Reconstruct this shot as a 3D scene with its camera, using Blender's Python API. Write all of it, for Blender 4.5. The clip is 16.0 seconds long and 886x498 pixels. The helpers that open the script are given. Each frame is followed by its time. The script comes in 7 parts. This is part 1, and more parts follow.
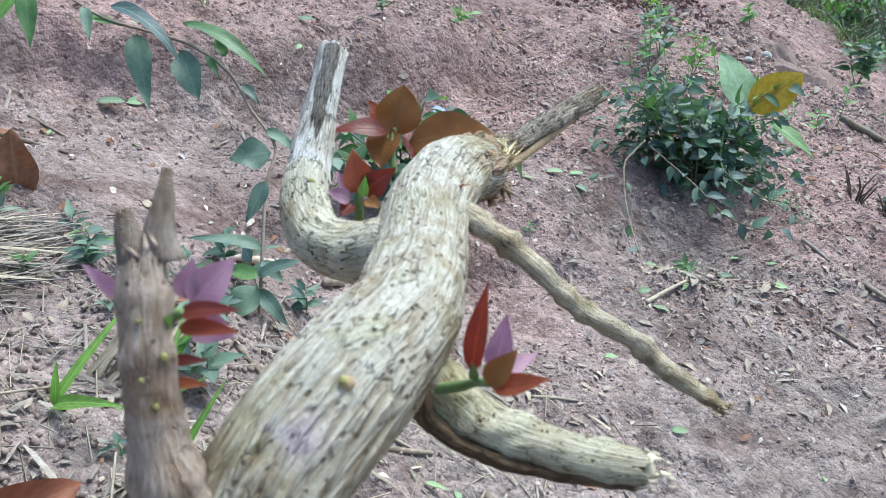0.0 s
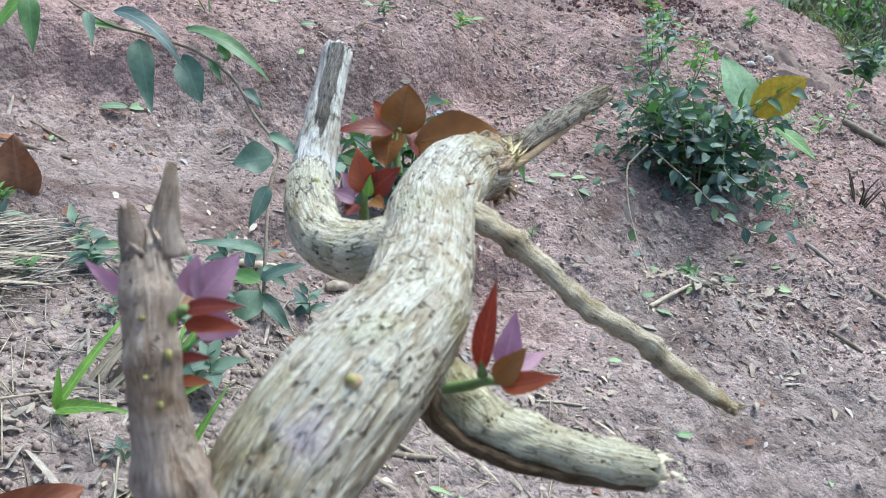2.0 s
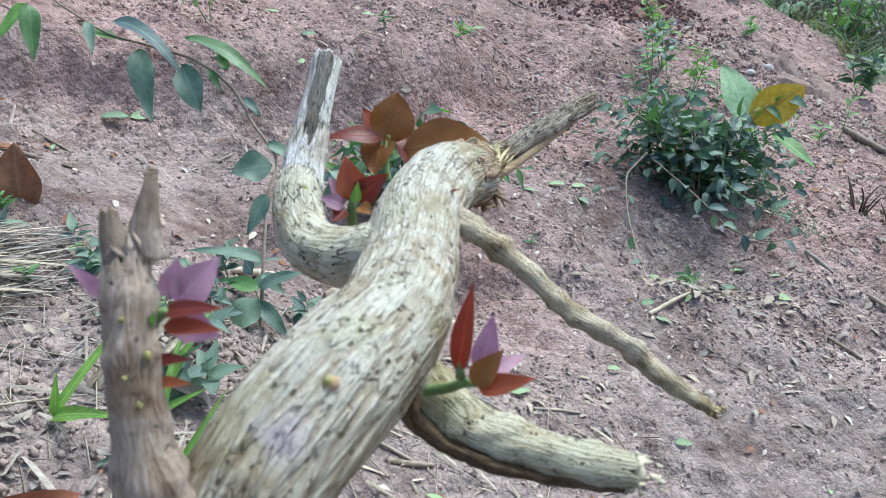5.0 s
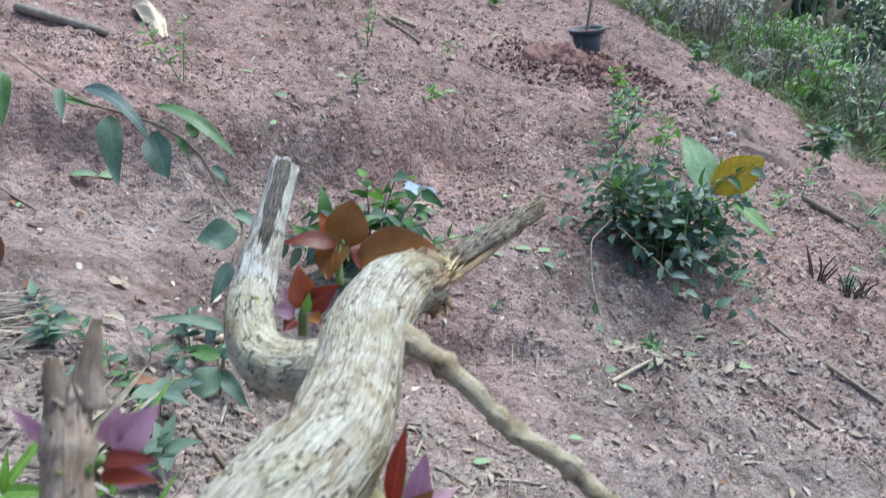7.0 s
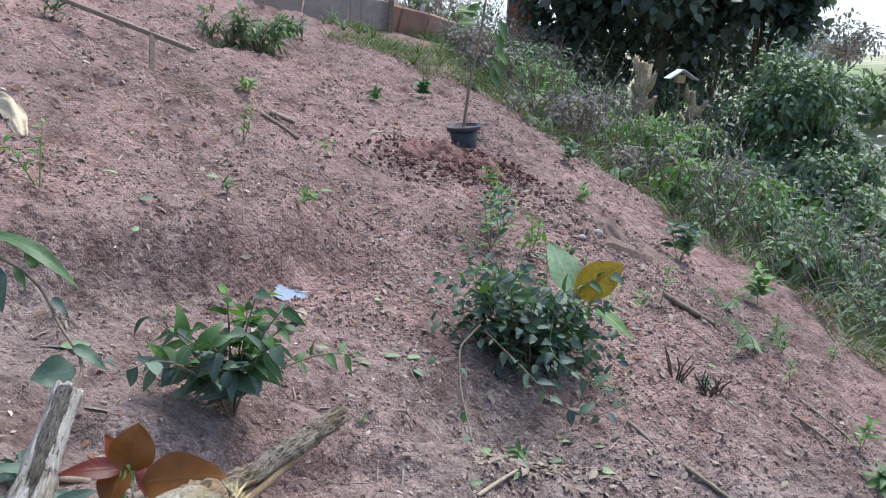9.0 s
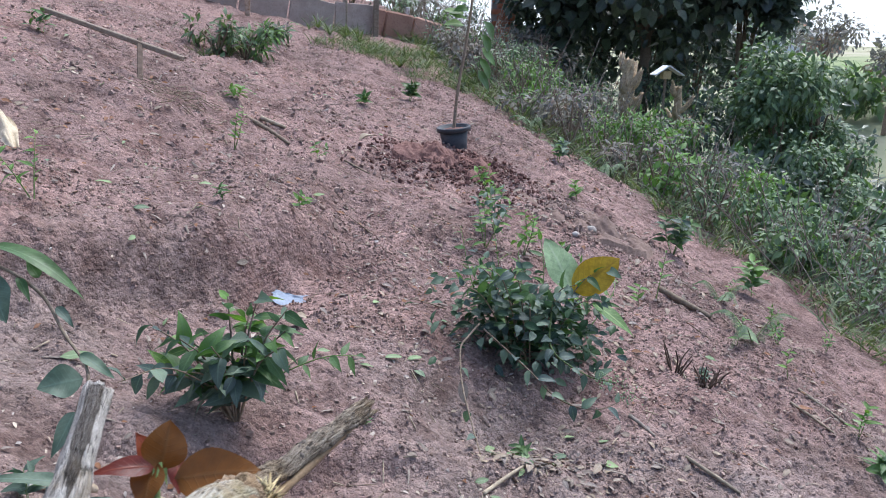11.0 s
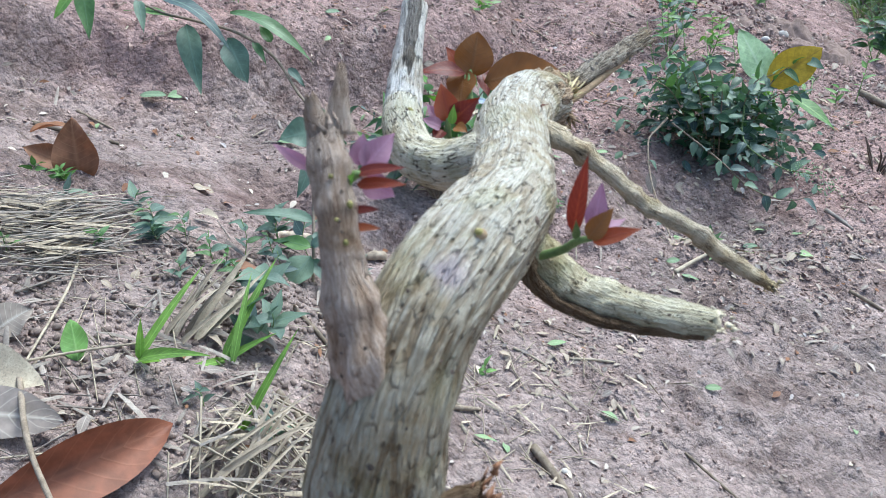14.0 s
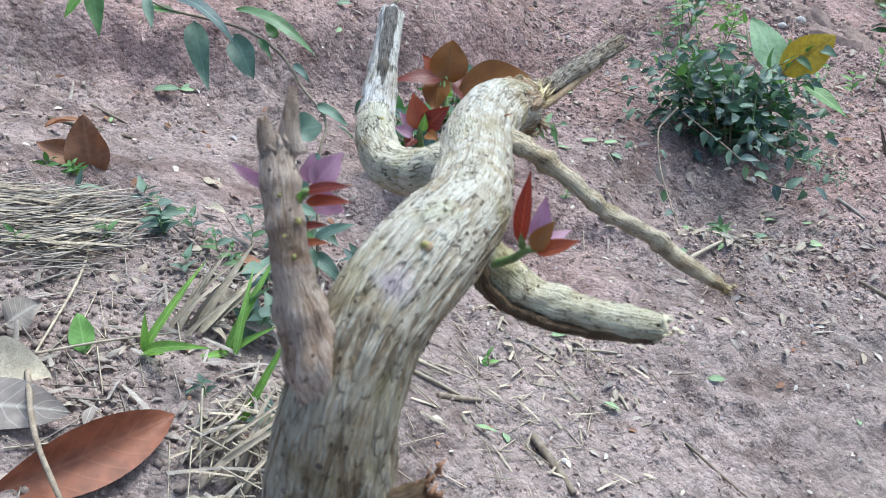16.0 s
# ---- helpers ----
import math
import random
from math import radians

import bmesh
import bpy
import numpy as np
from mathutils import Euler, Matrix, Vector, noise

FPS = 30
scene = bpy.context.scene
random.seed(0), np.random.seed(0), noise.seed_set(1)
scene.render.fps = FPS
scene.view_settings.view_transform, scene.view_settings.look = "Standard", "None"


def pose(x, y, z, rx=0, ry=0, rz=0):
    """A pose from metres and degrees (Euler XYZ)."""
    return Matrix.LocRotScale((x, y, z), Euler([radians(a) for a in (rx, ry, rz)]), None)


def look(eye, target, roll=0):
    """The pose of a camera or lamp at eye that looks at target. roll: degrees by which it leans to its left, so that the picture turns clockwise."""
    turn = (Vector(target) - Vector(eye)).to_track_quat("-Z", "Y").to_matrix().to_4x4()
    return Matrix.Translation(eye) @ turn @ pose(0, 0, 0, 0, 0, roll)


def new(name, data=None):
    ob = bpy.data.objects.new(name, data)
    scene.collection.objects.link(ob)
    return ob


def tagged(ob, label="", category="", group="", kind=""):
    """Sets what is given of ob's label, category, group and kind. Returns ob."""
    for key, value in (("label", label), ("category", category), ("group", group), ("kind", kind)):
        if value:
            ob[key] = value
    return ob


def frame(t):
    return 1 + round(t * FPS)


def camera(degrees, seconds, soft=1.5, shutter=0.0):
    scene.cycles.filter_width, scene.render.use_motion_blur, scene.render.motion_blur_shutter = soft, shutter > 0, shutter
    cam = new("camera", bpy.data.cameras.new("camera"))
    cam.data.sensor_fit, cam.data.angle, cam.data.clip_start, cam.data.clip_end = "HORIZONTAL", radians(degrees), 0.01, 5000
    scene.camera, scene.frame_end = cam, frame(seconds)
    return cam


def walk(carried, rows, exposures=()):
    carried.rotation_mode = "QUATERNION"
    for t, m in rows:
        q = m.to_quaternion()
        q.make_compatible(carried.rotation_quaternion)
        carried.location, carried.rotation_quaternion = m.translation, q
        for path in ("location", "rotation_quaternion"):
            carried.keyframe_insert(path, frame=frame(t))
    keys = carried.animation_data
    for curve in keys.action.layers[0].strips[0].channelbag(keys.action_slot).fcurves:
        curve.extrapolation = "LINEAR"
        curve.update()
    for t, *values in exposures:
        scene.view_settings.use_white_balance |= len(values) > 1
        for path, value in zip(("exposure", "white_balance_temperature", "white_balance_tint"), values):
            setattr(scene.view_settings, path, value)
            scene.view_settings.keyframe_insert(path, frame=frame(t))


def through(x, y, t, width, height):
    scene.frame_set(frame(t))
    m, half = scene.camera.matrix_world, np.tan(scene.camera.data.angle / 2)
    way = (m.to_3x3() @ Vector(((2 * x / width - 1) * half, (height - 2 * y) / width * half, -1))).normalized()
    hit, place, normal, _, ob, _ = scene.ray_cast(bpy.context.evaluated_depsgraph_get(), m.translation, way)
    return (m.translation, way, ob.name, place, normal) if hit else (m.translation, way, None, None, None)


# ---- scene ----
cam = camera(57.40, 16.0, 0.75, 0.35)
cam.data.dof.use_dof, cam.data.dof.focus_distance, cam.data.dof.aperture_fstop = True, 1.3, 22.0
# seconds, eye, target, roll
PATH = [
    (0, (0.0000, 0.0000, 0.8000), (0.0000, 1.8126, -0.0452), -0.57),
    (0.5, (0.0011, -0.0002, 0.8000), (-0.0057, 1.8135, -0.0431), -0.88),
    (1, (-0.0038, -0.0028, 0.8026), (-0.0077, 1.8112, -0.0398), -0.78),
    (1.5, (-0.0003, -0.0014, 0.7955), (-0.0063, 1.8167, -0.0378), -0.88),
    (2, (-0.0021, 0.0023, 0.7953), (-0.0070, 1.8212, -0.0364), -0.77),
    (2.5, (-0.0056, 0.0027, 0.7942), (-0.0044, 1.8215, -0.0375), -0.66),
    (3, (-0.0045, 0.0016, 0.7966), (-0.0051, 1.8210, -0.0339), -0.66),
    (3.5, (0.0015, 0.0029, 0.7951), (-0.0123, 1.8233, -0.0333), -0.99),
    (6, (0.0084, -0.0060, 0.7978), (0.0028, 1.8251, -0.0066), -0.76),
    (6.5, (0.0113, -0.0035, 0.8056), (0.0321, 1.8328, 0.0134), -0.00),
    (7, (0.0200, -0.0040, 0.8330), (0.0788, 1.8701, 0.1370), 0.91),
    (7.5, (0.0348, -0.0046, 0.8718), (0.1698, 1.9073, 0.3003), 1.50),
    (8, (0.0455, 0.0005, 0.8999), (0.2624, 1.9142, 0.3606), 2.27),
    (8.5, (0.0694, 0.0092, 0.9216), (0.3752, 1.9185, 0.4106), 2.96),
    (9, (0.0813, 0.0112, 0.9245), (0.4071, 1.9181, 0.4170), 3.00),
    (9.2, (0.0836, 0.0109, 0.9256), (0.4223, 1.9155, 0.4177), 3.13),
    (11.3, (0.0443, 0.0062, 0.9123), (0.3833, 1.9126, 0.4114), 1.13),
    (11.5, (0.0283, -0.0071, 0.9056), (0.3344, 1.8945, 0.3670), 1.06),
    (12, (-0.0257, -0.0501, 0.8479), (0.1260, 1.8313, 0.1865), -1.29),
    (12.5, (-0.0394, -0.0799, 0.7938), (0.0135, 1.7549, -0.0004), -2.73),
    (13, (-0.0443, -0.0896, 0.7946), (-0.0607, 1.7268, -0.0423), -3.10),
    (13.5, (-0.0422, -0.0895, 0.7842), (-0.0739, 1.7261, -0.0542), -3.04),
    (14, (-0.0417, -0.0860, 0.7851), (-0.0845, 1.7249, -0.0628), -2.86),
    (14.5, (-0.0203, -0.0855, 0.8016), (-0.0965, 1.7134, -0.0691), -2.65),
    (15, (-0.0181, -0.0812, 0.8174), (-0.0981, 1.7142, -0.0601), -2.76),
    (15.5, (-0.0103, -0.0827, 0.8115), (-0.1023, 1.7145, -0.0611), -3.39),
    (16, (-0.0082, -0.0988, 0.8021), (-0.1045, 1.6969, -0.0733), -3.70),
]
walk(cam, [(t, look(eye, target, roll)) for t, eye, target, roll in PATH], [(0, 1.15, 5580, -3.5), (6.5, 1.1, 5580, -3.5), (7.5, 0.88, 5670, 1.0), (8, 0.84, 5790, 4.0), (8.6, 0.76, 5890, 5.5), (9.2, 0.76, 5890, 5.5), (11.3, 0.77, 5870, 9.0), (12.0, 1.19, 5950, 8.0), (12.6, 1.18, 5760, 4.5), (14, 1.14, 5580, -1.6), (16, 1.14, 5580, -1.6)])

# ---- light ----
world = bpy.data.worlds.new("world")
scene.world = world
world.use_nodes = True
wn = world.node_tree.nodes
sky = wn.new("ShaderNodeTexSky")
sky.sky_type, sky.sun_disc = "NISHITA", False
sky.sun_elevation, sky.sun_rotation = radians(62), radians(47)
sky.air_density, sky.dust_density, sky.ozone_density = 1.0, 3.0, 1.0
wn["Background"].inputs["Strength"].default_value = 0.13
world.node_tree.links.new(sky.outputs[0], wn["Background"].inputs["Color"])
sun = new("sun", bpy.data.lights.new("sun", "SUN"))
sun.data.energy, sun.data.angle, sun.data.color = 2.2, radians(30), (1.0, 0.97, 0.93)
sun.matrix_world = look((0, 0, 0), (-0.33, -0.31, -0.87))


# ---- helpers of this scene ----
def sg(v):
    return 1 / (1 + np.exp(-np.clip(v, -40, 40)))


def lerp(a, b, f):
    return a + (b - a) * f


def fbm(x, y, s, seed=0.0, octaves=4):
    """Smooth fractal noise on arrays, about -1 to 1."""
    out, amp, tot = np.zeros_like(x, dtype=float), 1.0, 0.0
    for o in range(octaves):
        out += amp * vnoise(x / s + 17.3 * o + seed, y / s - 9.1 * o + seed * 1.7)
        tot += amp
        amp *= 0.5
        s *= 0.5
    return out / tot


def hash2(i, j):
    h = np.sin(i * 127.1 + j * 311.7) * 43758.5453
    return 2 * (h - np.floor(h)) - 1


def vnoise(x, y):
    i, j = np.floor(x), np.floor(y)
    f, g = x - i, y - j
    f, g = f * f * (3 - 2 * f), g * g * (3 - 2 * g)
    return lerp(lerp(hash2(i, j), hash2(i + 1, j), f), lerp(hash2(i, j + 1), hash2(i + 1, j + 1), f), g)


def edge_x(y):
    """Where the bare slope ends and the weeds begin."""
    y = np.asarray(y, float)
    return 1.6 - 0.08 * (np.clip(y, -5, 25) - 8) + 1.05 * sg((5.4 - y) / 0.6)


def slope_z(x, y):
    """The broad form of the hillside: it falls to the right and climbs slowly ahead, with dug benches and banks."""
    x, y = np.asarray(x, float), np.asarray(y, float)
    far = np.maximum(y - 3, 0)
    z = -0.161 - 0.266 * x + 0.1265 * np.minimum(y, 14) - 0.067 * x * np.exp(-np.maximum(y, 0) / 3) + 0.0099 * np.minimum(far, 11) ** 1.5 / (1 + 0.1 * far)
    z = z - 0.053 * sg((y - 1.45 + 0.2 * x) / 0.12) * sg((1.0 - x) / 0.25) * (1 - sg((y - 3.0) / 0.4))
    z = z + 0.195 * sg((-0.2 - x) / 0.06) * (1 - sg((y - 1.25) / 0.15))
    z = z + 0.146 * sg((x - 1.15) / 0.3) * sg((y - 1.9) / 0.3) * (1 - sg((x - 2.1) / 0.2))
    # the dug pit and the steep bank behind it
    line = (y - 2.69 - 0.73 * x - 0.07 * np.sin(4.1 * x + 0.6) - 0.03 * np.sin(11 * x)) / 1.24
    inx = sg((0.16 - x) / 0.05) * sg((x + 1.9) / 0.2)
    z = z + inx * (-0.060 * sg((line + 0.34) / 0.06) * sg(-line / 0.02) + 0.155 * sg((line - 0.02) / 0.019) * (1 - sg((line - 0.62) / 0.16)))
    # the cut below the low shrub, and the hollow under the bush
    cut = y - 1.69 - 0.22 * x - 0.03 * np.sin(9 * x)
    z = z - 0.090 * sg(-cut / 0.013) * np.exp(np.minimum(cut, 0) / 0.22) * sg((x + 0.42) / 0.06) * sg((0.34 - x) / 0.06)
    z = z - 0.095 * np.exp(-(((x - 0.66) / 0.20) ** 2 + ((y - 2.05 - 0.25 * (x - 0.66)) / 0.13) ** 2))
    # a second, higher bench
    line2 = y - 4.25 - 0.25 * x
    z = z + 0.07 * sg(line2 / 0.12) * (1 - sg((line2 - 1.0) / 0.3)) * sg((0.5 - x) / 0.2)
    z = z + 0.055 * np.exp(-(((x - 0.92) / 0.34) ** 2 + ((y - 4.45) / 0.25) ** 2))
    # the ground drops away past the edge of the dug slope
    z = z - 0.42 * np.maximum(x - edge_x(y) - 0.2, 0) ** 1.1
    return np.maximum(z, -7.0 + 0.4 * np.sin(0.05 * x + 0.03 * y))


def ground_z(x, y):
    """The surface of the soil, with lumps."""
    x, y = np.asarray(x, float), np.asarray(y, float)
    z = slope_z(x, y)
    rough = 0.4 + 0.6 * sg((fbm(x, y, 0.7, 3.0, 2) - 0.0) / 0.15)
    bankish = np.exp(-((y - 2.69 - 0.73 * x) / 0.16) ** 2) * sg((0.25 - x) / 0.1)
    z = z + 0.030 * fbm(x, y, 0.45, 1.0, 3) + 0.022 * fbm(x * 0.8 + y * 0.5, y - 0.3 * x, 0.20, 81.0, 3) + (0.022 + 0.020 * bankish) * rough * fbm(x, y, 0.10, 5.0, 4)
    lumps = np.maximum(fbm(x, y, 0.035, 11.0, 2) - 0.12, 0)
    z = z + 0.034 * rough * lumps * (1 + bankish)
    # rounded clods with creases between them, coarser up the slope
    up = sg((y - 2.3) / 0.5)
    bare = 0.35 + 0.65 * sg((fbm(x, y, 0.55, 61.0, 3) + 0.05) / 0.10)
    z = z - (0.012 + 0.036 * up) * bare * (np.abs(fbm(x, y, 0.18, 51.0, 3)) - 0.2)
    z = z - (0.009 + 0.004 * up) * bare * (np.abs(fbm(x, y, 0.07, 55.0, 2)) - 0.25)
    z = z + 0.018 * up * fbm(x, y, 0.12, 57.0, 2) + 0.050 * sg((y - 3.2) / 0.4) * fbm(x + 0.4 * y, y, 0.50, 91.0, 3)
    return z


def gz(x, y):
    return float(ground_z(x, y))


def on_ground(x, y, lift=0.0):
    return Vector((x, y, gz(x, y) + lift))


def mesh_of(name, verts, faces, material, smooth=True):
    me = bpy.data.meshes.new(name)
    me.from_pydata([tuple(v) for v in verts], [], faces)
    me.materials.append(material)
    if smooth:
        me.polygons.foreach_set("use_smooth", [True] * len(me.polygons))
    me.update()
    return me


def thing(name, at=(0, 0, 0), label="", category="", group="", kind=""):
    ob = new(name)
    ob.empty_display_size = 0.05
    ob.location = at
    return tagged(ob, label, category, group, kind)


def under(ob, parent):
    """Hang ob, whose mesh is in world metres, under a thing or a part."""
    ob.parent = parent
    ob.matrix_parent_inverse = Matrix.Translation(-parent.location) if parent.parent is None else Matrix()
    return ob


def part(name, me, parent, label=""):
    ob = new(name, me)
    under(ob, parent)
    return tagged(ob, label)


def placed_part(name, me, parent, m, label=""):
    """A part that shares its mesh with others: m is its pose in the world."""
    ob = new(name, me)
    under(ob, parent)
    ob.matrix_basis = m
    return tagged(ob, label)


def catmull(points, step):
    """Points (x, y, z, r) resampled along a smooth curve, about step apart."""
    p = np.array(points, float)
    p = np.vstack([2 * p[0] - p[1], p, 2 * p[-1] - p[-2]])
    out = []
    for i in range(1, len(p) - 2):
        a, b, c, d = p[i - 1], p[i], p[i + 1], p[i + 2]
        n = max(2, int(np.linalg.norm((c - b)[:3]) / step))
        for k in range(n):
            t = k / n
            out.append(0.5 * ((2 * b) + (c - a) * t + (2 * a - 5 * b + 4 * c - d) * t * t + (3 * b - a - 3 * c + d) * t ** 3))
    out.append(p[-2])
    return np.array(out)


def tube(name, points, material, step=0.004, sides=12, rough=0.0, grain=0.02, seed=0, cap=True, ridges=0.0, jag=0.0, flat=None, fade=1.0):
    """A limb along points (x, y, z, radius) with uneven skin, uv along its length, and closed, torn or cut ends."""
    c = catmull(points, step)
    xyz, rad = c[:, :3], np.maximum(c[:, 3], 0.0003)
    tang = np.gradient(xyz, axis=0)
    tang /= np.linalg.norm(tang, axis=1)[:, None] + 1e-9
    ref = np.array([0.13, 0.2, 0.97]) if abs(tang[0][2]) < 0.9 else np.array([1.0, 0.1, 0.0])
    n = np.cross(tang[0], ref)
    n /= np.linalg.norm(n)
    ang = np.linspace(0, 2 * math.pi, sides, endpoint=False)
    verts, uvs, length = [], [], 0.0
    for i in range(len(xyz)):
        n = n - tang[i] * np.dot(n, tang[i])
        n /= np.linalg.norm(n)
        b = np.cross(tang[i], n)
        length += 0 if i == 0 else np.linalg.norm(xyz[i] - xyz[i - 1])
        ca, sa = np.cos(ang), np.sin(ang)
        rr = rad[i] * np.ones(sides)
        if rough:
            rr = rr * (1 + rough * fbm(ca * rad[i] / grain + seed, sa * rad[i] / grain + length / grain * 0.55 + seed, 1.0, seed, 3))
        if ridges:
            rr = rr * (1 + ridges * lerp(1.0, fade, min(1.0, 1.25 * i / len(xyz))) * fbm(ang * 2.9 + seed + 0.5 * vnoise(ang * 0 + length / 0.02, ang), np.full(sides, length / 0.055) + seed, 0.50, seed + 2, 2))
        if flat is not None:
            rr = rr * (1 - flat * np.maximum(sa, 0))
        ring = xyz[i] + np.outer(ca * rr, n) + np.outer(sa * rr, b)
        if jag and i >= len(xyz) - 2:
            ring = ring + np.outer(jag * (vnoise(ang * 2.2 + seed, ang * 0 + seed) + 0.6 * vnoise(ang * 6 + seed, ang * 0 + 4)), tang[i])
        verts.extend(ring)
        uvs.append(length)
    m = len(xyz)
    faces = [(i * sides + j, i * sides + (j + 1) % sides, (i + 1) * sides + (j + 1) % sides, (i + 1) * sides + j) for i in range(m - 1) for j in range(sides)]
    if cap:
        for i, base in ((0, 0), (m - 1, (m - 1) * sides)):
            verts.append(xyz[i] + tang[i] * (0.0 if i == 0 else -0.15 * rad[i]))
            k = len(verts) - 1
            faces.extend([(base + (j + 1) % sides, base + j, k) if i == 0 else (base + j, base + (j + 1) % sides, k) for j in range(sides)])
    me = mesh_of(name, verts, faces, material)
    uv = me.uv_layers.new(name="along")
    loops = np.empty(len(me.loops), dtype=np.int32)
    me.loops.foreach_get("vertex_index", loops)
    ring_i, side_i = np.minimum(loops // sides, m - 1), loops % sides
    data = np.empty((len(loops), 2))
    # a folded angle keeps the seam out of sight
    data[:, 0] = np.abs(side_i / sides * 2 - 1) * 2
    data[:, 1] = np.array(uvs)[ring_i]
    uv.data.foreach_set("uv", data.ravel())
    return me


def leaf_grid(length, width, shape="oval", fold=0.25, curl=0.3, wave=0.05, n=8, tip=1.0, twist=0.0, seed=0, cols=(-1, -0.55, 0, 0.55, 1)):
    """A leaf blade from the origin along +y, its upper face to +z: verts and faces of a folded, curled sheet."""
    verts, faces = [], []
    for i in range(n + 1):
        t = i / n
        if shape == "oval":
            w = math.sin(math.pi * t ** 0.85) ** 0.8
        elif shape == "lance":
            w = math.sin(math.pi * t ** 0.62) ** 1.05
        elif shape == "blade":
            w = min(1, t * 8 + 0.5) * (1 - t ** 2.2)
        elif shape == "heart":
            w = math.sin(math.pi * min(1, t * 0.86 + 0.14) ** 0.8) ** 0.75 if t < 1 else 0
        else:
            w = math.sin(math.pi * t ** 1.25) ** 0.7
        w *= width / 2
        a = curl * t
        yy = length * (math.sin(a) / curl if abs(curl) > 1e-3 else t)
        zz = -length * ((1 - math.cos(a)) / curl if abs(curl) > 1e-3 else 0)
        for c in cols:
            r = wave * width * math.sin(t * 9 + seed * 2.3 + c * 1.3) * abs(c)
            side = c * w * math.cos(fold)
            up = abs(c) * w * math.sin(fold) + r
            tw = twist * t
            verts.append((side * math.cos(tw) - up * math.sin(tw), yy - up * math.sin(a) * 0.5, zz + up * math.cos(tw) + side * math.sin(tw)))
    k = len(cols)
    for i in range(n):
        for j in range(k - 1):
            faces.append((i * k + j, i * k + j + 1, (i + 1) * k + j + 1, (i + 1) * k + j))
    return verts, faces


def leaf_mesh(name, material, **kw):
    v, f = leaf_grid(**kw)
    me = mesh_of(name, v, f, material)
    uv = me.uv_layers.new(name="along")
    n = kw.get("n", 8)
    loops = np.empty(len(me.loops), dtype=np.int32)
    me.loops.foreach_get("vertex_index", loops)
    d = np.stack([(loops % 5) / 4.0, (loops // 5) / n], -1)
    uv.data.foreach_set("uv", d.astype(float).ravel())
    return me


def aim(at, way, up=(0, 0, 1), size=1.0, roll=0.0):
    """A pose whose +y points along way and whose +z is as near to up as can be."""
    y = Vector(way).normalized()
    z = Vector(up)
    z = z - y * z.dot(y)
    if z.length < 1e-4:
        z = Vector((1, 0, 0.01)) - y * y.x
    z.normalize()
    x = y.cross(z)
    m = Matrix((x, y, z)).transposed().to_4x4()
    return Matrix.Translation(at) @ m @ Matrix.Rotation(roll, 4, "Y") @ Matrix.Diagonal((size, size, size, 1))


# ---- materials ----
def material(name, rough=0.8, spec=0.3):
    mat = bpy.data.materials.new(name)
    mat.use_nodes = True
    b = mat.node_tree.nodes["Principled BSDF"]
    b.inputs["Roughness"].default_value = rough
    b.inputs["Specular IOR Level"].default_value = spec
    return mat, mat.node_tree, b


def node(tree, kind, **values):
    n = tree.nodes.new(kind)
    for key, v in values.items():
        n.inputs[key].default_value = v
    return n


def ramp(tree, fac, stops):
    r = tree.nodes.new("ShaderNodeValToRGB")
    while len(r.color_ramp.elements) < len(stops):
        r.color_ramp.elements.new(0.5)
    for e, (p, c) in zip(r.color_ramp.elements, stops):
        e.position, e.color = p, (*c, 1)
    tree.links.new(fac, r.inputs[0])
    return r.outputs[0]


def mix(tree, fac, a, b, mode="MIX"):
    m = tree.nodes.new("ShaderNodeMix")
    m.data_type, m.blend_type = "RGBA", mode
    for s, v in ((m.inputs[0], fac), (m.inputs[6], a), (m.inputs[7], b)):
        if isinstance(v, (int, float)):
            s.default_value = v
        elif isinstance(v, tuple):
            s.default_value = (*v, 1)
        else:
            tree.links.new(v, s)
    return m.outputs[2]


def noise_of(tree, coord, scale, detail=4.0, rough=0.55, dist=0.0):
    n = node(tree, "ShaderNodeTexNoise", Scale=scale, Detail=detail, Roughness=rough, Distortion=dist)
    if coord is not None:
        tree.links.new(coord, n.inputs["Vector"])
    return n.outputs[0]


def stretch(tree, coord, s):
    m = tree.nodes.new("ShaderNodeMapping")
    m.inputs["Scale"].default_value = s
    tree.links.new(coord, m.inputs["Vector"])
    return m.outputs[0]


def bump(tree, bsdf, height, strength, distance):
    b = node(tree, "ShaderNodeBump", Strength=strength, Distance=distance)
    tree.links.new(height, b.inputs["Height"])
    tree.links.new(b.outputs[0], bsdf.inputs["Normal"])


def set_color(tree, bsdf, c):
    tree.links.new(c, bsdf.inputs["Base Color"])


def coords(tree, which="Object"):
    return tree.nodes.new("ShaderNodeTexCoord").outputs[which]


def t_color(t, coord, scale):
    """A noise's colour, to bend coordinates with."""
    n = node(t, "ShaderNodeTexNoise", Scale=scale, Detail=2.0)
    t.links.new(coord, n.inputs["Vector"])
    return n.outputs[1]


def math_of(t, op, a, b=None, c=None):
    n = t.nodes.new("ShaderNodeMath")
    n.operation = op
    for s, v in zip(n.inputs, (a, b, c)):
        if isinstance(v, (int, float)):
            s.default_value = v
        elif v is not None:
            t.links.new(v, s)
    return n.outputs[0]


def grey(v):
    return (v, v, v)


def cells(t, coord, scale, feature="F1"):
    """A Voronoi's distance and its colour cell by cell."""
    n = node(t, "ShaderNodeTexVoronoi", Scale=scale)
    n.feature = feature
    t.links.new(coord, n.inputs["Vector"])
    return n.outputs["Distance"], (n.outputs["Color"] if feature != "DISTANCE_TO_EDGE" else None)


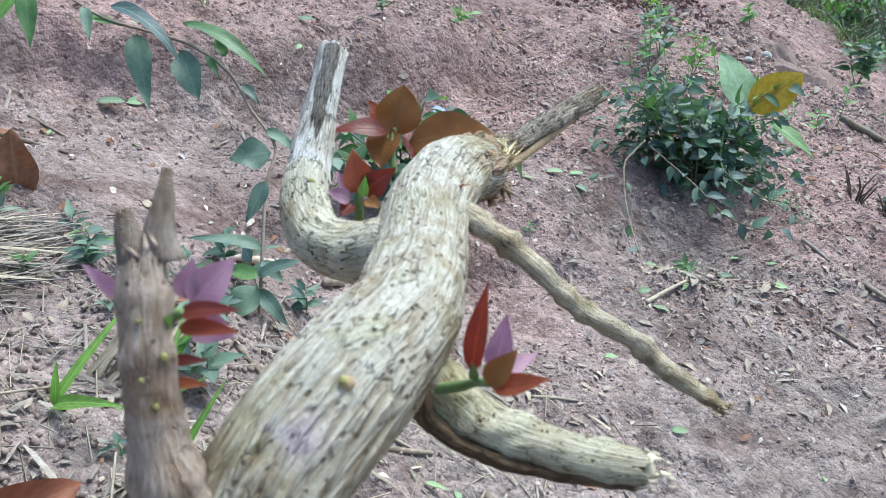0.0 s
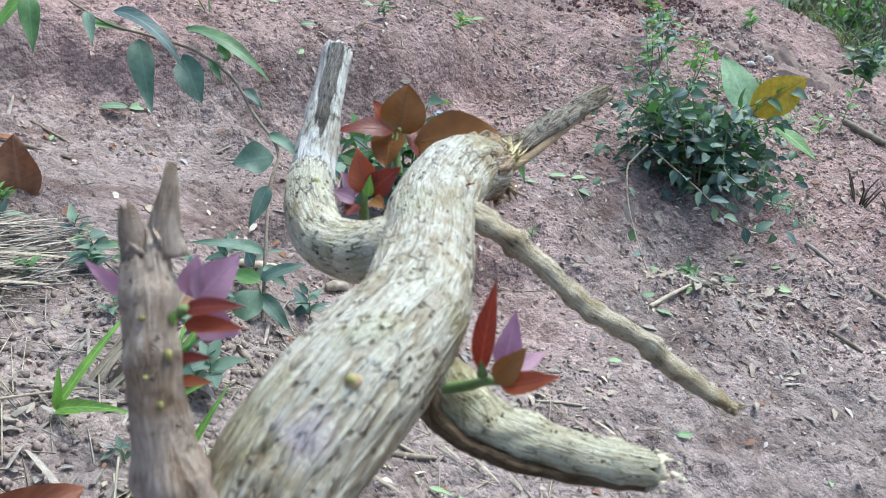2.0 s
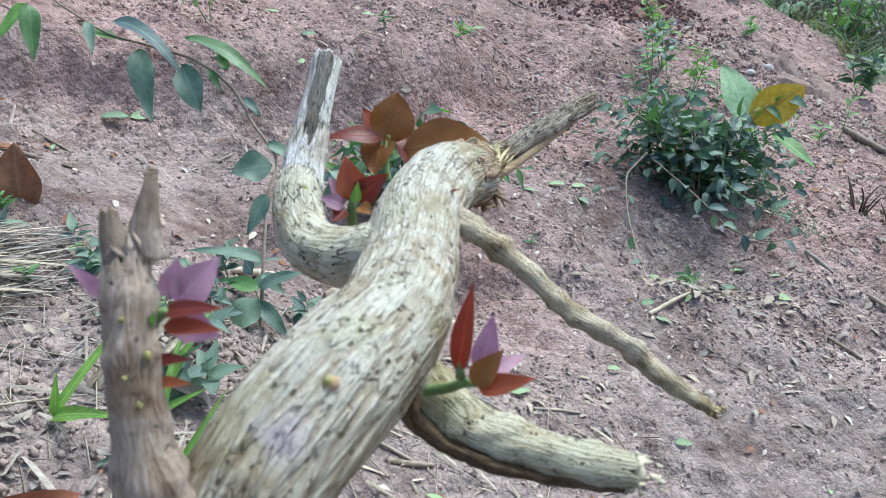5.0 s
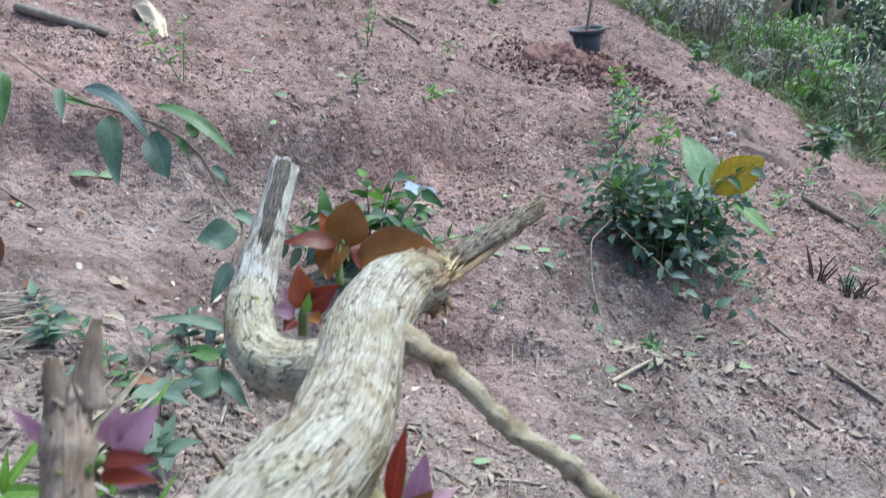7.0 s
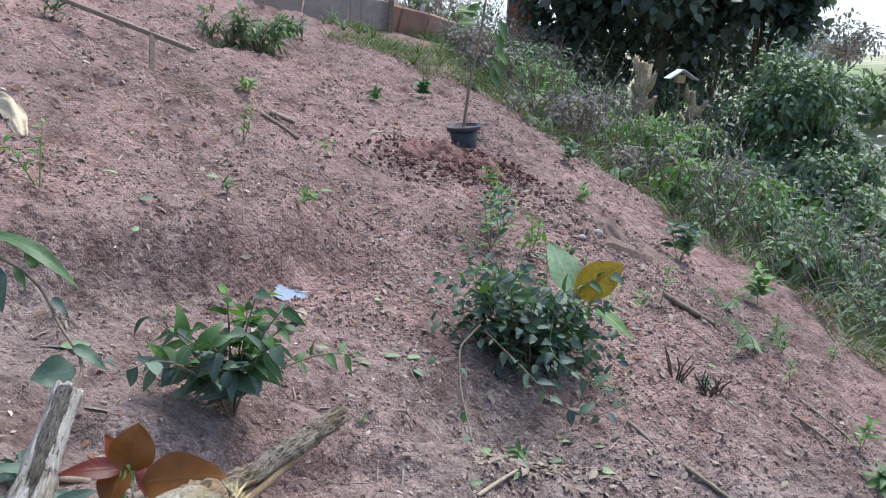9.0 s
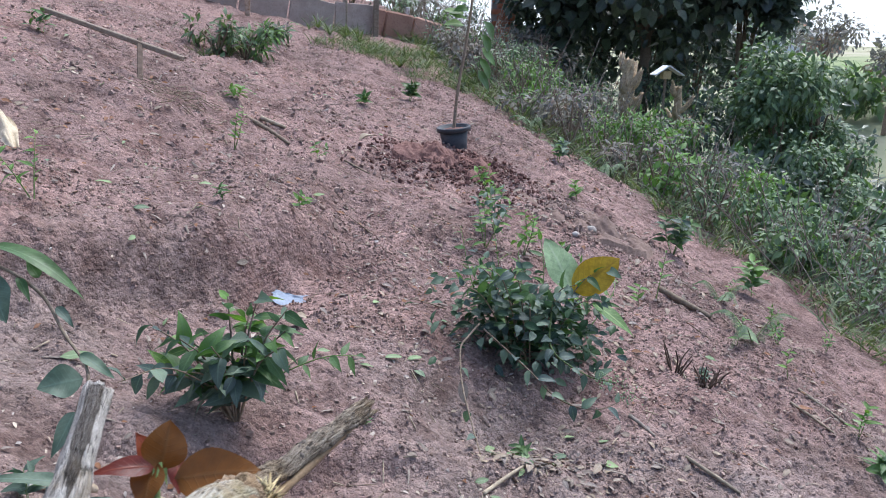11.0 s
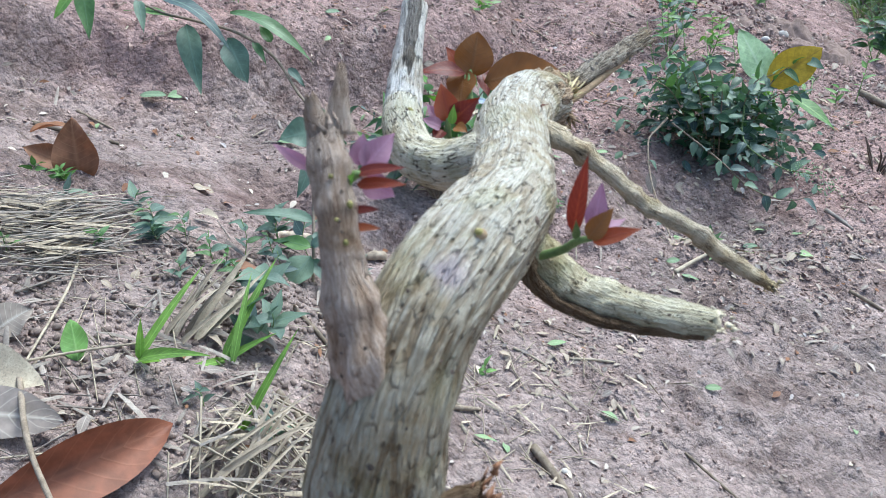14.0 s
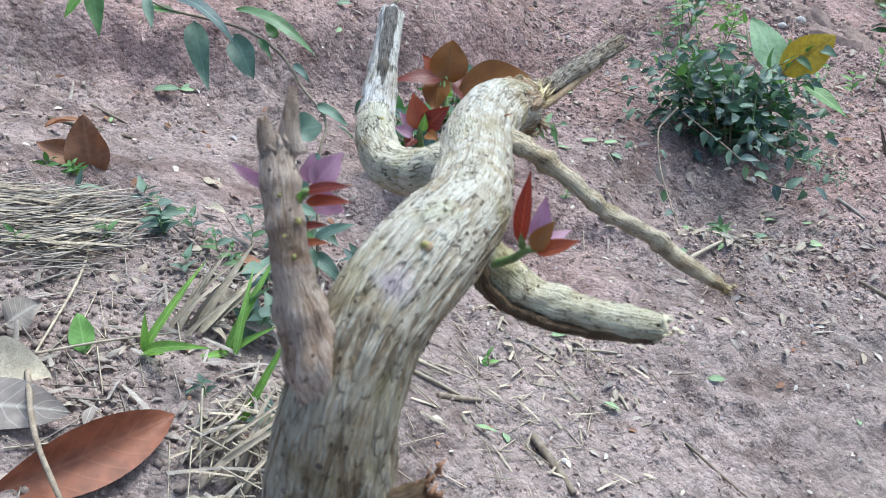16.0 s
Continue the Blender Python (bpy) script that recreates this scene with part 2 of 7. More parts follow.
def soil_material():
    """Dry crumbling red earth: clods and grains in three sizes, each its own tone, with crevice shade painted in, pale
    dust and darker moist patches.
    """
    mat, t, b = material("soil", 0.95, 0.10)
    o = coords(t)
    warp = mix(t, 0.005, o, t_color(t, o, 14.0))
    big = noise_of(t, o, 1.1, 4)
    mid = noise_of(t, o, 9, 6, 0.68, 0.5)
    small = noise_of(t, o, 45, 6, 0.72, 0.4)
    fine = noise_of(t, o, 240, 4, 0.75)
    place = t.nodes.new("ShaderNodeSeparateXYZ")
    t.links.new(o, place.inputs[0])
    c = ramp(t, big, [(0.36, (0.278, 0.219, 0.199)), (0.5, (0.353, 0.273, 0.249)), (0.64, (0.410, 0.311, 0.279))])
    # the higher ground is redder, the lower lies dry and dusty in patches
    up = math_of(t, "MULTIPLY_ADD", place.outputs[1], 0.22, noise_of(t, o, 0.9, 3))
    c = mix(t, ramp(t, up, [(0.85, grey(0)), (1.60, grey(1.0))]), c, mix(t, 1.0, c, (0.98, 0.87, 0.87), "MULTIPLY"))
    dry = math_of(t, "MULTIPLY_ADD", place.outputs[1], -0.30, math_of(t, "MULTIPLY_ADD", place.outputs[0], 0.04, noise_of(t, o, 2.6, 5, 0.6, 0.5)))
    c = mix(t, ramp(t, dry, [(0.05, grey(0)), (0.37, grey(1))]), c, mix(t, 1.0, c, (0.95, 0.97, 0.97), "MULTIPLY"))
    # moist and dusty patches
    wide = noise_of(t, o, 3.1, 5, 0.6, 0.6)
    c = mix(t, ramp(t, wide, [(0.36, grey(0.9)), (0.50, grey(0))]), c, mix(t, 1.0, c, (0.70, 0.66, 0.65), "MULTIPLY"))
    c = mix(t, ramp(t, wide, [(0.54, grey(0)), (0.66, grey(0.7))]), c, mix(t, 1.0, c, (1.16, 1.14, 1.13), "MULTIPLY"))
    c = mix(t, ramp(t, mid, [(0.36, grey(1.0)), (0.50, grey(0))]), c, mix(t, 1.0, c, (0.62, 0.58, 0.57), "MULTIPLY"))
    c = mix(t, ramp(t, mid, [(0.55, grey(0)), (0.70, grey(0.7))]), c, mix(t, 1.0, c, (1.20, 1.19, 1.18), "MULTIPLY"))
    h = None
    for scale, amount, lift in ((30.0, 0.26, 1.0), (78.0, 0.36, 0.6), (180.0, 0.36, 0.30)):
        d, tint = cells(t, warp, scale)
        sep = t.nodes.new("ShaderNodeSeparateColor")
        t.links.new(tint, sep.inputs[0])
        # the dark end of each crumb tint paints in crevice shade
        c = mix(t, amount, c, mix(t, 1.0, c, ramp(t, sep.outputs[0], [(0.0, grey(0.30)), (0.30, grey(0.90)), (0.8, grey(1.12)), (1.0, grey(1.45))]), "MULTIPLY"))
        crumb = math_of(t, "MULTIPLY", math_of(t, "SUBTRACT", 0.75, d), math_of(t, "MULTIPLY_ADD", sep.outputs[1], lift * 1.3, lift * 0.15))
        h = crumb if h is None else math_of(t, "ADD", h, crumb)
    h = math_of(t, "ADD", h, math_of(t, "MULTIPLY", mid, 0.8))
    h = math_of(t, "ADD", h, math_of(t, "MULTIPLY", small, 0.9))
    h = math_of(t, "ADD", h, math_of(t, "MULTIPLY", fine, 0.25))
    # shade of the small hollows, put into the colour
    c = mix(t, ramp(t, small, [(0.33, grey(0.9)), (0.45, grey(0))]), c, mix(t, 1.0, c, (0.55, 0.50, 0.48), "MULTIPLY"))
    c = mix(t, ramp(t, fine, [(0.62, grey(0)), (0.72, grey(0.7))]), c, (0.46, 0.385, 0.345))
    c = mix(t, ramp(t, fine, [(0.32, grey(0.8)), (0.42, grey(0))]), c, (0.12, 0.082, 0.068))
    set_color(t, b, c)
    bump(t, b, h, 1.0, 0.013)
    return mat


def bark_material(name, stops, dark, scale=1.0, moss=0.0, pores=0.6, crackle=0.8, grain=0.35, aged=1.0, stain=None):
    """Bark: pale skin with thin cracks, flaking scales, dark pits and, low on the trunk, braided ridges."""
    mat, t, b = material(name, 0.86, 0.18)
    o, uv = coords(t), coords(t, "UV")
    place = t.nodes.new("ShaderNodeSeparateXYZ")
    t.links.new(o, place.inputs[0])
    bent = mix(t, 0.12, stretch(t, uv, (9.0 * scale ** 0.5, 34.0 * scale, 1)), t_color(t, stretch(t, uv, (4, 26, 1)), 1.5))
    ridge = noise_of(t, bent, 1.0, 3, 0.55, 0.9)
    skin = noise_of(t, stretch(t, uv, (5.0, 40.0, 1)), 1.4 * scale, 6, 0.66, 0.7)
    blotch = noise_of(t, o, 30, 5, 0.62, 0.5)
    fine = noise_of(t, o, 520, 3, 0.7)
    grainy = noise_of(t, stretch(t, uv, (16.0, 70.0, 1)), 1.6 * scale, 5, 0.7, 0.4)
    base = mix(t, grain, mix(t, 0.45, skin, blotch), grainy)
    c = ramp(t, base, [(0.36, stops[0]), (0.43, stops[1]), (0.51, stops[2]), (0.62, stops[3])])
    c = mix(t, ramp(t, blotch, [(0.36, grey(0.75)), (0.50, grey(0))]), c, mix(t, 1.0, c, (0.74, 0.65, 0.51), "MULTIPLY"))
    old = ramp(t, place.outputs[2], [(0.612, grey(aged)), (0.660, grey(0.12 * aged))])
    furrow = ramp(t, ridge, [(0.42, grey(1)), (0.51, grey(0))])
    c = mix(t, mix(t, 1.0, furrow, mix(t, old, grey(0.34), grey(1.0)), "MULTIPLY"), c, mix(t, 1.0, c, (0.56, 0.48, 0.40), "MULTIPLY"))
    c = mix(t, old, c, mix(t, 1.0, c, (0.70, 0.64, 0.56), "MULTIPLY"))
    # short cracks and the lifted edges of flakes
    d, _ = cells(t, mix(t, 0.10, stretch(t, uv, (11.0 * scale ** 0.5, 120.0 * scale ** 0.5, 1)), t_color(t, stretch(t, uv, (9, 90, 1)), 2.0)), 1.0, "DISTANCE_TO_EDGE")
    crack = mix(t, 1.0, ramp(t, d, [(0.02, grey(1)), (0.11, grey(0))]), ramp(t, noise_of(t, o, 130, 3), [(0.50, grey(0)), (0.62, grey(crackle * 0.8))]), "MULTIPLY")
    c = mix(t, crack, c, dark)
    # sparse dark pits
    pd, tint = cells(t, stretch(t, uv, (13.0, 230.0, 1)), 0.8)
    sep = t.nodes.new("ShaderNodeSeparateColor")
    t.links.new(tint, sep.inputs[0])
    pit = mix(t, 1.0, ramp(t, pd, [(0.16, grey(1)), (0.27, grey(0))]), ramp(t, sep.outputs[0], [(0.55, grey(0)), (0.62, grey(pores))]), "MULTIPLY")
    c = mix(t, pit, c, dark)
    c = mix(t, ramp(t, fine, [(0.34, grey(0.35)), (0.50, grey(0))]), c, tuple(v * 0.55 for v in stops[1]))
    if moss:
        c = mix(t, ramp(t, noise_of(t, o, 34, 4), [(0.52, grey(0)), (0.66, grey(moss))]), c, (0.30, 0.28, 0.13))
    if stain:
        far = t.nodes.new("ShaderNodeVectorMath")
        far.operation = "DISTANCE"
        t.links.new(mix(t, 0.012, o, t_color(t, o, 90.0)), far.inputs[0])
        far.inputs[1].default_value = stain
        c = mix(t, ramp(t, far.outputs["Value"], [(0.003, grey(0.75)), (0.010, grey(0))]), c, (0.42, 0.345, 0.37))
    set_color(t, b, c)
    h = math_of(t, "MULTIPLY", ridge, mix(t, old, grey(0.6), grey(3.0)))
    h = math_of(t, "ADD", h, math_of(t, "MULTIPLY", base, 0.8))
    h = math_of(t, "SUBTRACT", h, math_of(t, "MULTIPLY", crack, 0.35))
    h = math_of(t, "SUBTRACT", h, math_of(t, "MULTIPLY", pit, 0.3))
    h = math_of(t, "ADD", h, math_of(t, "MULTIPLY", fine, 0.12))
    bump(t, b, h, 1.0, 0.006)
    return mat


def leaf_material(name, top, under_c, vein, rough=0.5, vary=0.25, through=0.25, red=None, spec=0.35):
    """A leaf: upper colour with veins, spotted and varied from leaf to leaf, light passing through."""
    mat, t, b = material(name, rough, spec)
    o, uv = coords(t), coords(t, "UV")
    sep = t.nodes.new("ShaderNodeSeparateXYZ")
    t.links.new(uv, sep.inputs[0])
    info = t.nodes.new("ShaderNodeObjectInfo")
    isl = t.nodes.new("ShaderNodeNewGeometry")
    rnd = node(t, "ShaderNodeMath")
    rnd.operation = "ADD"
    t.links.new(info.outputs["Random"], rnd.inputs[0])
    t.links.new(isl.outputs["Random Per Island"], rnd.inputs[1])
    fr = node(t, "ShaderNodeMath")
    fr.operation = "FRACT"
    t.links.new(rnd.outputs[0], fr.inputs[0])
    n = noise_of(t, o, 60, 4)
    c = ramp(t, n, [(0.3, tuple(v * 0.75 for v in top)), (0.7, tuple(min(1, v * 1.25) for v in top))])
    c = mix(t, ramp(t, fr.outputs[0], [(0.0, (0, 0, 0)), (1.0, (1, 1, 1))]), mix(t, 1.0, c, (1 - vary, 1 - vary, 1 - vary * 0.7), "MULTIPLY"), mix(t, 1.0, c, (1 + vary, 1 + vary * 0.8, 1 + vary * 0.3), "MULTIPLY"))
    if red is not None:
        c = mix(t, ramp(t, fr.outputs[0], [(0.35, (0, 0, 0)), (0.85, (1, 1, 1))]), c, red)
    # midrib and slanting side veins
    mid = node(t, "ShaderNodeMath")
    mid.operation = "SUBTRACT"
    mid.inputs[1].default_value = 0.5
    t.links.new(sep.outputs[0], mid.inputs[0])
    ab = node(t, "ShaderNodeMath")
    ab.operation = "ABSOLUTE"
    t.links.new(mid.outputs[0], ab.inputs[0])
    rib = ramp(t, ab.outputs[0], [(0.0, (0.8, 0.8, 0.8)), (0.06, (0, 0, 0))])
    slant = node(t, "ShaderNodeMath")
    slant.operation = "MULTIPLY_ADD"
    slant.inputs[1].default_value = -0.45
    t.links.new(ab.outputs[0], slant.inputs[0])
    t.links.new(sep.outputs[1], slant.inputs[2])
    rep = node(t, "ShaderNodeMath")
    rep.operation = "PINGPONG"
    rep.inputs[1].default_value = 0.06
    t.links.new(slant.outputs[0], rep.inputs[0])
    side = ramp(t, rep.outputs[0], [(0.0, (0.45, 0.45, 0.45)), (0.012, (0, 0, 0))])
    v = mix(t, 1.0, rib, side, "ADD")
    c = mix(t, v, c, vein)
    set_color(t, b, c)
    bump(t, b, mix(t, 0.5, v, n), 0.35, 0.0015)
    tr = t.nodes.new("ShaderNodeBsdfTranslucent")
    t.links.new(mix(t, 1.0, c, under_c, "MULTIPLY"), tr.inputs["Color"])
    ms = t.nodes.new("ShaderNodeMixShader")
    ms.inputs[0].default_value = through
    t.links.new(b.outputs[0], ms.inputs[1])
    t.links.new(tr.outputs[0], ms.inputs[2])
    t.links.new(ms.outputs[0], t.nodes["Material Output"].inputs["Surface"])
    return mat


def plain_material(name, c1, c2, scale=30, rough=0.8, relief=0.3, dist=0.004, spec=0.25, along=None):
    """Two tones mixed by noise, varied from piece to piece."""
    mat, t, b = material(name, rough, spec)
    o = coords(t)
    if along:
        o = stretch(t, o, along)
    n = noise_of(t, o, scale, 6, 0.65)
    f = noise_of(t, o, scale * 9, 3, 0.6)
    c = ramp(t, n, [(0.35, c1), (0.65, c2)])
    isl = t.nodes.new("ShaderNodeNewGeometry")
    info = t.nodes.new("ShaderNodeObjectInfo")
    rnd = node(t, "ShaderNodeMath")
    rnd.operation = "ADD"
    t.links.new(isl.outputs["Random Per Island"], rnd.inputs[0])
    t.links.new(info.outputs["Random"], rnd.inputs[1])
    fr = node(t, "ShaderNodeMath")
    fr.operation = "FRACT"
    t.links.new(rnd.outputs[0], fr.inputs[0])
    c = mix(t, 1.0, c, ramp(t, fr.outputs[0], [(0.0, (0.68, 0.68, 0.68)), (1.0, (1.2, 1.2, 1.2))]), "MULTIPLY")
    c = mix(t, ramp(t, f, [(0.3, (0.5, 0.5, 0.5)), (0.5, (0, 0, 0))]), c, tuple(v * 0.5 for v in c1))
    set_color(t, b, c)
    bump(t, b, mix(t, 0.4, n, f), relief, dist)
    return mat


SOIL = soil_material()
CLOD = plain_material("soil_crumbs", (0.27, 0.197, 0.17), (0.41, 0.305, 0.262), 60, 0.95, 0.6, 0.004, 0.1)
RED_SOIL = plain_material("fresh_red_soil", (0.15, 0.085, 0.074), (0.25, 0.145, 0.126), 25, 0.95, 0.8, 0.01, 0.1)
BARK = bark_material("grey_bark", [(0.26, 0.20, 0.135), (0.43, 0.375, 0.285), (0.575, 0.53, 0.445), (0.71, 0.685, 0.615)], (0.085, 0.058, 0.038), 1.0, 0.3, 0.8, 0.75, 0.45, 1.0, (-0.040, 0.214, 0.634))
BARK_HOOK = bark_material("hooked_branch_bark", [(0.26, 0.20, 0.115), (0.50, 0.43, 0.295), (0.66, 0.60, 0.46), (0.76, 0.715, 0.61)], (0.06, 0.042, 0.028), 1.3, 0.35, 1.0, 1.0, 0.35, 0.0)
BARK_THIN = bark_material("thin_branch_bark", [(0.20, 0.13, 0.075), (0.46, 0.36, 0.235), (0.68, 0.57, 0.41), (0.80, 0.72, 0.58)], (0.055, 0.035, 0.023), 1.0, 0.3, 0.9, 0.9, 0.45, 0.0)
BARK_LOW = bark_material("greenish_bark", [(0.22, 0.17, 0.095), (0.45, 0.385, 0.25), (0.60, 0.54, 0.385), (0.71, 0.665, 0.53)], (0.05, 0.035, 0.022), 1.0, 0.5, 1.0, 0.8, 0.35, 0.0)
BARK_SCAR = bark_material("scarred_bark", [(0.16, 0.105, 0.07), (0.31, 0.215, 0.145), (0.47, 0.35, 0.245), (0.58, 0.46, 0.34)], (0.04, 0.025, 0.017), 1.6, 0.1)
BARK_BROWN = bark_material("brown_bark", [(0.14, 0.080, 0.055), (0.37, 0.255, 0.185), (0.55, 0.42, 0.33), (0.72, 0.61, 0.52)], (0.11, 0.065, 0.045), 1.4, 0.0, 0.4, 0.7, 0.4, 0.0)
DEAD_WOOD = bark_material("weathered_wood", [(0.10, 0.08, 0.066), (0.50, 0.45, 0.395), (0.78, 0.73, 0.67), (0.85, 0.81, 0.76)], (0.03, 0.022, 0.017), 0.7, 0.0, 0.0, 1.0, 0.7, 0.0)
DARK_WOOD = bark_material("dark_rotten_wood", [(0.045, 0.036, 0.03), (0.14, 0.115, 0.095), (0.33, 0.29, 0.255), (0.52, 0.48, 0.44)], (0.02, 0.016, 0.013), 0.8, 0.0, 0.0, 0.9, 0.95, 0.0)
SPUR_WOOD = bark_material("mottled_torn_wood", [(0.030, 0.021, 0.016), (0.12, 0.085, 0.06), (0.52, 0.43, 0.33), (0.72, 0.64, 0.53)], (0.022, 0.015, 0.011), 0.9, 0.0, 1.0, 1.0, 0.75, 0.0)
TAN_WOOD = plain_material("tan_wood", (0.26, 0.175, 0.10), (0.42, 0.30, 0.185), 90, 0.8, 0.5, 0.002)
PALE_WOOD = plain_material("pale_wood", (0.34, 0.25, 0.155), (0.60, 0.48, 0.33), 30, 0.85, 0.8, 0.01)
ROOT = plain_material("pale_root", (0.36, 0.28, 0.20), (0.58, 0.48, 0.37), 60, 0.85, 0.5, 0.003)
CUT_END = plain_material("pale_cut_wood", (0.50, 0.42, 0.29), (0.70, 0.62, 0.47), 120, 0.8, 0.6, 0.002, 0.2)
CUT_WOOD = plain_material("torn_wood", (0.48, 0.36, 0.18), (0.68, 0.58, 0.35), 120, 0.8, 0.6, 0.002, 0.2)
TWIG = plain_material("twig_bark", (0.16, 0.12, 0.085), (0.30, 0.24, 0.18), 90, 0.85)
STRAW = plain_material("straw", (0.30, 0.245, 0.178), (0.48, 0.405, 0.30), 40, 0.75)
GREY_STRAW = plain_material("grey_straw", (0.20, 0.165, 0.14), (0.36, 0.31, 0.265), 40, 0.85)
GREEN = leaf_material("green_leaf", (0.105, 0.192, 0.070), (0.7, 1.0, 0.35), (0.13, 0.21, 0.10), 0.42, 0.4)
BLUE_GREEN = leaf_material("bluish_leaf", (0.122, 0.175, 0.142), (0.6, 1.0, 0.5), (0.16, 0.225, 0.178), 0.5, 0.45)
LIGHT_GREEN = leaf_material("light_leaf", (0.15, 0.285, 0.085), (0.9, 1.0, 0.3), (0.30, 0.46, 0.16), 0.5, 0.3, 0.35)
# green darkened to carry the shade inside the tangled bush
SHADED_GREEN = leaf_material("shaded_leaf", (0.040, 0.085, 0.045), (0.6, 1.0, 0.35), (0.08, 0.14, 0.07), 0.4, 0.35)


# ---- ground ----
def build_ground():
    def spread(start, end, count, sign, first):
        """Steps that grow outwards."""
        return start + sign * (np.geomspace(1, abs(end - start) / first + 1, count) - 1)[1:] * first
    xs = np.concatenate([spread(-1.35, -400, 110, -1, 0.25)[::-1], np.arange(-1.35, 2.6, 0.013), spread(2.6, 400, 110, 1, 0.25)])
    ys = np.concatenate([spread(0.35, -120, 60, -1, 0.25)[::-1], np.arange(0.35, 3.4, 0.0115), np.arange(3.4, 7.6, 0.021), spread(7.6, 700, 110, 1, 0.4)])
    gx, gy = np.meshgrid(xs, ys)
    z = ground_z(gx, gy)
    n, m = len(ys), len(xs)
    verts = np.stack([gx.ravel(), gy.ravel(), z.ravel()], -1)
    idx = np.arange(n * m).reshape(n, m)
    quads = np.stack([idx[:-1, :-1].ravel(), idx[:-1, 1:].ravel(), idx[1:, 1:].ravel(), idx[1:, :-1].ravel()], -1)
    me = bpy.data.meshes.new("ground")
    me.vertices.add(len(verts))
    me.vertices.foreach_set("co", verts.ravel())
    me.loops.add(quads.size)
    me.loops.foreach_set("vertex_index", quads.ravel().astype(np.int32))
    me.polygons.add(len(quads))
    me.polygons.foreach_set("loop_start", np.arange(0, quads.size, 4, dtype=np.int32))
    me.polygons.foreach_set("use_smooth", np.ones(len(quads), dtype=bool))
    me.materials.append(SOIL)
    me.update()
    me.validate()
    ob = new("ground", me)
    return tagged(ob, "bare reddish brown soil slope with dug benches and crumbs", "ground", kind="structure")


build_ground()


# ---- the pruned shrub ----
def swollen(points, spots, gain, width):
    """The same limb with swellings, such as nodes, at shares of its length."""
    c = catmull(points, 0.002)
    run = np.concatenate([[0], np.cumsum(np.linalg.norm(np.diff(c[:, :3], axis=0), axis=1))])
    for k, f in enumerate(spots):
        c[:, 3] *= 1 + gain * (0.6 + 0.4 * math.sin(k * 2.3)) * np.exp(-((run - f * run[-1]) / width) ** 2)
    return c[::2].tolist()


def on_skin(points, n, seed, lo=0.0, hi=1.0, sink=0.97):
    """Places on a limb's skin with their outward and lengthwise directions."""
    r = np.random.default_rng(seed)
    c = catmull(points, 0.002)
    t = np.gradient(c[:, :3], axis=0)
    t /= np.linalg.norm(t, axis=1)[:, None]
    i = (lerp(lo, hi, r.uniform(0, 1, n)) * (len(c) - 1)).astype(int)
    out = np.cross(t[i], r.normal(0, 1, (n, 3)))
    out /= np.linalg.norm(out, axis=1)[:, None]
    return c[i, :3] + out * c[i, 3:4] * sink, out, t[i], r



shrub = thing("pruned_shrub", (-0.15, 0.13, gz(-0.15, 0.13)), "pale grey pruned shrub trunk with cut branches and red sprouts", "shrub")
TRUNK = [(-0.16, 0.12, -0.20, 0.046), (-0.150, 0.132, 0.00, 0.042), (-0.128, 0.150, 0.20, 0.038), (-0.100, 0.176, 0.40, 0.0355), (-0.0865, 0.188, 0.5181, 0.0325), (-0.0825, 0.189, 0.5475, 0.0305),
         (-0.0731, 0.198, 0.5838, 0.0268), (-0.0584, 0.2178, 0.6115, 0.0259), (-0.0386, 0.2461, 0.6270, 0.0262), (-0.0181, 0.2888, 0.6329, 0.0245),
         (-0.0107, 0.3350, 0.6360, 0.0228), (-0.0086, 0.3822, 0.6412, 0.0228), (0.0040, 0.4291, 0.6453, 0.0210), (0.0210, 0.4560, 0.6400, 0.0185)]
part("trunk", tube("trunk", TRUNK, BARK, 0.002, 150, 0.06, 0.014, 3, ridges=0.10, jag=0.004, fade=0.2), shrub)
HOOK = [(-0.0151, 0.3477, 0.6351, 0.0175), (-0.0257, 0.3577, 0.6331, 0.0172), (-0.0457, 0.3687, 0.6263, 0.0160), (-0.0655, 0.3851, 0.6273, 0.0143), (-0.0743, 0.4061, 0.6381, 0.0138), (-0.0752, 0.4269, 0.6476, 0.0128)]
part("hooked_branch", tube("hooked_branch", HOOK, BARK_HOOK, 0.002, 90, 0.08, 0.012, 5, ridges=0.025), shrub)
STUB = [(-0.0752, 0.420, 0.6446, 0.0120), (-0.0748, 0.432, 0.6500, 0.0116), (-0.0722, 0.4589, 0.6675, 0.0104), (-0.0695, 0.483, 0.6840, 0.0094), (-0.0668, 0.5068, 0.6995, 0.0088)]
part("dark_heart", tube("dark_heart", [(-0.0735, 0.4270, 0.6550, 0.0026), (-0.0708, 0.4530, 0.6730, 0.0044), (-0.0682, 0.4780, 0.6895, 0.0048), (-0.0658, 0.5005, 0.7035, 0.0042)], DARK_WOOD, 0.0015, 24, 0.25, 0.006, 31, ridges=0.3), shrub, "dark rotten heart of the dead stub")
part("dead_stub", tube("dead_stub", STUB, DEAD_WOOD, 0.0015, 40, 0.09, 0.012, 8, ridges=0.16, jag=0.002), shrub, "weathered grey dead stub with split bark")
LONG = [(0.0000, 0.3857, 0.6463, 0.0082), (0.0173, 0.3769, 0.6397, 0.0077), (0.0415, 0.3650, 0.6243, 0.0070), (0.0667, 0.3507, 0.6042, 0.0066), (0.0923, 0.3430, 0.5905, 0.0063), (0.1114, 0.3353, 0.5753, 0.0060), (0.1363, 0.3275, 0.5594, 0.0040)]
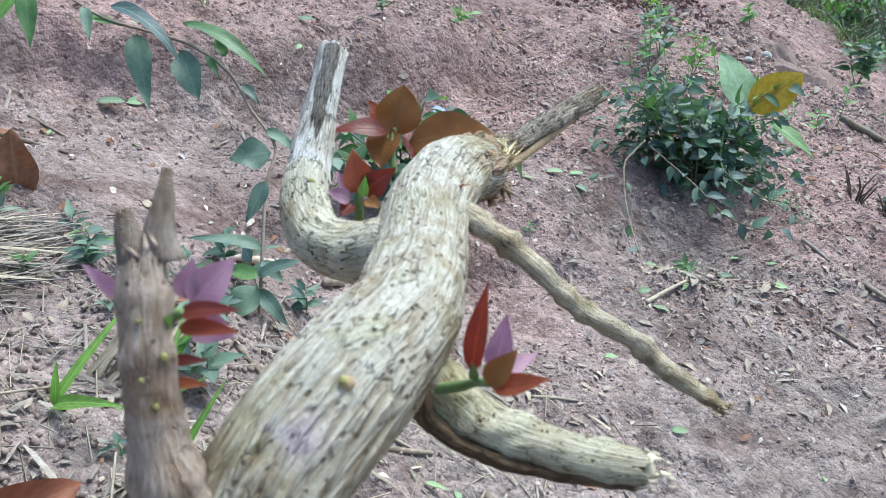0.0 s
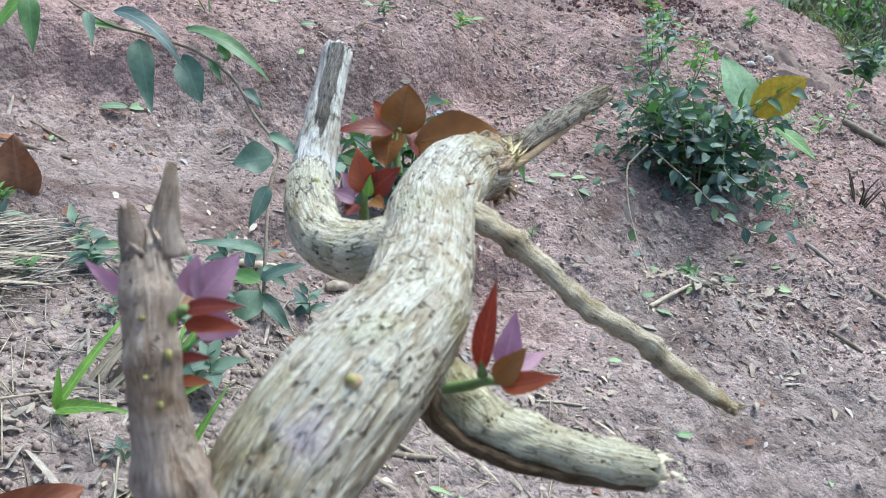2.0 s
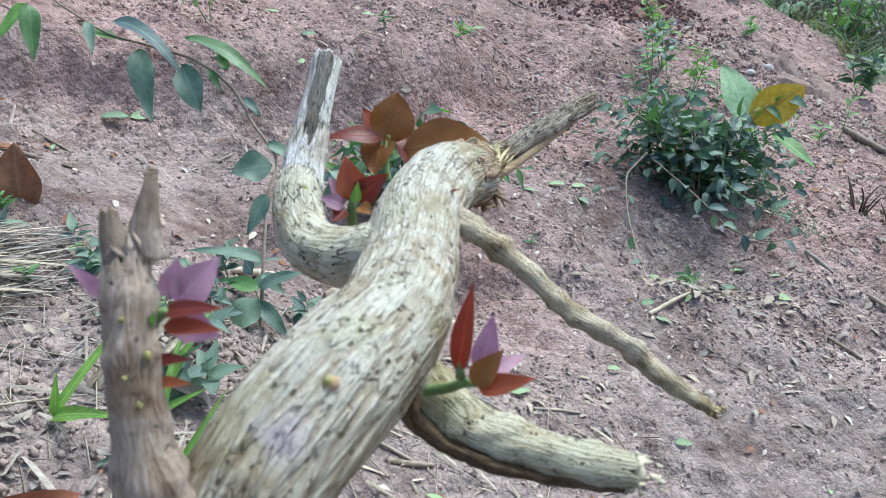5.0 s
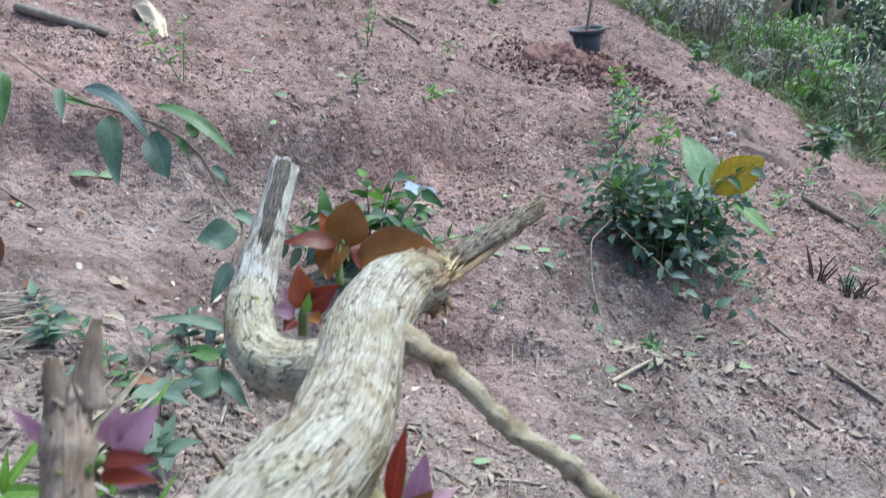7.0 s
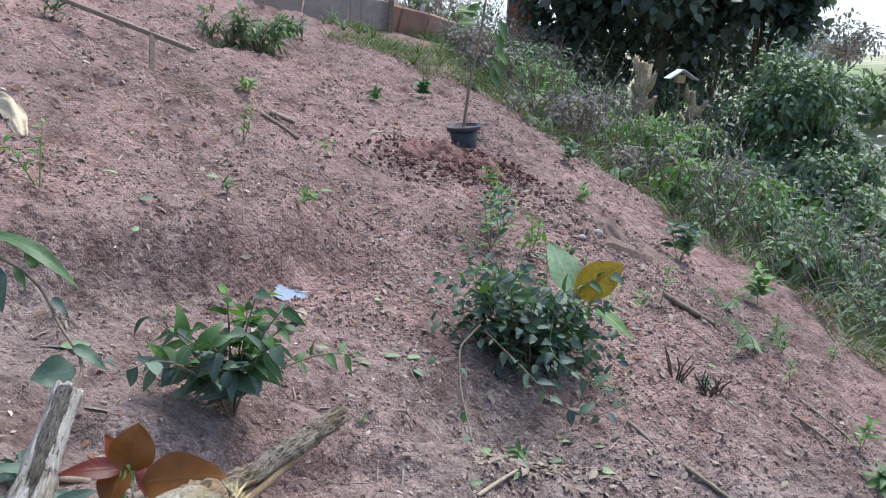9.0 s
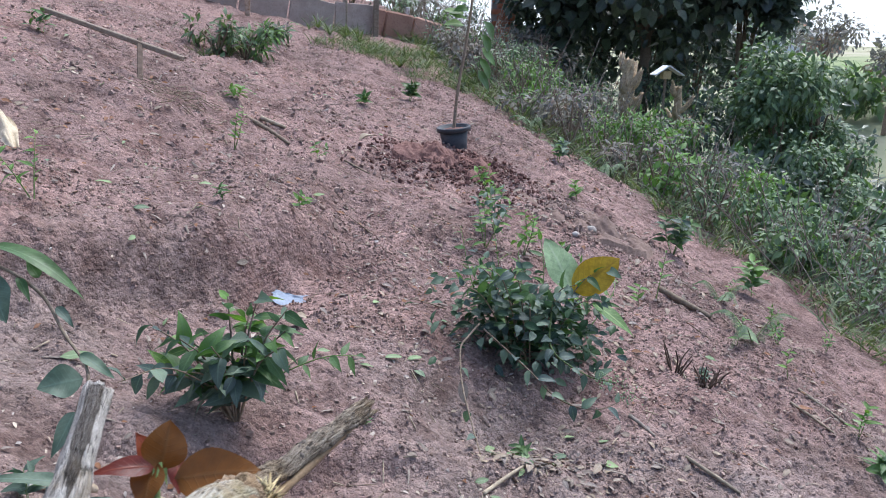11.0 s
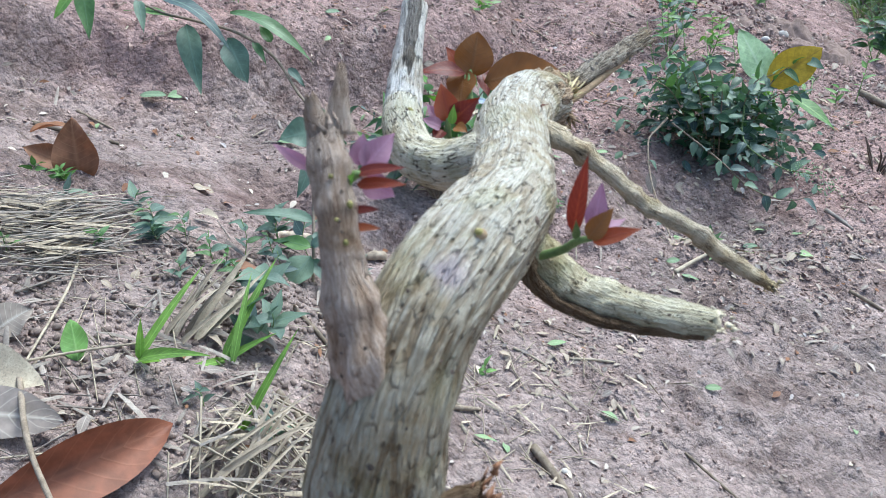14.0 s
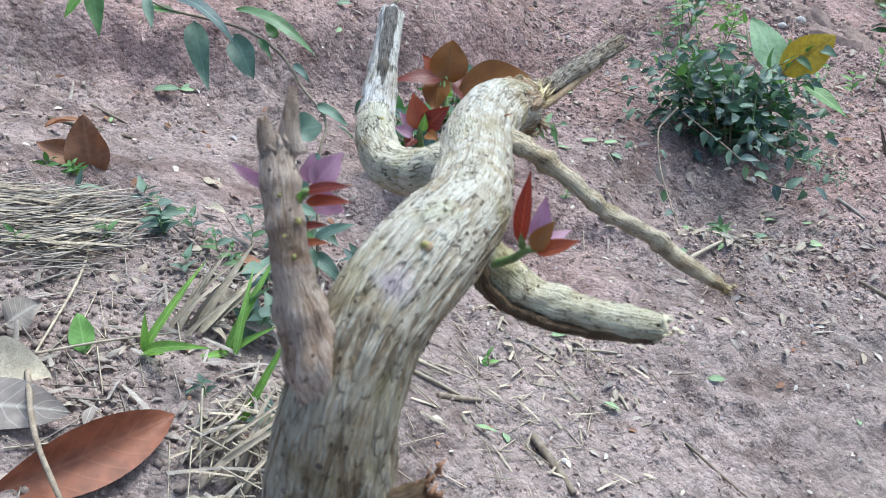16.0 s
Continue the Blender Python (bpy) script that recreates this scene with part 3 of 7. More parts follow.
part("thin_branch", tube("thin_branch", swollen([(x, y, z, r * 0.78) for x, y, z, r in LONG], (0.14, 0.235, 0.34, 0.46, 0.53, 0.60, 0.72, 0.80, 0.88, 0.95), 0.34, 0.0026), BARK_THIN, 0.0015, 28, 0.30, 0.006, 6, jag=0.003), shrub, "thin knobbly brown branch with a broken tip")
LOW = [(-0.012, 0.2760, 0.6241, 0.0110), (-0.003, 0.2790, 0.6072, 0.0120), (0.0160, 0.2780, 0.5890, 0.0108), (0.0420, 0.2740, 0.5800, 0.0097), (0.0625, 0.2715, 0.5750, 0.0088), (0.0840, 0.2700, 0.5715, 0.0078)]
part("cut_end", tube("cut_end", [(0.0825, 0.2701, 0.5718, 0.0066), (0.0850, 0.2699, 0.5713, 0.0070), (0.0866, 0.2698, 0.5710, 0.0062)], CUT_END, 0.0008, 30, 0.1, 0.003, 17, jag=0.0012), shrub, "pale sawn end of the side branch")
part("low_branch", tube("low_branch", swollen(LOW, (0.30, 0.52, 0.70, 0.86), 0.12, 0.004), BARK_LOW, 0.0015, 40, 0.20, 0.008, 7, ridges=0.06, jag=0.003), shrub, "short grey side branch sawn off at the end")
NEAR = [(-0.0730, 0.1990, 0.5750, 0.0200), (-0.0790, 0.1945, 0.6000, 0.0176), (-0.0848, 0.1950, 0.6230, 0.0124), (-0.0882, 0.2010, 0.6450, 0.0088), (-0.0905, 0.2110, 0.6660, 0.0078), (-0.0925, 0.2220, 0.6820, 0.0080), (-0.0940, 0.2300, 0.6930, 0.0070)]
part("broken_stub", tube("broken_stub", swollen(NEAR, (0.30, 0.46, 0.62, 0.74, 0.88), 0.16, 0.004), BARK_BROWN, 0.0015, 48, 0.36, 0.010, 9, jag=0.006), shrub, "brown broken stub with torn top")
SPUR = [(0.0130, 0.4650, 0.6430, 0.0110), (0.0425, 0.4905, 0.6415, 0.0082), (0.0718, 0.5135, 0.6515, 0.0084), (0.1046, 0.5367, 0.6620, 0.0078)]
part("torn_spur", tube("torn_spur", SPUR, SPUR_WOOD, 0.0015, 32, 0.30, 0.007, 12, ridges=0.25, jag=0.006, flat=0.5), shrub, "torn half-round spur of dark wood")

# ---- more materials ----
RED_LEAF = leaf_material("red_sprout_leaf", (0.215, 0.048, 0.034), (1.0, 0.45, 0.2), (0.27, 0.075, 0.045), 0.36, 0.3, 0.42, (0.30, 0.095, 0.032))
BROWN_LEAF = leaf_material("bronze_leaf", (0.205, 0.088, 0.020), (1.0, 0.6, 0.2), (0.18, 0.090, 0.03), 0.36, 0.2, 0.2)
MAUVE_LEAF = leaf_material("mauve_leaf", (0.35, 0.205, 0.275), (1.0, 0.6, 0.9), (0.40, 0.24, 0.32), 0.5, 0.15, 0.35)
YELLOW_LEAF = leaf_material("yellow_leaf", (0.44, 0.31, 0.030), (1.0, 0.9, 0.2), (0.30, 0.20, 0.03), 0.45, 0.08, 0.3)
PALE_LEAF = leaf_material("pale_green_leaf", (0.30, 0.42, 0.25), (0.9, 1.0, 0.5), (0.42, 0.52, 0.36), 0.5, 0.08, 0.3)
FALLEN = leaf_material("fallen_green_leaf", (0.22, 0.31, 0.17), (0.9, 1.0, 0.5), (0.34, 0.42, 0.26), 0.6, 0.35, 0.15)
DRY_LEAF = leaf_material("dry_brown_leaf", (0.22, 0.105, 0.055), (1.0, 0.6, 0.3), (0.28, 0.15, 0.08), 0.6, 0.15, 0.15)
RUST_LEAF = leaf_material("rust_leaf", (0.22, 0.080, 0.042), (1.0, 0.5, 0.2), (0.27, 0.11, 0.06), 0.6, 0.1, 0.12)
GREY_LEAF = leaf_material("grey_dead_leaf", (0.28, 0.235, 0.195), (1.0, 0.9, 0.8), (0.45, 0.40, 0.34), 0.8, 0.3, 0.1)
STEM_GREEN = plain_material("green_stem", (0.12, 0.18, 0.06), (0.24, 0.32, 0.12), 60, 0.6)
BUD = plain_material("yellow_bud", (0.22, 0.18, 0.06), (0.34, 0.32, 0.11), 200, 0.6)
GREY_CLOD = plain_material("grey_soil_crumbs", (0.20, 0.150, 0.128), (0.33, 0.255, 0.222), 60, 0.95, 0.6, 0.003, 0.1)
MOIST = plain_material("moist_soil", (0.26, 0.185, 0.155), (0.40, 0.29, 0.25), 60, 0.95, 0.6, 0.004, 0.1)
CREAM = plain_material("cream_cloth", (0.46, 0.38, 0.27), (0.64, 0.55, 0.42), 40, 0.9, 0.6, 0.006)
SHEATH = plain_material("dry_sheath", (0.25, 0.20, 0.145), (0.42, 0.35, 0.265), 60, 0.8, 0.4, 0.002, 0.2, (6, 1, 1))
STAKE = plain_material("dark_stake", (0.09, 0.065, 0.05), (0.16, 0.115, 0.09), 30, 0.85)
PALE_LITTER = leaf_material("pale_leaf_bits", (0.46, 0.41, 0.36), (1.0, 0.9, 0.8), (0.52, 0.47, 0.41), 0.8, 0.3, 0.1)
STONE = plain_material("pale_stone", (0.45, 0.40, 0.36), (0.68, 0.63, 0.58), 50, 0.85)
PLASTIC_FILM = plain_material("bluish_plastic", (0.15, 0.19, 0.26), (0.23, 0.28, 0.36), 25, 0.6, 0.2, 0.003, 0.5)
POT = plain_material("dark_pot_plastic", (0.050, 0.058, 0.072), (0.085, 0.095, 0.115), 20, 0.55, 0.1, 0.002, 0.4)
PLANK = plain_material("weathered_plank", (0.26, 0.20, 0.15), (0.42, 0.35, 0.28), 14, 0.85, 0.5, 0.004, 0.2, (1.5, 9, 9))
GREY_PANEL = plain_material("grey_board", (0.40, 0.32, 0.29), (0.53, 0.44, 0.40), 8, 0.85)
CLAY = plain_material("clay_plaster", (0.42, 0.24, 0.18), (0.52, 0.32, 0.24), 6, 0.9)
BRICK = plain_material("orange_brick", (0.46, 0.16, 0.09), (0.60, 0.25, 0.15), 12, 0.9)
MORTAR = plain_material("mortar", (0.42, 0.36, 0.32), (0.52, 0.46, 0.42), 12, 0.95)
WHITE_PAINT = plain_material("white_paint", (0.74, 0.75, 0.76), (0.84, 0.85, 0.86), 3, 0.7, 0.1)
ROOF_GREY = plain_material("grey_roof", (0.40, 0.40, 0.38), (0.52, 0.52, 0.50), 4, 0.8)
ROOF_CLAY = plain_material("clay_roof", (0.40, 0.22, 0.14), (0.52, 0.32, 0.22), 4, 0.85)
WINDOW_DARK = plain_material("dark_window", (0.03, 0.035, 0.04), (0.06, 0.07, 0.08), 4, 0.2, 0.05, 0.001, 0.5)
HILL = plain_material("far_hill", (0.20, 0.25, 0.12), (0.38, 0.35, 0.26), 0.05, 0.95)
GRASS = leaf_material("grass_blade", (0.145, 0.185, 0.105), (0.9, 1.0, 0.35), (0.20, 0.32, 0.12), 0.55, 0.35, 0.3)
GRASS_BRIGHT = leaf_material("bright_grass", (0.19, 0.33, 0.065), (0.9, 1.0, 0.25), (0.32, 0.52, 0.12), 0.45, 0.2, 0.35)
WEED = leaf_material("weed_leaf", (0.145, 0.220, 0.130), (0.8, 1.0, 0.35), (0.18, 0.27, 0.13), 0.55, 0.4)
GREY_WEED = leaf_material("greyish_weed_leaf", (0.235, 0.225, 0.212), (0.8, 0.9, 0.6), (0.26, 0.28, 0.22), 0.7, 0.4)
DRY_WEED = leaf_material("dry_weed_leaf", (0.20, 0.155, 0.135), (0.9, 0.8, 0.6), (0.26, 0.20, 0.17), 0.75, 0.4)
TREE_LEAF = leaf_material("tree_leaf", (0.115, 0.150, 0.125), (0.8, 1.0, 0.7), (0.10, 0.15, 0.10), 0.32, 0.45, 0.45, None, 0.6)
TREE_LIGHT = leaf_material("light_tree_leaf", (0.16, 0.24, 0.145), (0.8, 1.0, 0.35), (0.15, 0.22, 0.10), 0.45, 0.4)

rng = np.random.default_rng(7)


def scatter(name, base, at, way, up, size, mat, uv_n=None, stretch_w=None):
    """One mesh of many copies of a small piece: base is (verts, faces), at/way/up are (n, 3), size is (n,)."""
    v = np.array(base[0], float)
    at, way, up, size = np.asarray(at, float), np.asarray(way, float), np.asarray(up, float), np.asarray(size, float)
    way = way / (np.linalg.norm(way, axis=1)[:, None] + 1e-9)
    up = up - way * np.sum(up * way, 1)[:, None]
    up = up / (np.linalg.norm(up, axis=1)[:, None] + 1e-9)
    side = np.cross(way, up)
    w = size if stretch_w is None else stretch_w
    p = at[:, None, :] + v[None, :, 0:1] * (side * w[:, None])[:, None, :] + v[None, :, 1:2] * (way * size[:, None])[:, None, :] + v[None, :, 2:3] * (up * w[:, None])[:, None, :]
    n, k = len(at), len(v)
    quads = [f for f in base[1] if len(f) == 4]
    tris = [f for f in base[1] if len(f) == 3]
    off = (np.arange(n) * k)[:, None, None]
    loops, starts, total = [], [], 0
    for group, m in ((quads, 4), (tris, 3)):
        if group:
            a = (np.array(group)[None] + off).reshape(-1, m)
            loops.append(a.ravel())
            starts.append(total + np.arange(0, a.size, m))
            total += a.size
    loops, starts = np.concatenate(loops).astype(np.int32), np.concatenate(starts).astype(np.int32)
    me = bpy.data.meshes.new(name)
    me.vertices.add(n * k)
    me.vertices.foreach_set("co", p.reshape(-1))
    me.loops.add(len(loops))
    me.loops.foreach_set("vertex_index", loops)
    me.polygons.add(len(starts))
    me.polygons.foreach_set("loop_start", starts)
    me.polygons.foreach_set("use_smooth", np.ones(len(starts), dtype=bool))
    me.materials.append(mat)
    if uv_n:
        uv = me.uv_layers.new(name="along")
        li = loops % k
        k_ = k // (uv_n + 1)
        uv.data.foreach_set("uv", np.stack([(li % k_) / (k_ - 1.0), (li // k_) / uv_n], -1).ravel())
    me.update()
    me.validate()
    return me


def ways(n, lift, spread=1.0):
    a = rng.uniform(0, 2 * math.pi, n)
    return np.stack([np.cos(a) * spread, np.sin(a) * spread, lift], -1)


def ups(n, tilt=0.5):
    return np.stack([rng.normal(0, tilt, n), rng.normal(0, tilt, n), np.ones(n)], -1)


# ---- buds, wounds and sprouts of the pruned shrub ----
def lump(name, at, r, mat, squash=1.0, seed=0):
    bm = bmesh.new()
    bmesh.ops.create_icosphere(bm, subdivisions=2, radius=r)
    for v in bm.verts:
        k = 1 + 0.28 * noise.noise(v.co * (1.6 / r) + Vector((seed, seed * 2.1, 0)))
        v.co = Vector((v.co.x * k, v.co.y * k, v.co.z * k * squash)) + Vector(at)
    me = bpy.data.meshes.new(name)
    bm.to_mesh(me)
    bm.free()
    me.materials.append(mat)
    me.polygons.foreach_set("use_smooth", [True] * len(me.polygons))
    return me


def splinters(name, at, way, n, length, mat, spread=0.35, width=0.0016, seed=1):
    """A brush of torn fibres."""
    r = np.random.default_rng(seed)
    base = ([(-1, 0, 0), (1, 0, 0), (0, 0, 1.2), (0, 1, 0.2)], [(0, 1, 3), (1, 2, 3), (2, 0, 3), (0, 2, 1)])
    w = np.array(way)[None] + r.normal(0, spread, (n, 3))
    p = np.array(at)[None] + r.normal(0, width * 2.2, (n, 3))
    return scatter(name, base, p, w, r.normal(0, 1, (n, 3)), r.uniform(0.4, 1.0, n) * length, mat, None, r.uniform(0.6, 1.4, n) * width)


def blade_part(parent, name, a, b, width, mat, shape="oval", fold=0.25, curl=0.3, up=(0, 0, 1), label="", twist=0.0, wave=0.04, n=10, roll=0.0):
    """A leaf part from its foot a to its tip b."""
    a, b = Vector(a), Vector(b)
    me = leaf_mesh(name, mat, length=(b - a).length * (1 + 0.12 * abs(curl)), width=width, shape=shape, fold=fold, curl=curl, wave=wave, n=n, twist=twist, seed=(a.x * 31 + a.y * 17) % 6)
    way = b - a
    m = aim(a, way, up, 1.0, roll) @ Matrix.Rotation(curl * 0.5, 4, "X")
    return placed_part(name, me, parent, m, label)


for at, r, mat, nm in (((-0.033, 0.2275, 0.6445), 0.0032, TAN_WOOD, "knot"), ((-0.0335, 0.2262, 0.6462), 0.0020, BUD, "knot_tip"), ((-0.070, 0.407, 0.6500), 0.0026, BUD, "bud"), ((-0.0905, 0.2085, 0.6800), 0.0011, BUD, "bud"), ((-0.0885, 0.1985, 0.6660), 0.0009, BUD, "bud")):
    part(nm, lump(nm, at, r, mat, 0.9, at[0] * 50), shrub)
TORN = [(0.0125, 0.4450, 0.6420, 0.0188), (0.0190, 0.4530, 0.6408, 0.0186), (0.0255, 0.4615, 0.6392, 0.0160), (0.0290, 0.4660, 0.6385, 0.0110)]
part("torn_bark", tube("torn_bark", TORN, BARK_SCAR, 0.0015, 60, 0.30, 0.006, 61, ridges=0.12, jag=0.004), shrub, "dark torn bark round the broken end")
part("torn_wood", splinters("torn_wood", (0.034, 0.460, 0.644), (0.5, 0.3, 0.35), 40, 0.015, CUT_WOOD, 0.5, 0.0017, 3), shrub, "yellow torn wood fibres")
part("torn_wood", splinters("torn_wood", (0.028, 0.452, 0.628), (0.5, -0.1, -0.5), 26, 0.020, BARK_SCAR, 0.5, 0.002, 4), shrub, "hanging strips of brown bark")
part("torn_wood", splinters("torn_wood", (0.1350, 0.3279, 0.5603), (0.8, -0.2, -0.4), 14, 0.006, BARK_THIN, 0.12, 0.0012, 6), shrub, "pale broken tip")
part("prong", tube("prong", [(-0.0955, 0.228, 0.690, 0.0050), (-0.0975, 0.2300, 0.6975, 0.0042), (-0.0990, 0.2325, 0.7050, 0.0022)], BARK_BROWN, 0.0015, 12, 0.3, 0.006, 21, jag=0.002), shrub, "torn brown prong of the broken stub")
part("prong", tube("prong", [(-0.0885, 0.230, 0.690, 0.0066), (-0.0885, 0.2325, 0.6985, 0.0050), (-0.0875, 0.2375, 0.7080, 0.0034), (-0.0865, 0.2420, 0.7160, 0.0016)], BARK_BROWN, 0.0015, 12, 0.3, 0.006, 22, jag=0.002), shrub, "tall brown splinter of the broken stub")
part("torn_wood", splinters("torn_wood", (-0.0910, 0.2290, 0.6925), (0.0, 0.25, 1.0), 22, 0.009, BARK_BROWN, 0.25, 0.0016, 7), shrub, "torn brown bark at the stub's top")
SPUR_RIM = [(0.024, 0.459, 0.633, 0.0036), (0.044, 0.479, 0.6350, 0.0030), (0.070, 0.505, 0.6445, 0.0027), (0.092, 0.523, 0.6535, 0.0016)]
part("spur_rim", tube("spur_rim", SPUR_RIM, TAN_WOOD, 0.003, 10, 0.15, 0.008, 4), shrub, "tan inner edge of the torn spur")
SCAR = [(-0.01, 0.266, 0.615, 0.0041), (-0.0075, 0.2655, 0.602, 0.0048), (0.006, 0.267, 0.588, 0.0043), (0.023, 0.2665, 0.5795, 0.0036), (0.043, 0.2655, 0.573, 0.0031), (0.064, 0.265, 0.569, 0.0028), (0.08, 0.2645, 0.5668, 0.0021)]
part("bark_strip", tube("bark_strip", SCAR, BARK_SCAR, 0.0015, 20, 0.5, 0.004, 14, ridges=0.2), shrub, "rough dark bark strip under the side branch")
part("torn_wood", splinters("torn_wood", (0.0855, 0.2697, 0.5712), (1.0, -0.05, -0.1), 40, 0.005, CUT_END, 0.10, 0.0018, 16), shrub, "pale torn fibres of the cut end")
WART = ([(1, 0, 0), (0.5, 0.8, 0), (-0.5, 0.8, 0), (-1, 0, 0), (-0.5, -0.8, 0), (0.5, -0.8, 0), (0.1, 0.1, 0.8)], [(0, 1, 6), (1, 2, 6), (2, 3, 6), (3, 4, 6), (4, 5, 6), (5, 0, 6)])
for limb, n_, lo_, hi_, sz_, seed_, lab_ in ((TRUNK, 260, 0.45, 0.99, (0.0009, 0.0024), 41, "dark corky warts on the trunk"), (HOOK, 90, 0.1, 1.0, (0.0006, 0.0014), 42, "dark specks of bark"), (LOW, 80, 0.15, 0.98, (0.0005, 0.0012), 43, "dark specks of bark"), (NEAR, 40, 0.2, 0.95, (0.0008, 0.0022), 44, "brown warts on the broken stub"), (SPUR, 120, 0.1, 0.98, (0.0006, 0.0020), 45, "black rotten flecks of wood")):
    at_, out_, t_, r_ = on_skin(limb, n_, seed_, lo_, hi_)
    across = np.cross(t_, out_) + t_ * r_.normal(0, 0.5, (n_, 1))
    size_ = r_.uniform(*sz_, n_) * r_.uniform(0.5, 1.0, n_)
    ob_ = part("bark_texture", scatter("bark_texture", WART, at_, across, out_, size_ * 1.3, DARK_WOOD if limb is SPUR else STAKE, None, size_), shrub, lab_)
    tagged(ob_, kind="stuff")
for at, r in (((-0.0838, 0.2060, 0.6690), 0.0013), ((-0.0860, 0.1990, 0.6560), 0.0011), ((-0.0930, 0.2150, 0.6840), 0.0012), ((-0.0800, 0.1900, 0.6340), 0.0016)):
    part("bud", lump("bud", at, r, BUD, 1.3, at[0] * 70), shrub, "yellow-green bud")
FLAP = [(-0.050, 0.1750, 0.5420, 0.0085), (-0.044, 0.172, 0.5480, 0.008), (-0.037, 0.1705, 0.5530, 0.006)]
part("broken_knob", tube("broken_knob", FLAP, BARK_SCAR, 0.002, 16, 0.25, 0.006, 15, jag=0.004), shrub, "small broken side knob")
part("torn_wood", splinters("torn_wood", (-0.037, 0.1705, 0.553), (0.5, 0.1, 0.7), 18, 0.010, DRY_LEAF, 0.35, 0.002, 12), shrub)

sprout = part("sprout", tube("sprout", [(-0.030, 0.473, 0.630, 0.0028), (-0.031, 0.478, 0.642, 0.0024), (-0.030, 0.488, 0.652, 0.0018), (-0.029, 0.495, 0.658, 0.0012)], STEM_GREEN, 0.002, 10), shrub, "bronze-red leaf sprout")
for a, b, w, mat, sh, up, curl in (
        ((-0.030, 0.489, 0.650), (-0.023, 0.497, 0.680), 0.029, BROWN_LEAF, "oval", (0.1, -0.8, 0.3), 0.15),
        ((-0.020, 0.480, 0.6485), (0.030, 0.472, 0.655), 0.033, BROWN_LEAF, "oval", (0.05, -0.75, 0.65), 0.55),
        ((-0.033, 0.487, 0.654), (-0.067, 0.477, 0.657), 0.015, RED_LEAF, "lance", (0, -0.5, 0.8), 0.7),
        ((-0.035, 0.499, 0.653), (-0.046, 0.505, 0.669), 0.014, RED_LEAF, "lance", (0.3, -0.8, 0.3), 0.2),
        ((-0.034, 0.492, 0.655), (-0.038, 0.472, 0.636), 0.022, BROWN_LEAF, "oval", (-0.2, -0.8, 0.5), 0.3),
        ((-0.021, 0.497, 0.653), (-0.018, 0.480, 0.638), 0.013, RED_LEAF, "lance", (0.2, -0.7, 0.5), 0.3),
        ((-0.030, 0.495, 0.657), (-0.034, 0.484, 0.650), 0.004, STEM_GREEN, "lance", (0, -0.8, 0.5), 0.1),
        ((-0.029, 0.494, 0.655), (-0.025, 0.481, 0.644), 0.004, STEM_GREEN, "lance", (0, -0.8, 0.5), 0.1)):
    blade_part(sprout, "leaf", a, b, w, mat, sh, 0.22, curl, up)
sprout2 = part("sprout", tube("sprout", [(-0.047, 0.421, 0.622, 0.0030), (-0.047, 0.421, 0.632, 0.0026), (-0.046, 0.422, 0.640, 0.0014)], STEM_GREEN, 0.002, 10), shrub, "small red leaf sprout")
for a, b, w, mat, up in (((-0.045, 0.423, 0.637), (-0.050, 0.433, 0.660), 0.018, RED_LEAF, (0, -0.8, 0.4)), ((-0.044, 0.424, 0.637), (-0.026, 0.424, 0.652), 0.016, RED_LEAF, (0.1, -0.8, 0.5)),
                         ((-0.050, 0.423, 0.637), (-0.060, 0.433, 0.647), 0.009, MAUVE_LEAF, (0, -0.8, 0.4)), ((-0.051, 0.417, 0.636), (-0.063, 0.413, 0.643), 0.010, MAUVE_LEAF, (0, -0.6, 0.6)),
                         ((-0.044, 0.419, 0.637), (-0.042, 0.418, 0.650), 0.006, LIGHT_GREEN, (0, -0.8, 0.4)), ((-0.050, 0.416, 0.634), (-0.056, 0.408, 0.630), 0.010, RED_LEAF, (0, -0.5, 0.7)), ((-0.042, 0.417, 0.636), (-0.034, 0.409, 0.634), 0.009, BROWN_LEAF, (0, -0.6, 0.7))):
    blade_part(sprout2, "leaf", a, b, w, mat, "lance", 0.3, 0.25, up)
sprout3 = part("sprout", tube("sprout", [(-0.008, 0.271, 0.611, 0.0024), (0.006, 0.262, 0.619, 0.0022), (0.012, 0.250, 0.629, 0.0018), (0.018, 0.241, 0.6345, 0.0013)], STEM_GREEN, 0.002, 10), shrub, "green sprout with red and mauve leaves")
for a, b, w, mat, up in (((0.010, 0.252, 0.632), (0.016, 0.252, 0.670), 0.0095, RED_LEAF, (-0.5, -0.8, 0.1)), ((0.018, 0.248, 0.635), (0.023, 0.255, 0.655), 0.0105, MAUVE_LEAF, (0, -0.8, 0.2)), ((0.015, 0.241, 0.634), (0.026, 0.242, 0.648), 0.0100, BROWN_LEAF, (-0.3, -0.8, 0.4)),
                         ((0.017, 0.240, 0.633), (0.037, 0.234, 0.641), 0.0085, RED_LEAF, (0, -0.6, 0.7)), ((0.019, 0.250, 0.631), (0.036, 0.262, 0.634), 0.0075, MAUVE_LEAF, (0, -0.5, 0.8)), ((0.011, 0.250, 0.630), (0.010, 0.244, 0.642), 0.004, STEM_GREEN, (0, -0.8, 0.2))):
    blade_part(sprout3, "leaf", a, b, w, mat, "lance", 0.25, 0.18, up)
sprout4 = part("sprout", tube("sprout", [(-0.088, 0.222, 0.672, 0.0024), (-0.083, 0.220, 0.676, 0.0020), (-0.080, 0.219, 0.677, 0.0014)], STEM_GREEN, 0.001, 10), shrub, "mauve and red leaf sprout")
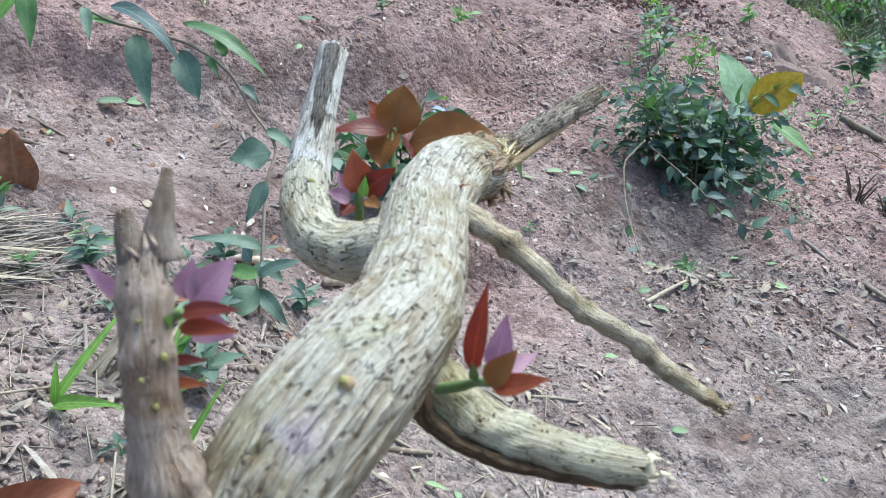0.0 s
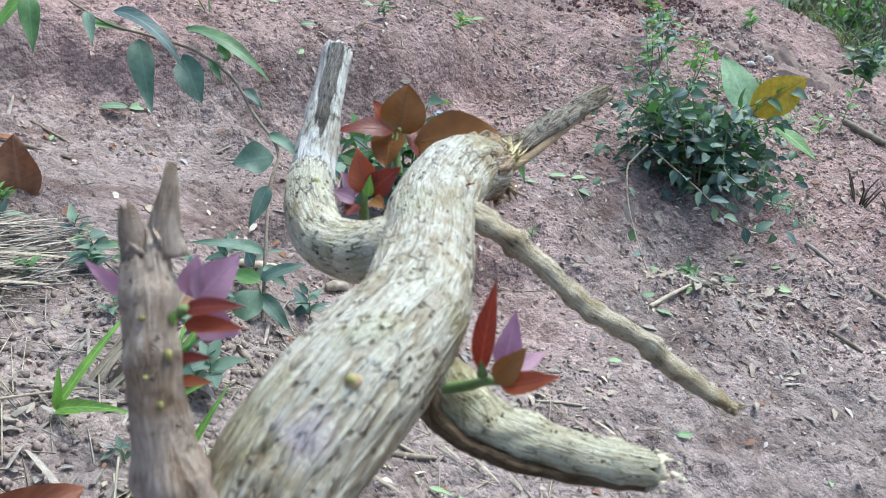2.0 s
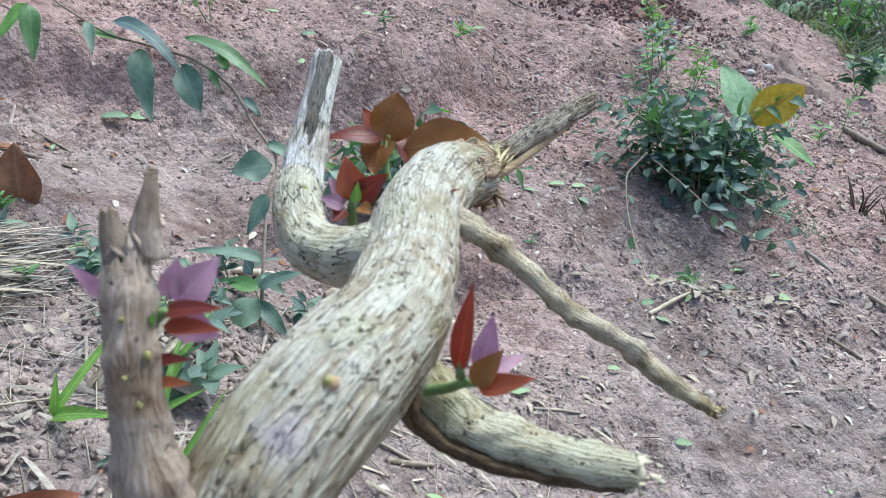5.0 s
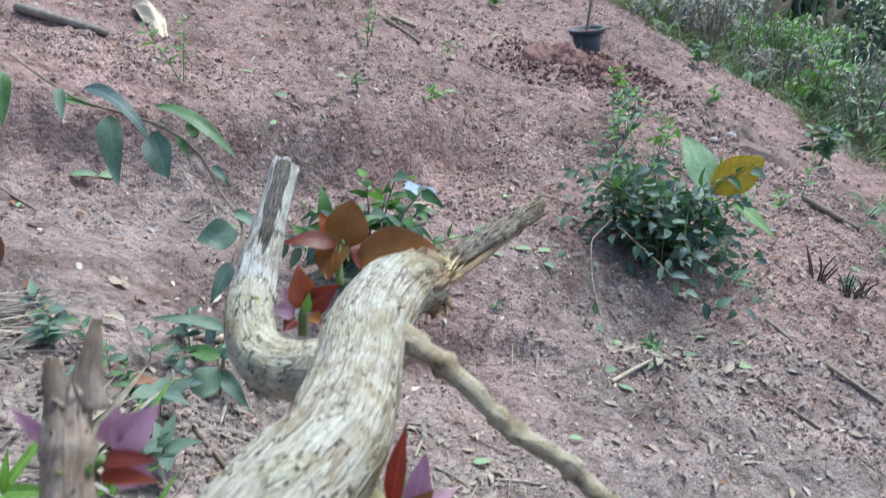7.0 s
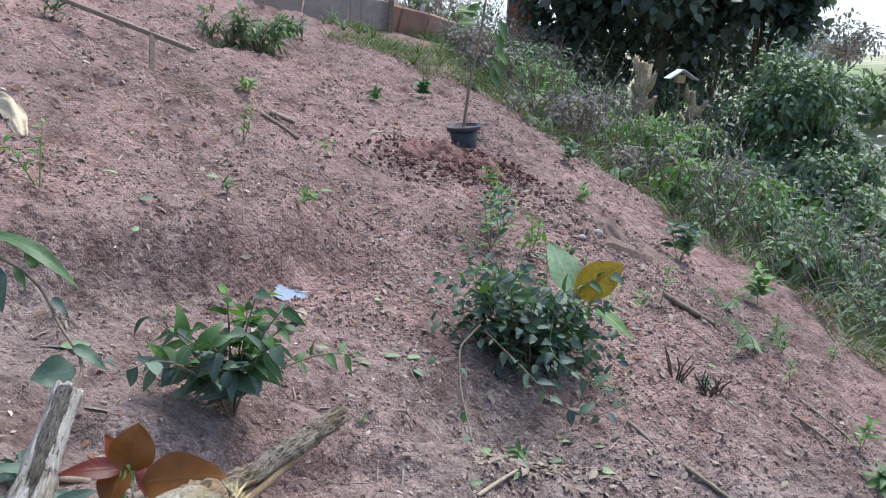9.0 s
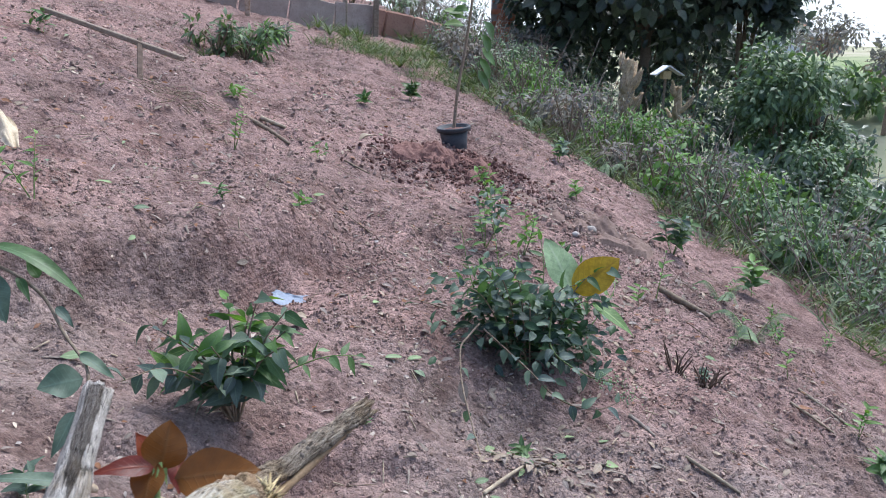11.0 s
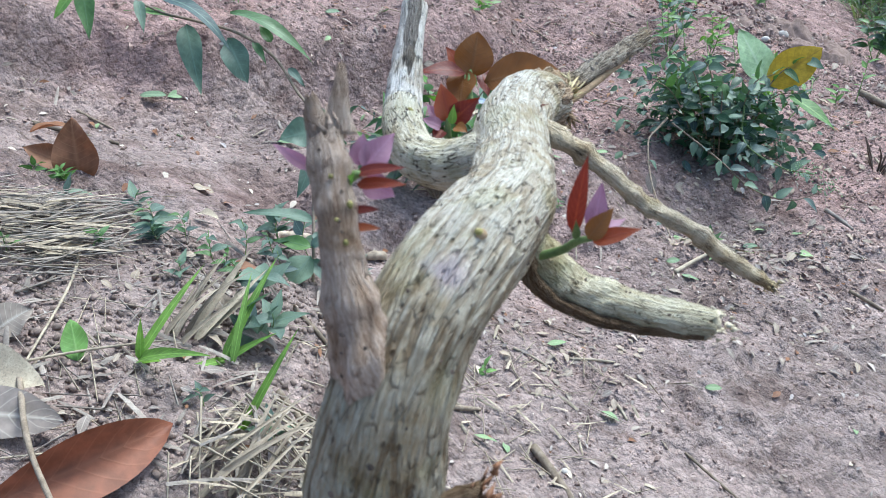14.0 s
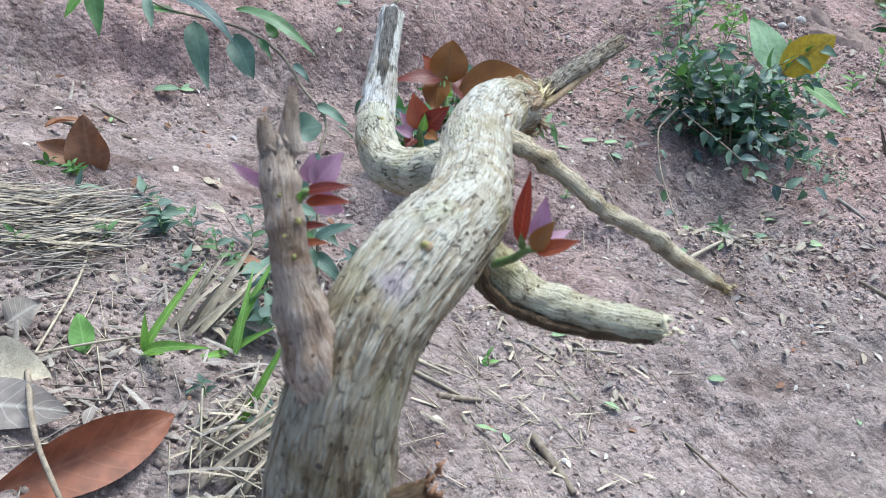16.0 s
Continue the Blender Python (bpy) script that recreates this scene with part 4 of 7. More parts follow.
for a, b, w, mat, up in (((-0.082, 0.219, 0.677), (-0.062, 0.215, 0.680), 0.0068, RED_LEAF, (0, -0.5, 0.8)), ((-0.082, 0.217, 0.673), (-0.062, 0.212, 0.674), 0.0068, RED_LEAF, (0, -0.5, 0.8)),
                         ((-0.080, 0.225, 0.677), (-0.067, 0.235, 0.688), 0.013, MAUVE_LEAF, (0.1, -0.8, 0.3)), ((-0.080, 0.222, 0.673), (-0.068, 0.226, 0.664), 0.0115, MAUVE_LEAF, (0, -0.8, 0.4)), ((-0.101, 0.229, 0.676), (-0.118, 0.238, 0.685), 0.0060, MAUVE_LEAF, (0, -0.8, 0.4)),
                         ((-0.084, 0.212, 0.664), (-0.073, 0.212, 0.664), 0.0042, RED_LEAF, (0, -0.6, 0.7)), ((-0.084, 0.209, 0.658), (-0.073, 0.209, 0.657), 0.0040, RED_LEAF, (0, -0.6, 0.7)), ((-0.082, 0.226, 0.678), (-0.079, 0.231, 0.690), 0.009, MAUVE_LEAF, (0.1, -0.8, 0.3)), ((-0.0865, 0.216, 0.672), (-0.082, 0.213, 0.680), 0.004, LIGHT_GREEN, (0, -0.8, 0.4))):
    blade_part(sprout4, "leaf", a, b, w, mat, "lance", 0.25, 0.25, up)
part("bud_leaf", leaf_mesh("bud_leaf", RED_LEAF, length=0.010, width=0.005, shape="lance", fold=0.4, curl=0.2, n=6), shrub).matrix_basis = aim((0.006, 0.384, 0.654), (0.5, -0.3, 0.35))


# ---- leafy plants ----
def leaf_set(name, mat, sizes, **kw):
    """Three shapes of one kind of leaf, one metre long, to be shared."""
    return [leaf_mesh(name, mat, length=1.0, width=kw.get("width", 0.42) * f, shape=kw.get("shape", "oval"), fold=kw.get("fold", 0.25) * (0.7 + 0.3 * i), curl=kw.get("curl", 0.6) * (0.5 + 0.5 * i), wave=0.05, n=kw.get("n", 6), seed=i) for i, f in enumerate(sizes)]


SET_GREEN = leaf_set("leaf", GREEN, (0.9, 1.0, 1.1), shape="lance", width=0.38)
SET_BLUE = leaf_set("leaf", BLUE_GREEN, (0.9, 1.0, 1.1), shape="lance", width=0.44)
SET_BROAD = leaf_set("leaf", BLUE_GREEN, (0.9, 1.0, 1.1), shape="oval", width=0.62)
SET_LIGHT = leaf_set("leaf", LIGHT_GREEN, (0.9, 1.0, 1.1), shape="lance", width=0.36)


def grow(owner, pts, r0, r1, sets, count, size, start=0.2, droop=0.1, mat=None, seed=0, spread=1.0, upness=0.35):
    """A stem through pts with leaves set round it, as parts of owner. Stem and leaves are in world metres."""
    r = np.random.default_rng(seed)
    pts = [Vector(p) for p in pts]
    rows = [(*p, lerp(r0, r1, i / (len(pts) - 1))) for i, p in enumerate(pts)]
    part("stem", tube("stem", rows, mat or TWIG, 0.012, 7), owner)
    c = catmull(rows, 0.004)[:, :3]
    for k in range(count):
        f = start + (1 - start) * (k + 0.5) / count + r.uniform(-0.02, 0.02)
        i = int(min(0.999, max(0, f)) * (len(c) - 1))
        at = Vector(c[i])
        t = Vector(c[min(i + 2, len(c) - 1)] - c[max(i - 2, 0)]).normalized()
        a = k * 2.4 + r.uniform(-0.5, 0.5)
        side = t.cross(Vector((0.2, 0.3, 1.0))).normalized()
        out = side * math.cos(a) + side.cross(t).normalized() * math.sin(a)
        way = out * spread + t * r.uniform(0.3, 0.9) + Vector((0, 0, -droop + r.uniform(-0.15, 0.25)))
        s = r.uniform(*size) * (0.75 + 0.25 * math.sin(math.pi * min(1, f)))
        group = sets[r.integers(len(sets))]
        up = Vector((r.normal(0, upness), r.normal(0, upness) - 0.35, 1.0))
        placed_part("leaf", group[r.integers(3)], owner, aim(at, way, up, s))


# the arching sapling
sap_at = on_ground(-0.288, 1.09)
sapling = thing("weed_sapling", sap_at, "thin arching green sapling with drooping bluish leaves", "sapling")
SAP = [(-0.288, 1.09, sap_at.z - 0.03, 0.0030), (-0.284, 1.218, 0.336, 0.0028), (-0.274, 1.277, 0.391, 0.0026), (-0.320, 1.333, 0.440, 0.0026), (-0.362, 1.379, 0.492, 0.0028), (-0.424, 1.399, 0.534, 0.0030), (-0.501, 1.410, 0.558, 0.0026), (-0.564, 1.408, 0.578, 0.0022), (-0.617, 1.412, 0.610, 0.0020), (-0.680, 1.42, 0.655, 0.0015)]
part("stem", tube("stem", SAP, TWIG, 0.008, 9, 0.05, 0.02, 2), sapling)
for a, b, w, mat, curl, sh, up in (
        ((-0.521, 1.408, 0.554), (-0.493, 1.336, 0.444), 0.056, BLUE_GREEN, 0.25, "lance", (0.2, -0.9, 0.4)),
        ((-0.446, 1.395, 0.526), (-0.410, 1.344, 0.460), 0.056, BLUE_GREEN, 0.30, "oval", (0.2, -0.9, 0.4)),
        ((-0.439, 1.413, 0.570), (-0.303, 1.377, 0.485), 0.045, GREEN, 1.0, "lance", (0.2, -0.35, 0.9)),
        ((-0.559, 1.419, 0.598), (-0.443, 1.369, 0.512), 0.045, BLUE_GREEN, 1.3, "lance", (0.2, -0.3, 0.9)),
        ((-0.541, 1.404, 0.567), (-0.625, 1.409, 0.582), 0.030, GREEN, 0.4, "lance", (0.1, -0.2, 1)),
        ((-0.687, 1.396, 0.632), (-0.676, 1.351, 0.546), 0.044, GREEN, 0.4, "lance", (0.4, -0.8, 0.3)),
        ((-0.690, 1.40, 0.63), (-0.735, 1.366, 0.580), 0.034, LIGHT_GREEN, 0.5, "lance", (0.2, -0.6, 0.7)),
        ((-0.281, 1.274, 0.384), (-0.343, 1.258, 0.378), 0.062, BLUE_GREEN, 0.35, "oval", (0.0, -0.75, 0.6)),
        ((-0.290, 1.299, 0.415), (-0.237, 1.280, 0.380), 0.030, BLUE_GREEN, 0.5, "lance", (0.1, -0.5, 0.8)),
        ((-0.336, 1.361, 0.476), (-0.308, 1.345, 0.446), 0.022, BLUE_GREEN, 0.3, "lance", (0.3, -0.6, 0.7)),
        ((-0.285, 1.225, 0.351), (-0.313, 1.188, 0.296), 0.036, BLUE_GREEN, 0.35, "lance", (0.3, -0.8, 0.5)),
        ((-0.286, 1.165, 0.262), (-0.394, 1.150, 0.286), 0.032, BLUE_GREEN, 0.5, "lance", (0.0, -0.4, 0.9)),
        ((-0.286, 1.150, 0.246), (-0.250, 1.128, 0.216), 0.030, BLUE_GREEN, 0.4, "lance", (0.1, -0.5, 0.8)),
        ((-0.367, 1.391, 0.518), (-0.388, 1.405, 0.546), 0.026, GREEN, 0.3, "lance", (0.2, -0.7, 0.6)),
        ((-0.287, 1.110, 0.222), (-0.326, 1.078, 0.180), 0.055, BLUE_GREEN, 0.3, "oval", (0.0, -0.7, 0.7)),
        ((-0.287, 1.110, 0.215), (-0.240, 1.080, 0.168), 0.034, BLUE_GREEN, 0.3, "lance", (0.1, -0.6, 0.7)),
        ((-0.287, 1.12, 0.235), (-0.22, 1.13, 0.255), 0.032, BLUE_GREEN, 0.6, "lance", (0.0, -0.5, 0.8)),
        ((-0.287, 1.12, 0.232), (-0.355, 1.15, 0.235), 0.034, GREEN, 0.5, "lance", (0.0, -0.5, 0.8)),
        ((-0.400, 1.392, 0.52), (-0.375, 1.36, 0.486), 0.020, GREEN, 0.4, "lance", (0.3, -0.6, 0.7)),
        ((-0.60, 1.412, 0.600), (-0.585, 1.37, 0.55), 0.026, BLUE_GREEN, 0.5, "lance", (0.3, -0.7, 0.5))):
    blade_part(sapling, "leaf", a, b, w * (0.80 if sh == "lance" else 0.9), mat, sh, 0.32, curl, up, "", 0.0, 0.09, 14)

# the low green shrub on the bench
sh_at = on_ground(-0.09, 1.76)
low_shrub = thing("green_shrub", sh_at, "low leafy green shrub growing from bare soil", "shrub")
r = np.random.default_rng(21)
SET_LOW = leaf_set("leaf", GREEN, (0.85, 1.0, 1.2), shape="lance", width=0.38, curl=0.9)
SET_LOW_B = leaf_set("leaf", BLUE_GREEN, (0.85, 1.0, 1.2), shape="lance", width=0.44, curl=0.8)
for k in range(15):
    a = -0.35 + 2 * math.pi * k / 15 + r.uniform(-0.2, 0.2)
    reach, top = r.uniform(0.08, 0.19), r.uniform(0.10, 0.27)
    if math.sin(a) > 0.3:
        top *= 1.1
    end = (sh_at.x - 0.02 + math.cos(a) * reach * (1.25 if math.cos(a) < 0 else 0.95), sh_at.y + math.sin(a) * reach * 0.8, sh_at.z + top)
    midp = lerp(np.array(sh_at), np.array(end), 0.5) + np.array((0, 0, 0.04))
    # lit look put into leaf colour: lighter greens at the back, bluish in front
    grow(low_shrub, [(sh_at.x, sh_at.y, sh_at.z - 0.02), tuple(midp), end], 0.0032, 0.0014, [SET_LOW, SET_LOW, SET_LIGHT, SET_LOW_B] if math.sin(a) > -0.3 else [SET_LOW_B, SET_LOW_B, SET_LOW], 11, (0.055, 0.100), 0.35, 0.25, TWIG, 100 + k, 1.0, 0.8)
grow(low_shrub, [(sh_at.x - 0.02, sh_at.y, sh_at.z + 0.06), (-0.20, 1.60, 0.26), (-0.27, 1.45, 0.30)], 0.002, 0.001, [SET_BROAD], 4, (0.05, 0.065), 0.55, 0.4, TWIG, 131)
grow(low_shrub, [(sh_at.x + 0.04, sh_at.y, sh_at.z + 0.08), (0.10, 1.72, 0.22), (0.19, 1.70, 0.23)], 0.002, 0.001, [SET_GREEN], 9, (0.04, 0.07), 0.3, 0.3, STEM_GREEN, 132)

# the tangled bush with the yellow leaf
vb = on_ground(0.80, 2.42)
bush = thing("tangled_bush", vb, "dense tangled green bush with trailing bluish leaves", "bush")
r = np.random.default_rng(33)
SET_SMALL = leaf_set("leaf", BLUE_GREEN, (0.8, 1.0, 1.2), shape="lance", width=0.52)
SET_SMALL_G = leaf_set("leaf", GREEN, (0.8, 1.0, 1.2), shape="lance", width=0.44)
for k in range(19):
    a = 2 * math.pi * k / 19 + r.uniform(-0.2, 0.2)
    reach, top = r.uniform(0.12, 0.27), r.uniform(0.12, 0.33)
    end = (vb.x + math.cos(a) * reach * 1.35, vb.y + math.sin(a) * reach * 0.8, vb.z + top + 0.05 - 0.25 * math.cos(a) * reach)
    midp = lerp(np.array(vb), np.array(end), 0.55) + np.array((0, 0, 0.07))
    sets = [SET_SMALL, SET_SMALL_G, SET_LIGHT] if math.sin(a) > -0.2 else [SET_SMALL, SET_SMALL, SET_SMALL_G]
    grow(bush, [(vb.x + 0.05 * math.cos(a), vb.y + 0.05 * math.sin(a), vb.z - 0.02), tuple(midp), end], 0.003, 0.001, sets, 15, (0.035, 0.080), 0.2, 0.15, TWIG, 200 + k, 1.0, 0.9)
grow(bush, [(0.60, 2.30, 0.075), (0.552, 2.250, 0.050), (0.524, 2.209, 0.030), (0.510, 2.10, -0.035), (0.513, 1.993, -0.088), (0.505, 1.83, -0.105)], 0.0035, 0.002, [SET_SMALL], 4, (0.03, 0.05), 0.0, 0.2, TWIG, 230)
blade_part(bush, "dead_leaf", (0.512, 2.12, -0.03), (0.515, 2.09, -0.085), 0.032, GREY_LEAF, "oval", 0.2, 0.3, (0, -1, 0.3))
grow(bush, [(0.844, 2.346, 0.095), (0.805, 2.201, 0.022), (0.885, 2.120, -0.030), (0.951, 2.063, -0.035)], 0.003, 0.0012, [SET_BLUE, SET_SMALL], 14, (0.045, 0.075), 0.1, 0.25, STEM_GREEN, 231)
grow(bush, [(0.610, 2.278, 0.065), (0.695, 2.087, 0.012), (0.770, 2.002, -0.050), (0.88, 2.00, -0.085), (0.989, 2.043, -0.075)], 0.003, 0.0012, [SET_BLUE, SET_SMALL], 16, (0.045, 0.07), 0.05, 0.3, TWIG, 232)
for k, (dx, top) in enumerate(((-0.16, 0.36), (-0.06, 0.40), (0.02, 0.34), (0.10, 0.37), (0.24, 0.30), (0.36, 0.24))):
    end = (vb.x + dx * 1.2, vb.y + 0.25 + 0.03 * k, vb.z + top - 0.2 * dx)
    grow(bush, [(vb.x + dx * 0.6, vb.y + 0.12, vb.z), (vb.x + dx, vb.y + 0.2, vb.z + top * 0.6), end], 0.0025, 0.001, [SET_LIGHT, SET_GREEN], 8, (0.035, 0.065), 0.35, 0.15, STEM_GREEN, 240 + k)
blade_part(bush, "large_leaf", (0.936, 2.420, 0.131), (0.866, 2.515, 0.285), 0.115, PALE_LEAF, "oval", 0.12, 0.2, (0.25, -0.9, 0.35), "large pale green leaf")
blade_part(bush, "large_leaf", (0.936, 2.420, 0.131), (1.085, 2.415, 0.238), 0.120, YELLOW_LEAF, "oval", 0.10, 0.25, (-0.2, -0.9, 0.45), "large yellow leaf")
blade_part(bush, "large_leaf", (0.985, 2.365, 0.110), (1.080, 2.240, 0.035), 0.055, LIGHT_GREEN, "lance", 0.2, 0.4, (0.2, -0.6, 0.8), "drooping light green leaf")
r2 = np.random.default_rng(77)
# inner leaves whose dark colour stands in for shade in the bush's gaps
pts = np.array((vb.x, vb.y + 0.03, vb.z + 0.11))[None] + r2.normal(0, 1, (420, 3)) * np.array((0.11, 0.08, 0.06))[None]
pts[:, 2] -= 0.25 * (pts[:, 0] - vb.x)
me = scatter("inner_foliage", leaf_grid(1.0, 0.5, "oval", 0.25, 0.6, 0.05, 4), pts, ways(420, r2.uniform(-0.5, 0.5, 420)), ups(420, 0.5), r2.uniform(0.035, 0.065, 420), SHADED_GREEN, 4)
tagged(part("inner_foliage", me, bush, "inner leaves darkened to stand in for shade"), kind="stuff")
d = r2.normal(0, 1, (360, 3))
d /= np.linalg.norm(d, axis=1)[:, None]
pts = np.array((vb.x, vb.y, vb.z + 0.10))[None] + d * np.array((0.31, 0.19, 0.18))[None] * (1 + 0.25 * np.sin(d[:, 0:1] * 6 + d[:, 1:2] * 5)) * r2.uniform(0.55, 1.0, (360, 1))
pts[:, 2] = np.maximum(pts[:, 2] - 0.25 * (pts[:, 0] - vb.x), ground_z(pts[:, 0], pts[:, 1]) + 0.01)
me = scatter("small_foliage", leaf_grid(1.0, 0.5, "oval", 0.25, 0.6, 0.05, 4), pts, d * 0.6 + ways(360, r2.uniform(-0.5, 0.3, 360)), ups(360, 0.9), r2.uniform(0.025, 0.058, 360), BLUE_GREEN, 4)
tagged(part("small_foliage", me, bush, "small bluish leaves"), kind="stuff")
for at in ((0.951, 2.055, -0.030), (0.989, 2.035, -0.068), (0.93, 2.08, -0.02)):
    r2 = np.random.default_rng(int(at[0] * 1000))
    pts = np.array(at)[None] + r2.normal(0, 0.016, (40, 3)) * np.array((1.4, 0.8, 0.9))
    ball = ([(0, -1, 0), (0.8, 0, 0), (0, 0, 0.8), (-0.8, 0, 0), (0, 0, -0.8), (0, 1, 0)], [(0, 1, 2), (0, 2, 3), (0, 3, 4), (0, 4, 1), (5, 2, 1), (5, 3, 2), (5, 4, 3), (5, 1, 4)])
    part("bud_spray", scatter("bud_spray", ball, pts, r2.normal(0, 1, (40, 3)), r2.normal(0, 1, (40, 3)), r2.uniform(0.002, 0.004, 40), PALE_LEAF), bush, "cluster of tiny whitish buds")["kind"] = "stuff"


# ---- small weeds ----
def small_weed(at, height, n, size, sets, label, seed, lean=(0, 0), stems=1, category="weed"):
    w = thing("weed", at, label, category, "small weeds on the slope")
    r = np.random.default_rng(seed)
    for s in range(stems):
        d = Vector((lean[0] + r.normal(0, 0.25) * (stems > 1), lean[1] + r.normal(0, 0.25) * (stems > 1), 1.0)).normalized()
        p = Vector(at)
        grow(w, [p - Vector((0, 0, 0.01)), p + d * height * 0.5 + Vector((r.normal(0, 0.006), r.normal(0, 0.006), 0)), p + d * height], max(0.0007, height * 0.012), 0.0006, sets, n, size, 0.3, 0.1, STEM_GREEN, seed * 10 + s)
    return w


L1, L2, L3 = "small bluish green seedling in soil", "small bright green weed on bare soil", "thin tall weed with narrow leaves"
for i, (x, y, h, n, size, sets, label, stems) in enumerate((
        (-0.749, 1.294, 0.030, 7, (0.02, 0.035), [SET_LIGHT], L2, 2), (-0.79, 1.29, 0.02, 5, (0.02, 0.04), [SET_GREEN], L2, 1), (-0.567, 1.177, 0.04, 6, (0.025, 0.045), [SET_BLUE], L1, 1), (-0.515, 1.077, 0.035, 7, (0.025, 0.045), [SET_BLUE], L1, 2),
        (-0.668, 0.924, 0.03, 6, (0.02, 0.03), [SET_GREEN], L1, 1), (-0.009, 1.141, 0.025, 5, (0.02, 0.035), [SET_LIGHT], L2, 1), (-0.325, 0.888, 0.06, 7, (0.04, 0.065), [SET_BLUE], L1, 2), (-0.234, 1.20, 0.05, 6, (0.03, 0.05), [SET_BLUE], L1, 2),
        (-0.365, 1.23, 0.06, 7, (0.03, 0.05), [SET_BLUE], L1, 2), (-0.40, 1.05, 0.03, 5, (0.02, 0.03), [SET_GREEN], L1, 1), (-0.46, 0.98, 0.03, 6, (0.02, 0.035), [SET_BLUE], L1, 1), (-0.36, 0.72, 0.03, 6, (0.02, 0.03), [SET_BLUE], L1, 1), (-0.28, 0.70, 0.035, 4, (0.03, 0.05), [SET_BLUE], L1, 1),
        (-0.686, 2.454, 0.20, 9, (0.03, 0.055), [SET_LIGHT], L3, 2), (-0.192, 2.793, 0.05, 7, (0.03, 0.05), [SET_GREEN], L1, 2), (0.065, 2.989, 0.06, 7, (0.03, 0.06), [SET_LIGHT], L2, 2), (-0.253, 4.597, 0.08, 10, (0.04, 0.08), [SET_LIGHT], L2, 2),
        (0.512, 5.506, 0.08, 10, (0.05, 0.08), [SET_GREEN], L2, 2), (0.908, 6.195, 0.14, 14, (0.06, 0.11), [SET_GREEN], L2, 3), (0.167, 4.071, 0.10, 8, (0.03, 0.06), [SET_GREEN, SET_LIGHT], L2, 2), (-0.226, 3.845, 0.20, 9, (0.03, 0.05), [SET_LIGHT], L3, 2),
        (0.86, 3.35, 0.24, 12, (0.04, 0.07), [SET_LIGHT, SET_BLUE], L3, 3), (0.95, 3.55, 0.22, 12, (0.04, 0.07), [SET_LIGHT, SET_BLUE], L3, 3), (1.02, 3.30, 0.20, 12, (0.04, 0.07), [SET_LIGHT], L3, 2), (1.20, 3.1, 0.18, 10, (0.04, 0.06), [SET_GREEN, SET_LIGHT], L3, 2), (1.528, 3.033, 0.22, 7, (0.03, 0.06), [SET_LIGHT], L3, 1),
        (1.42, 2.95, 0.10, 6, (0.04, 0.06), [SET_LIGHT], L2, 1), (1.40, 2.37, 0.05, 8, (0.02, 0.04), [SET_BLUE], L1, 2), (1.75, 2.75, 0.12, 8, (0.03, 0.05), [SET_LIGHT], L2, 1), (1.82, 2.50, 0.13, 6, (0.03, 0.05), [SET_LIGHT], L2, 1), (1.90, 2.2, 0.12, 8, (0.04, 0.06), [SET_LIGHT], L2, 2), (1.856, 2.03, 0.08, 9, (0.05, 0.08), [SET_GREEN], L2, 2),
        (2.38, 3.69, 0.20, 12, (0.07, 0.12), [SET_GREEN, SET_LIGHT], L2, 2), (2.02, 2.88, 0.09, 8, (0.018, 0.038), [SET_GREEN, SET_LIGHT], L3, 3), (2.10, 3.05, 0.10, 8, (0.018, 0.038), [SET_GREEN, SET_LIGHT], L3, 3), (2.25, 3.30, 0.11, 9, (0.018, 0.038), [SET_GREEN, SET_LIGHT], L3, 3), (2.45, 3.15, 0.11, 9, (0.018, 0.038), [SET_GREEN, SET_LIGHT], L3, 3), (2.15, 3.55, 0.10, 8, (0.018, 0.038), [SET_GREEN, SET_LIGHT], L3, 2), (0.99, 3.80, 0.22, 10, (0.04, 0.07), [SET_LIGHT], L3, 3), (0.66, 1.97, 0.05, 6, (0.03, 0.05), [SET_GREEN], L2, 2), (0.22, 1.88, 0.03, 6, (0.015, 0.025), [SET_GREEN], L1, 1), (2.02, 3.9, 0.22, 16, (0.06, 0.10), [SET_GREEN, SET_BLUE], L2, 4), (-1.31, 4.94, 0.14, 8, (0.06, 0.1), [SET_GREEN], L2, 2), (-1.55, 4.4, 0.16, 10, (0.05, 0.09), [SET_LIGHT], L2, 2), (1.65, 4.4, 0.12, 9, (0.04, 0.07), [SET_LIGHT], L2, 2), (1.75, 5.1, 0.16, 12, (0.05, 0.09), [SET_BLUE, SET_LIGHT], L2, 3))):
    small_weed(on_ground(x, y), h, n, size, sets, label, 300 + i, (0.1 * math.sin(i * 2.1), -0.1), stems)


for i, (x, y, h) in enumerate(((-0.484, 1.097, 0.05), (-0.429, 1.054, 0.06), (-0.381, 1.002, 0.05), (-0.40, 1.12, 0.07), (-0.353, 1.135, 0.05), (-0.33, 1.05, 0.06), (-0.58, 1.02, 0.03))):
    small_weed(on_ground(x, y), h, 6, (0.018, 0.036), [SET_BLUE, SET_GREEN], "small bluish green weed among straw", 380 + i, (0.12 * math.sin(i * 2.7), -0.12), 1)


for i, (x, y, h, size) in enumerate(((-0.300, 1.180, 0.09, (0.045, 0.07)), (-0.340, 0.985, 0.05, (0.04, 0.06)), (-0.545, 1.150, 0.04, (0.03, 0.05)), (-0.70, 1.20, 0.03, (0.03, 0.05)))):
    small_weed(on_ground(x, y), h, 6, size, [SET_BLUE, SET_BROAD] if i % 2 else [SET_BLUE, SET_GREEN], "broad bluish green weed among straw", 420 + i, (0.15 * math.sin(i * 2.1), -0.15), 1)


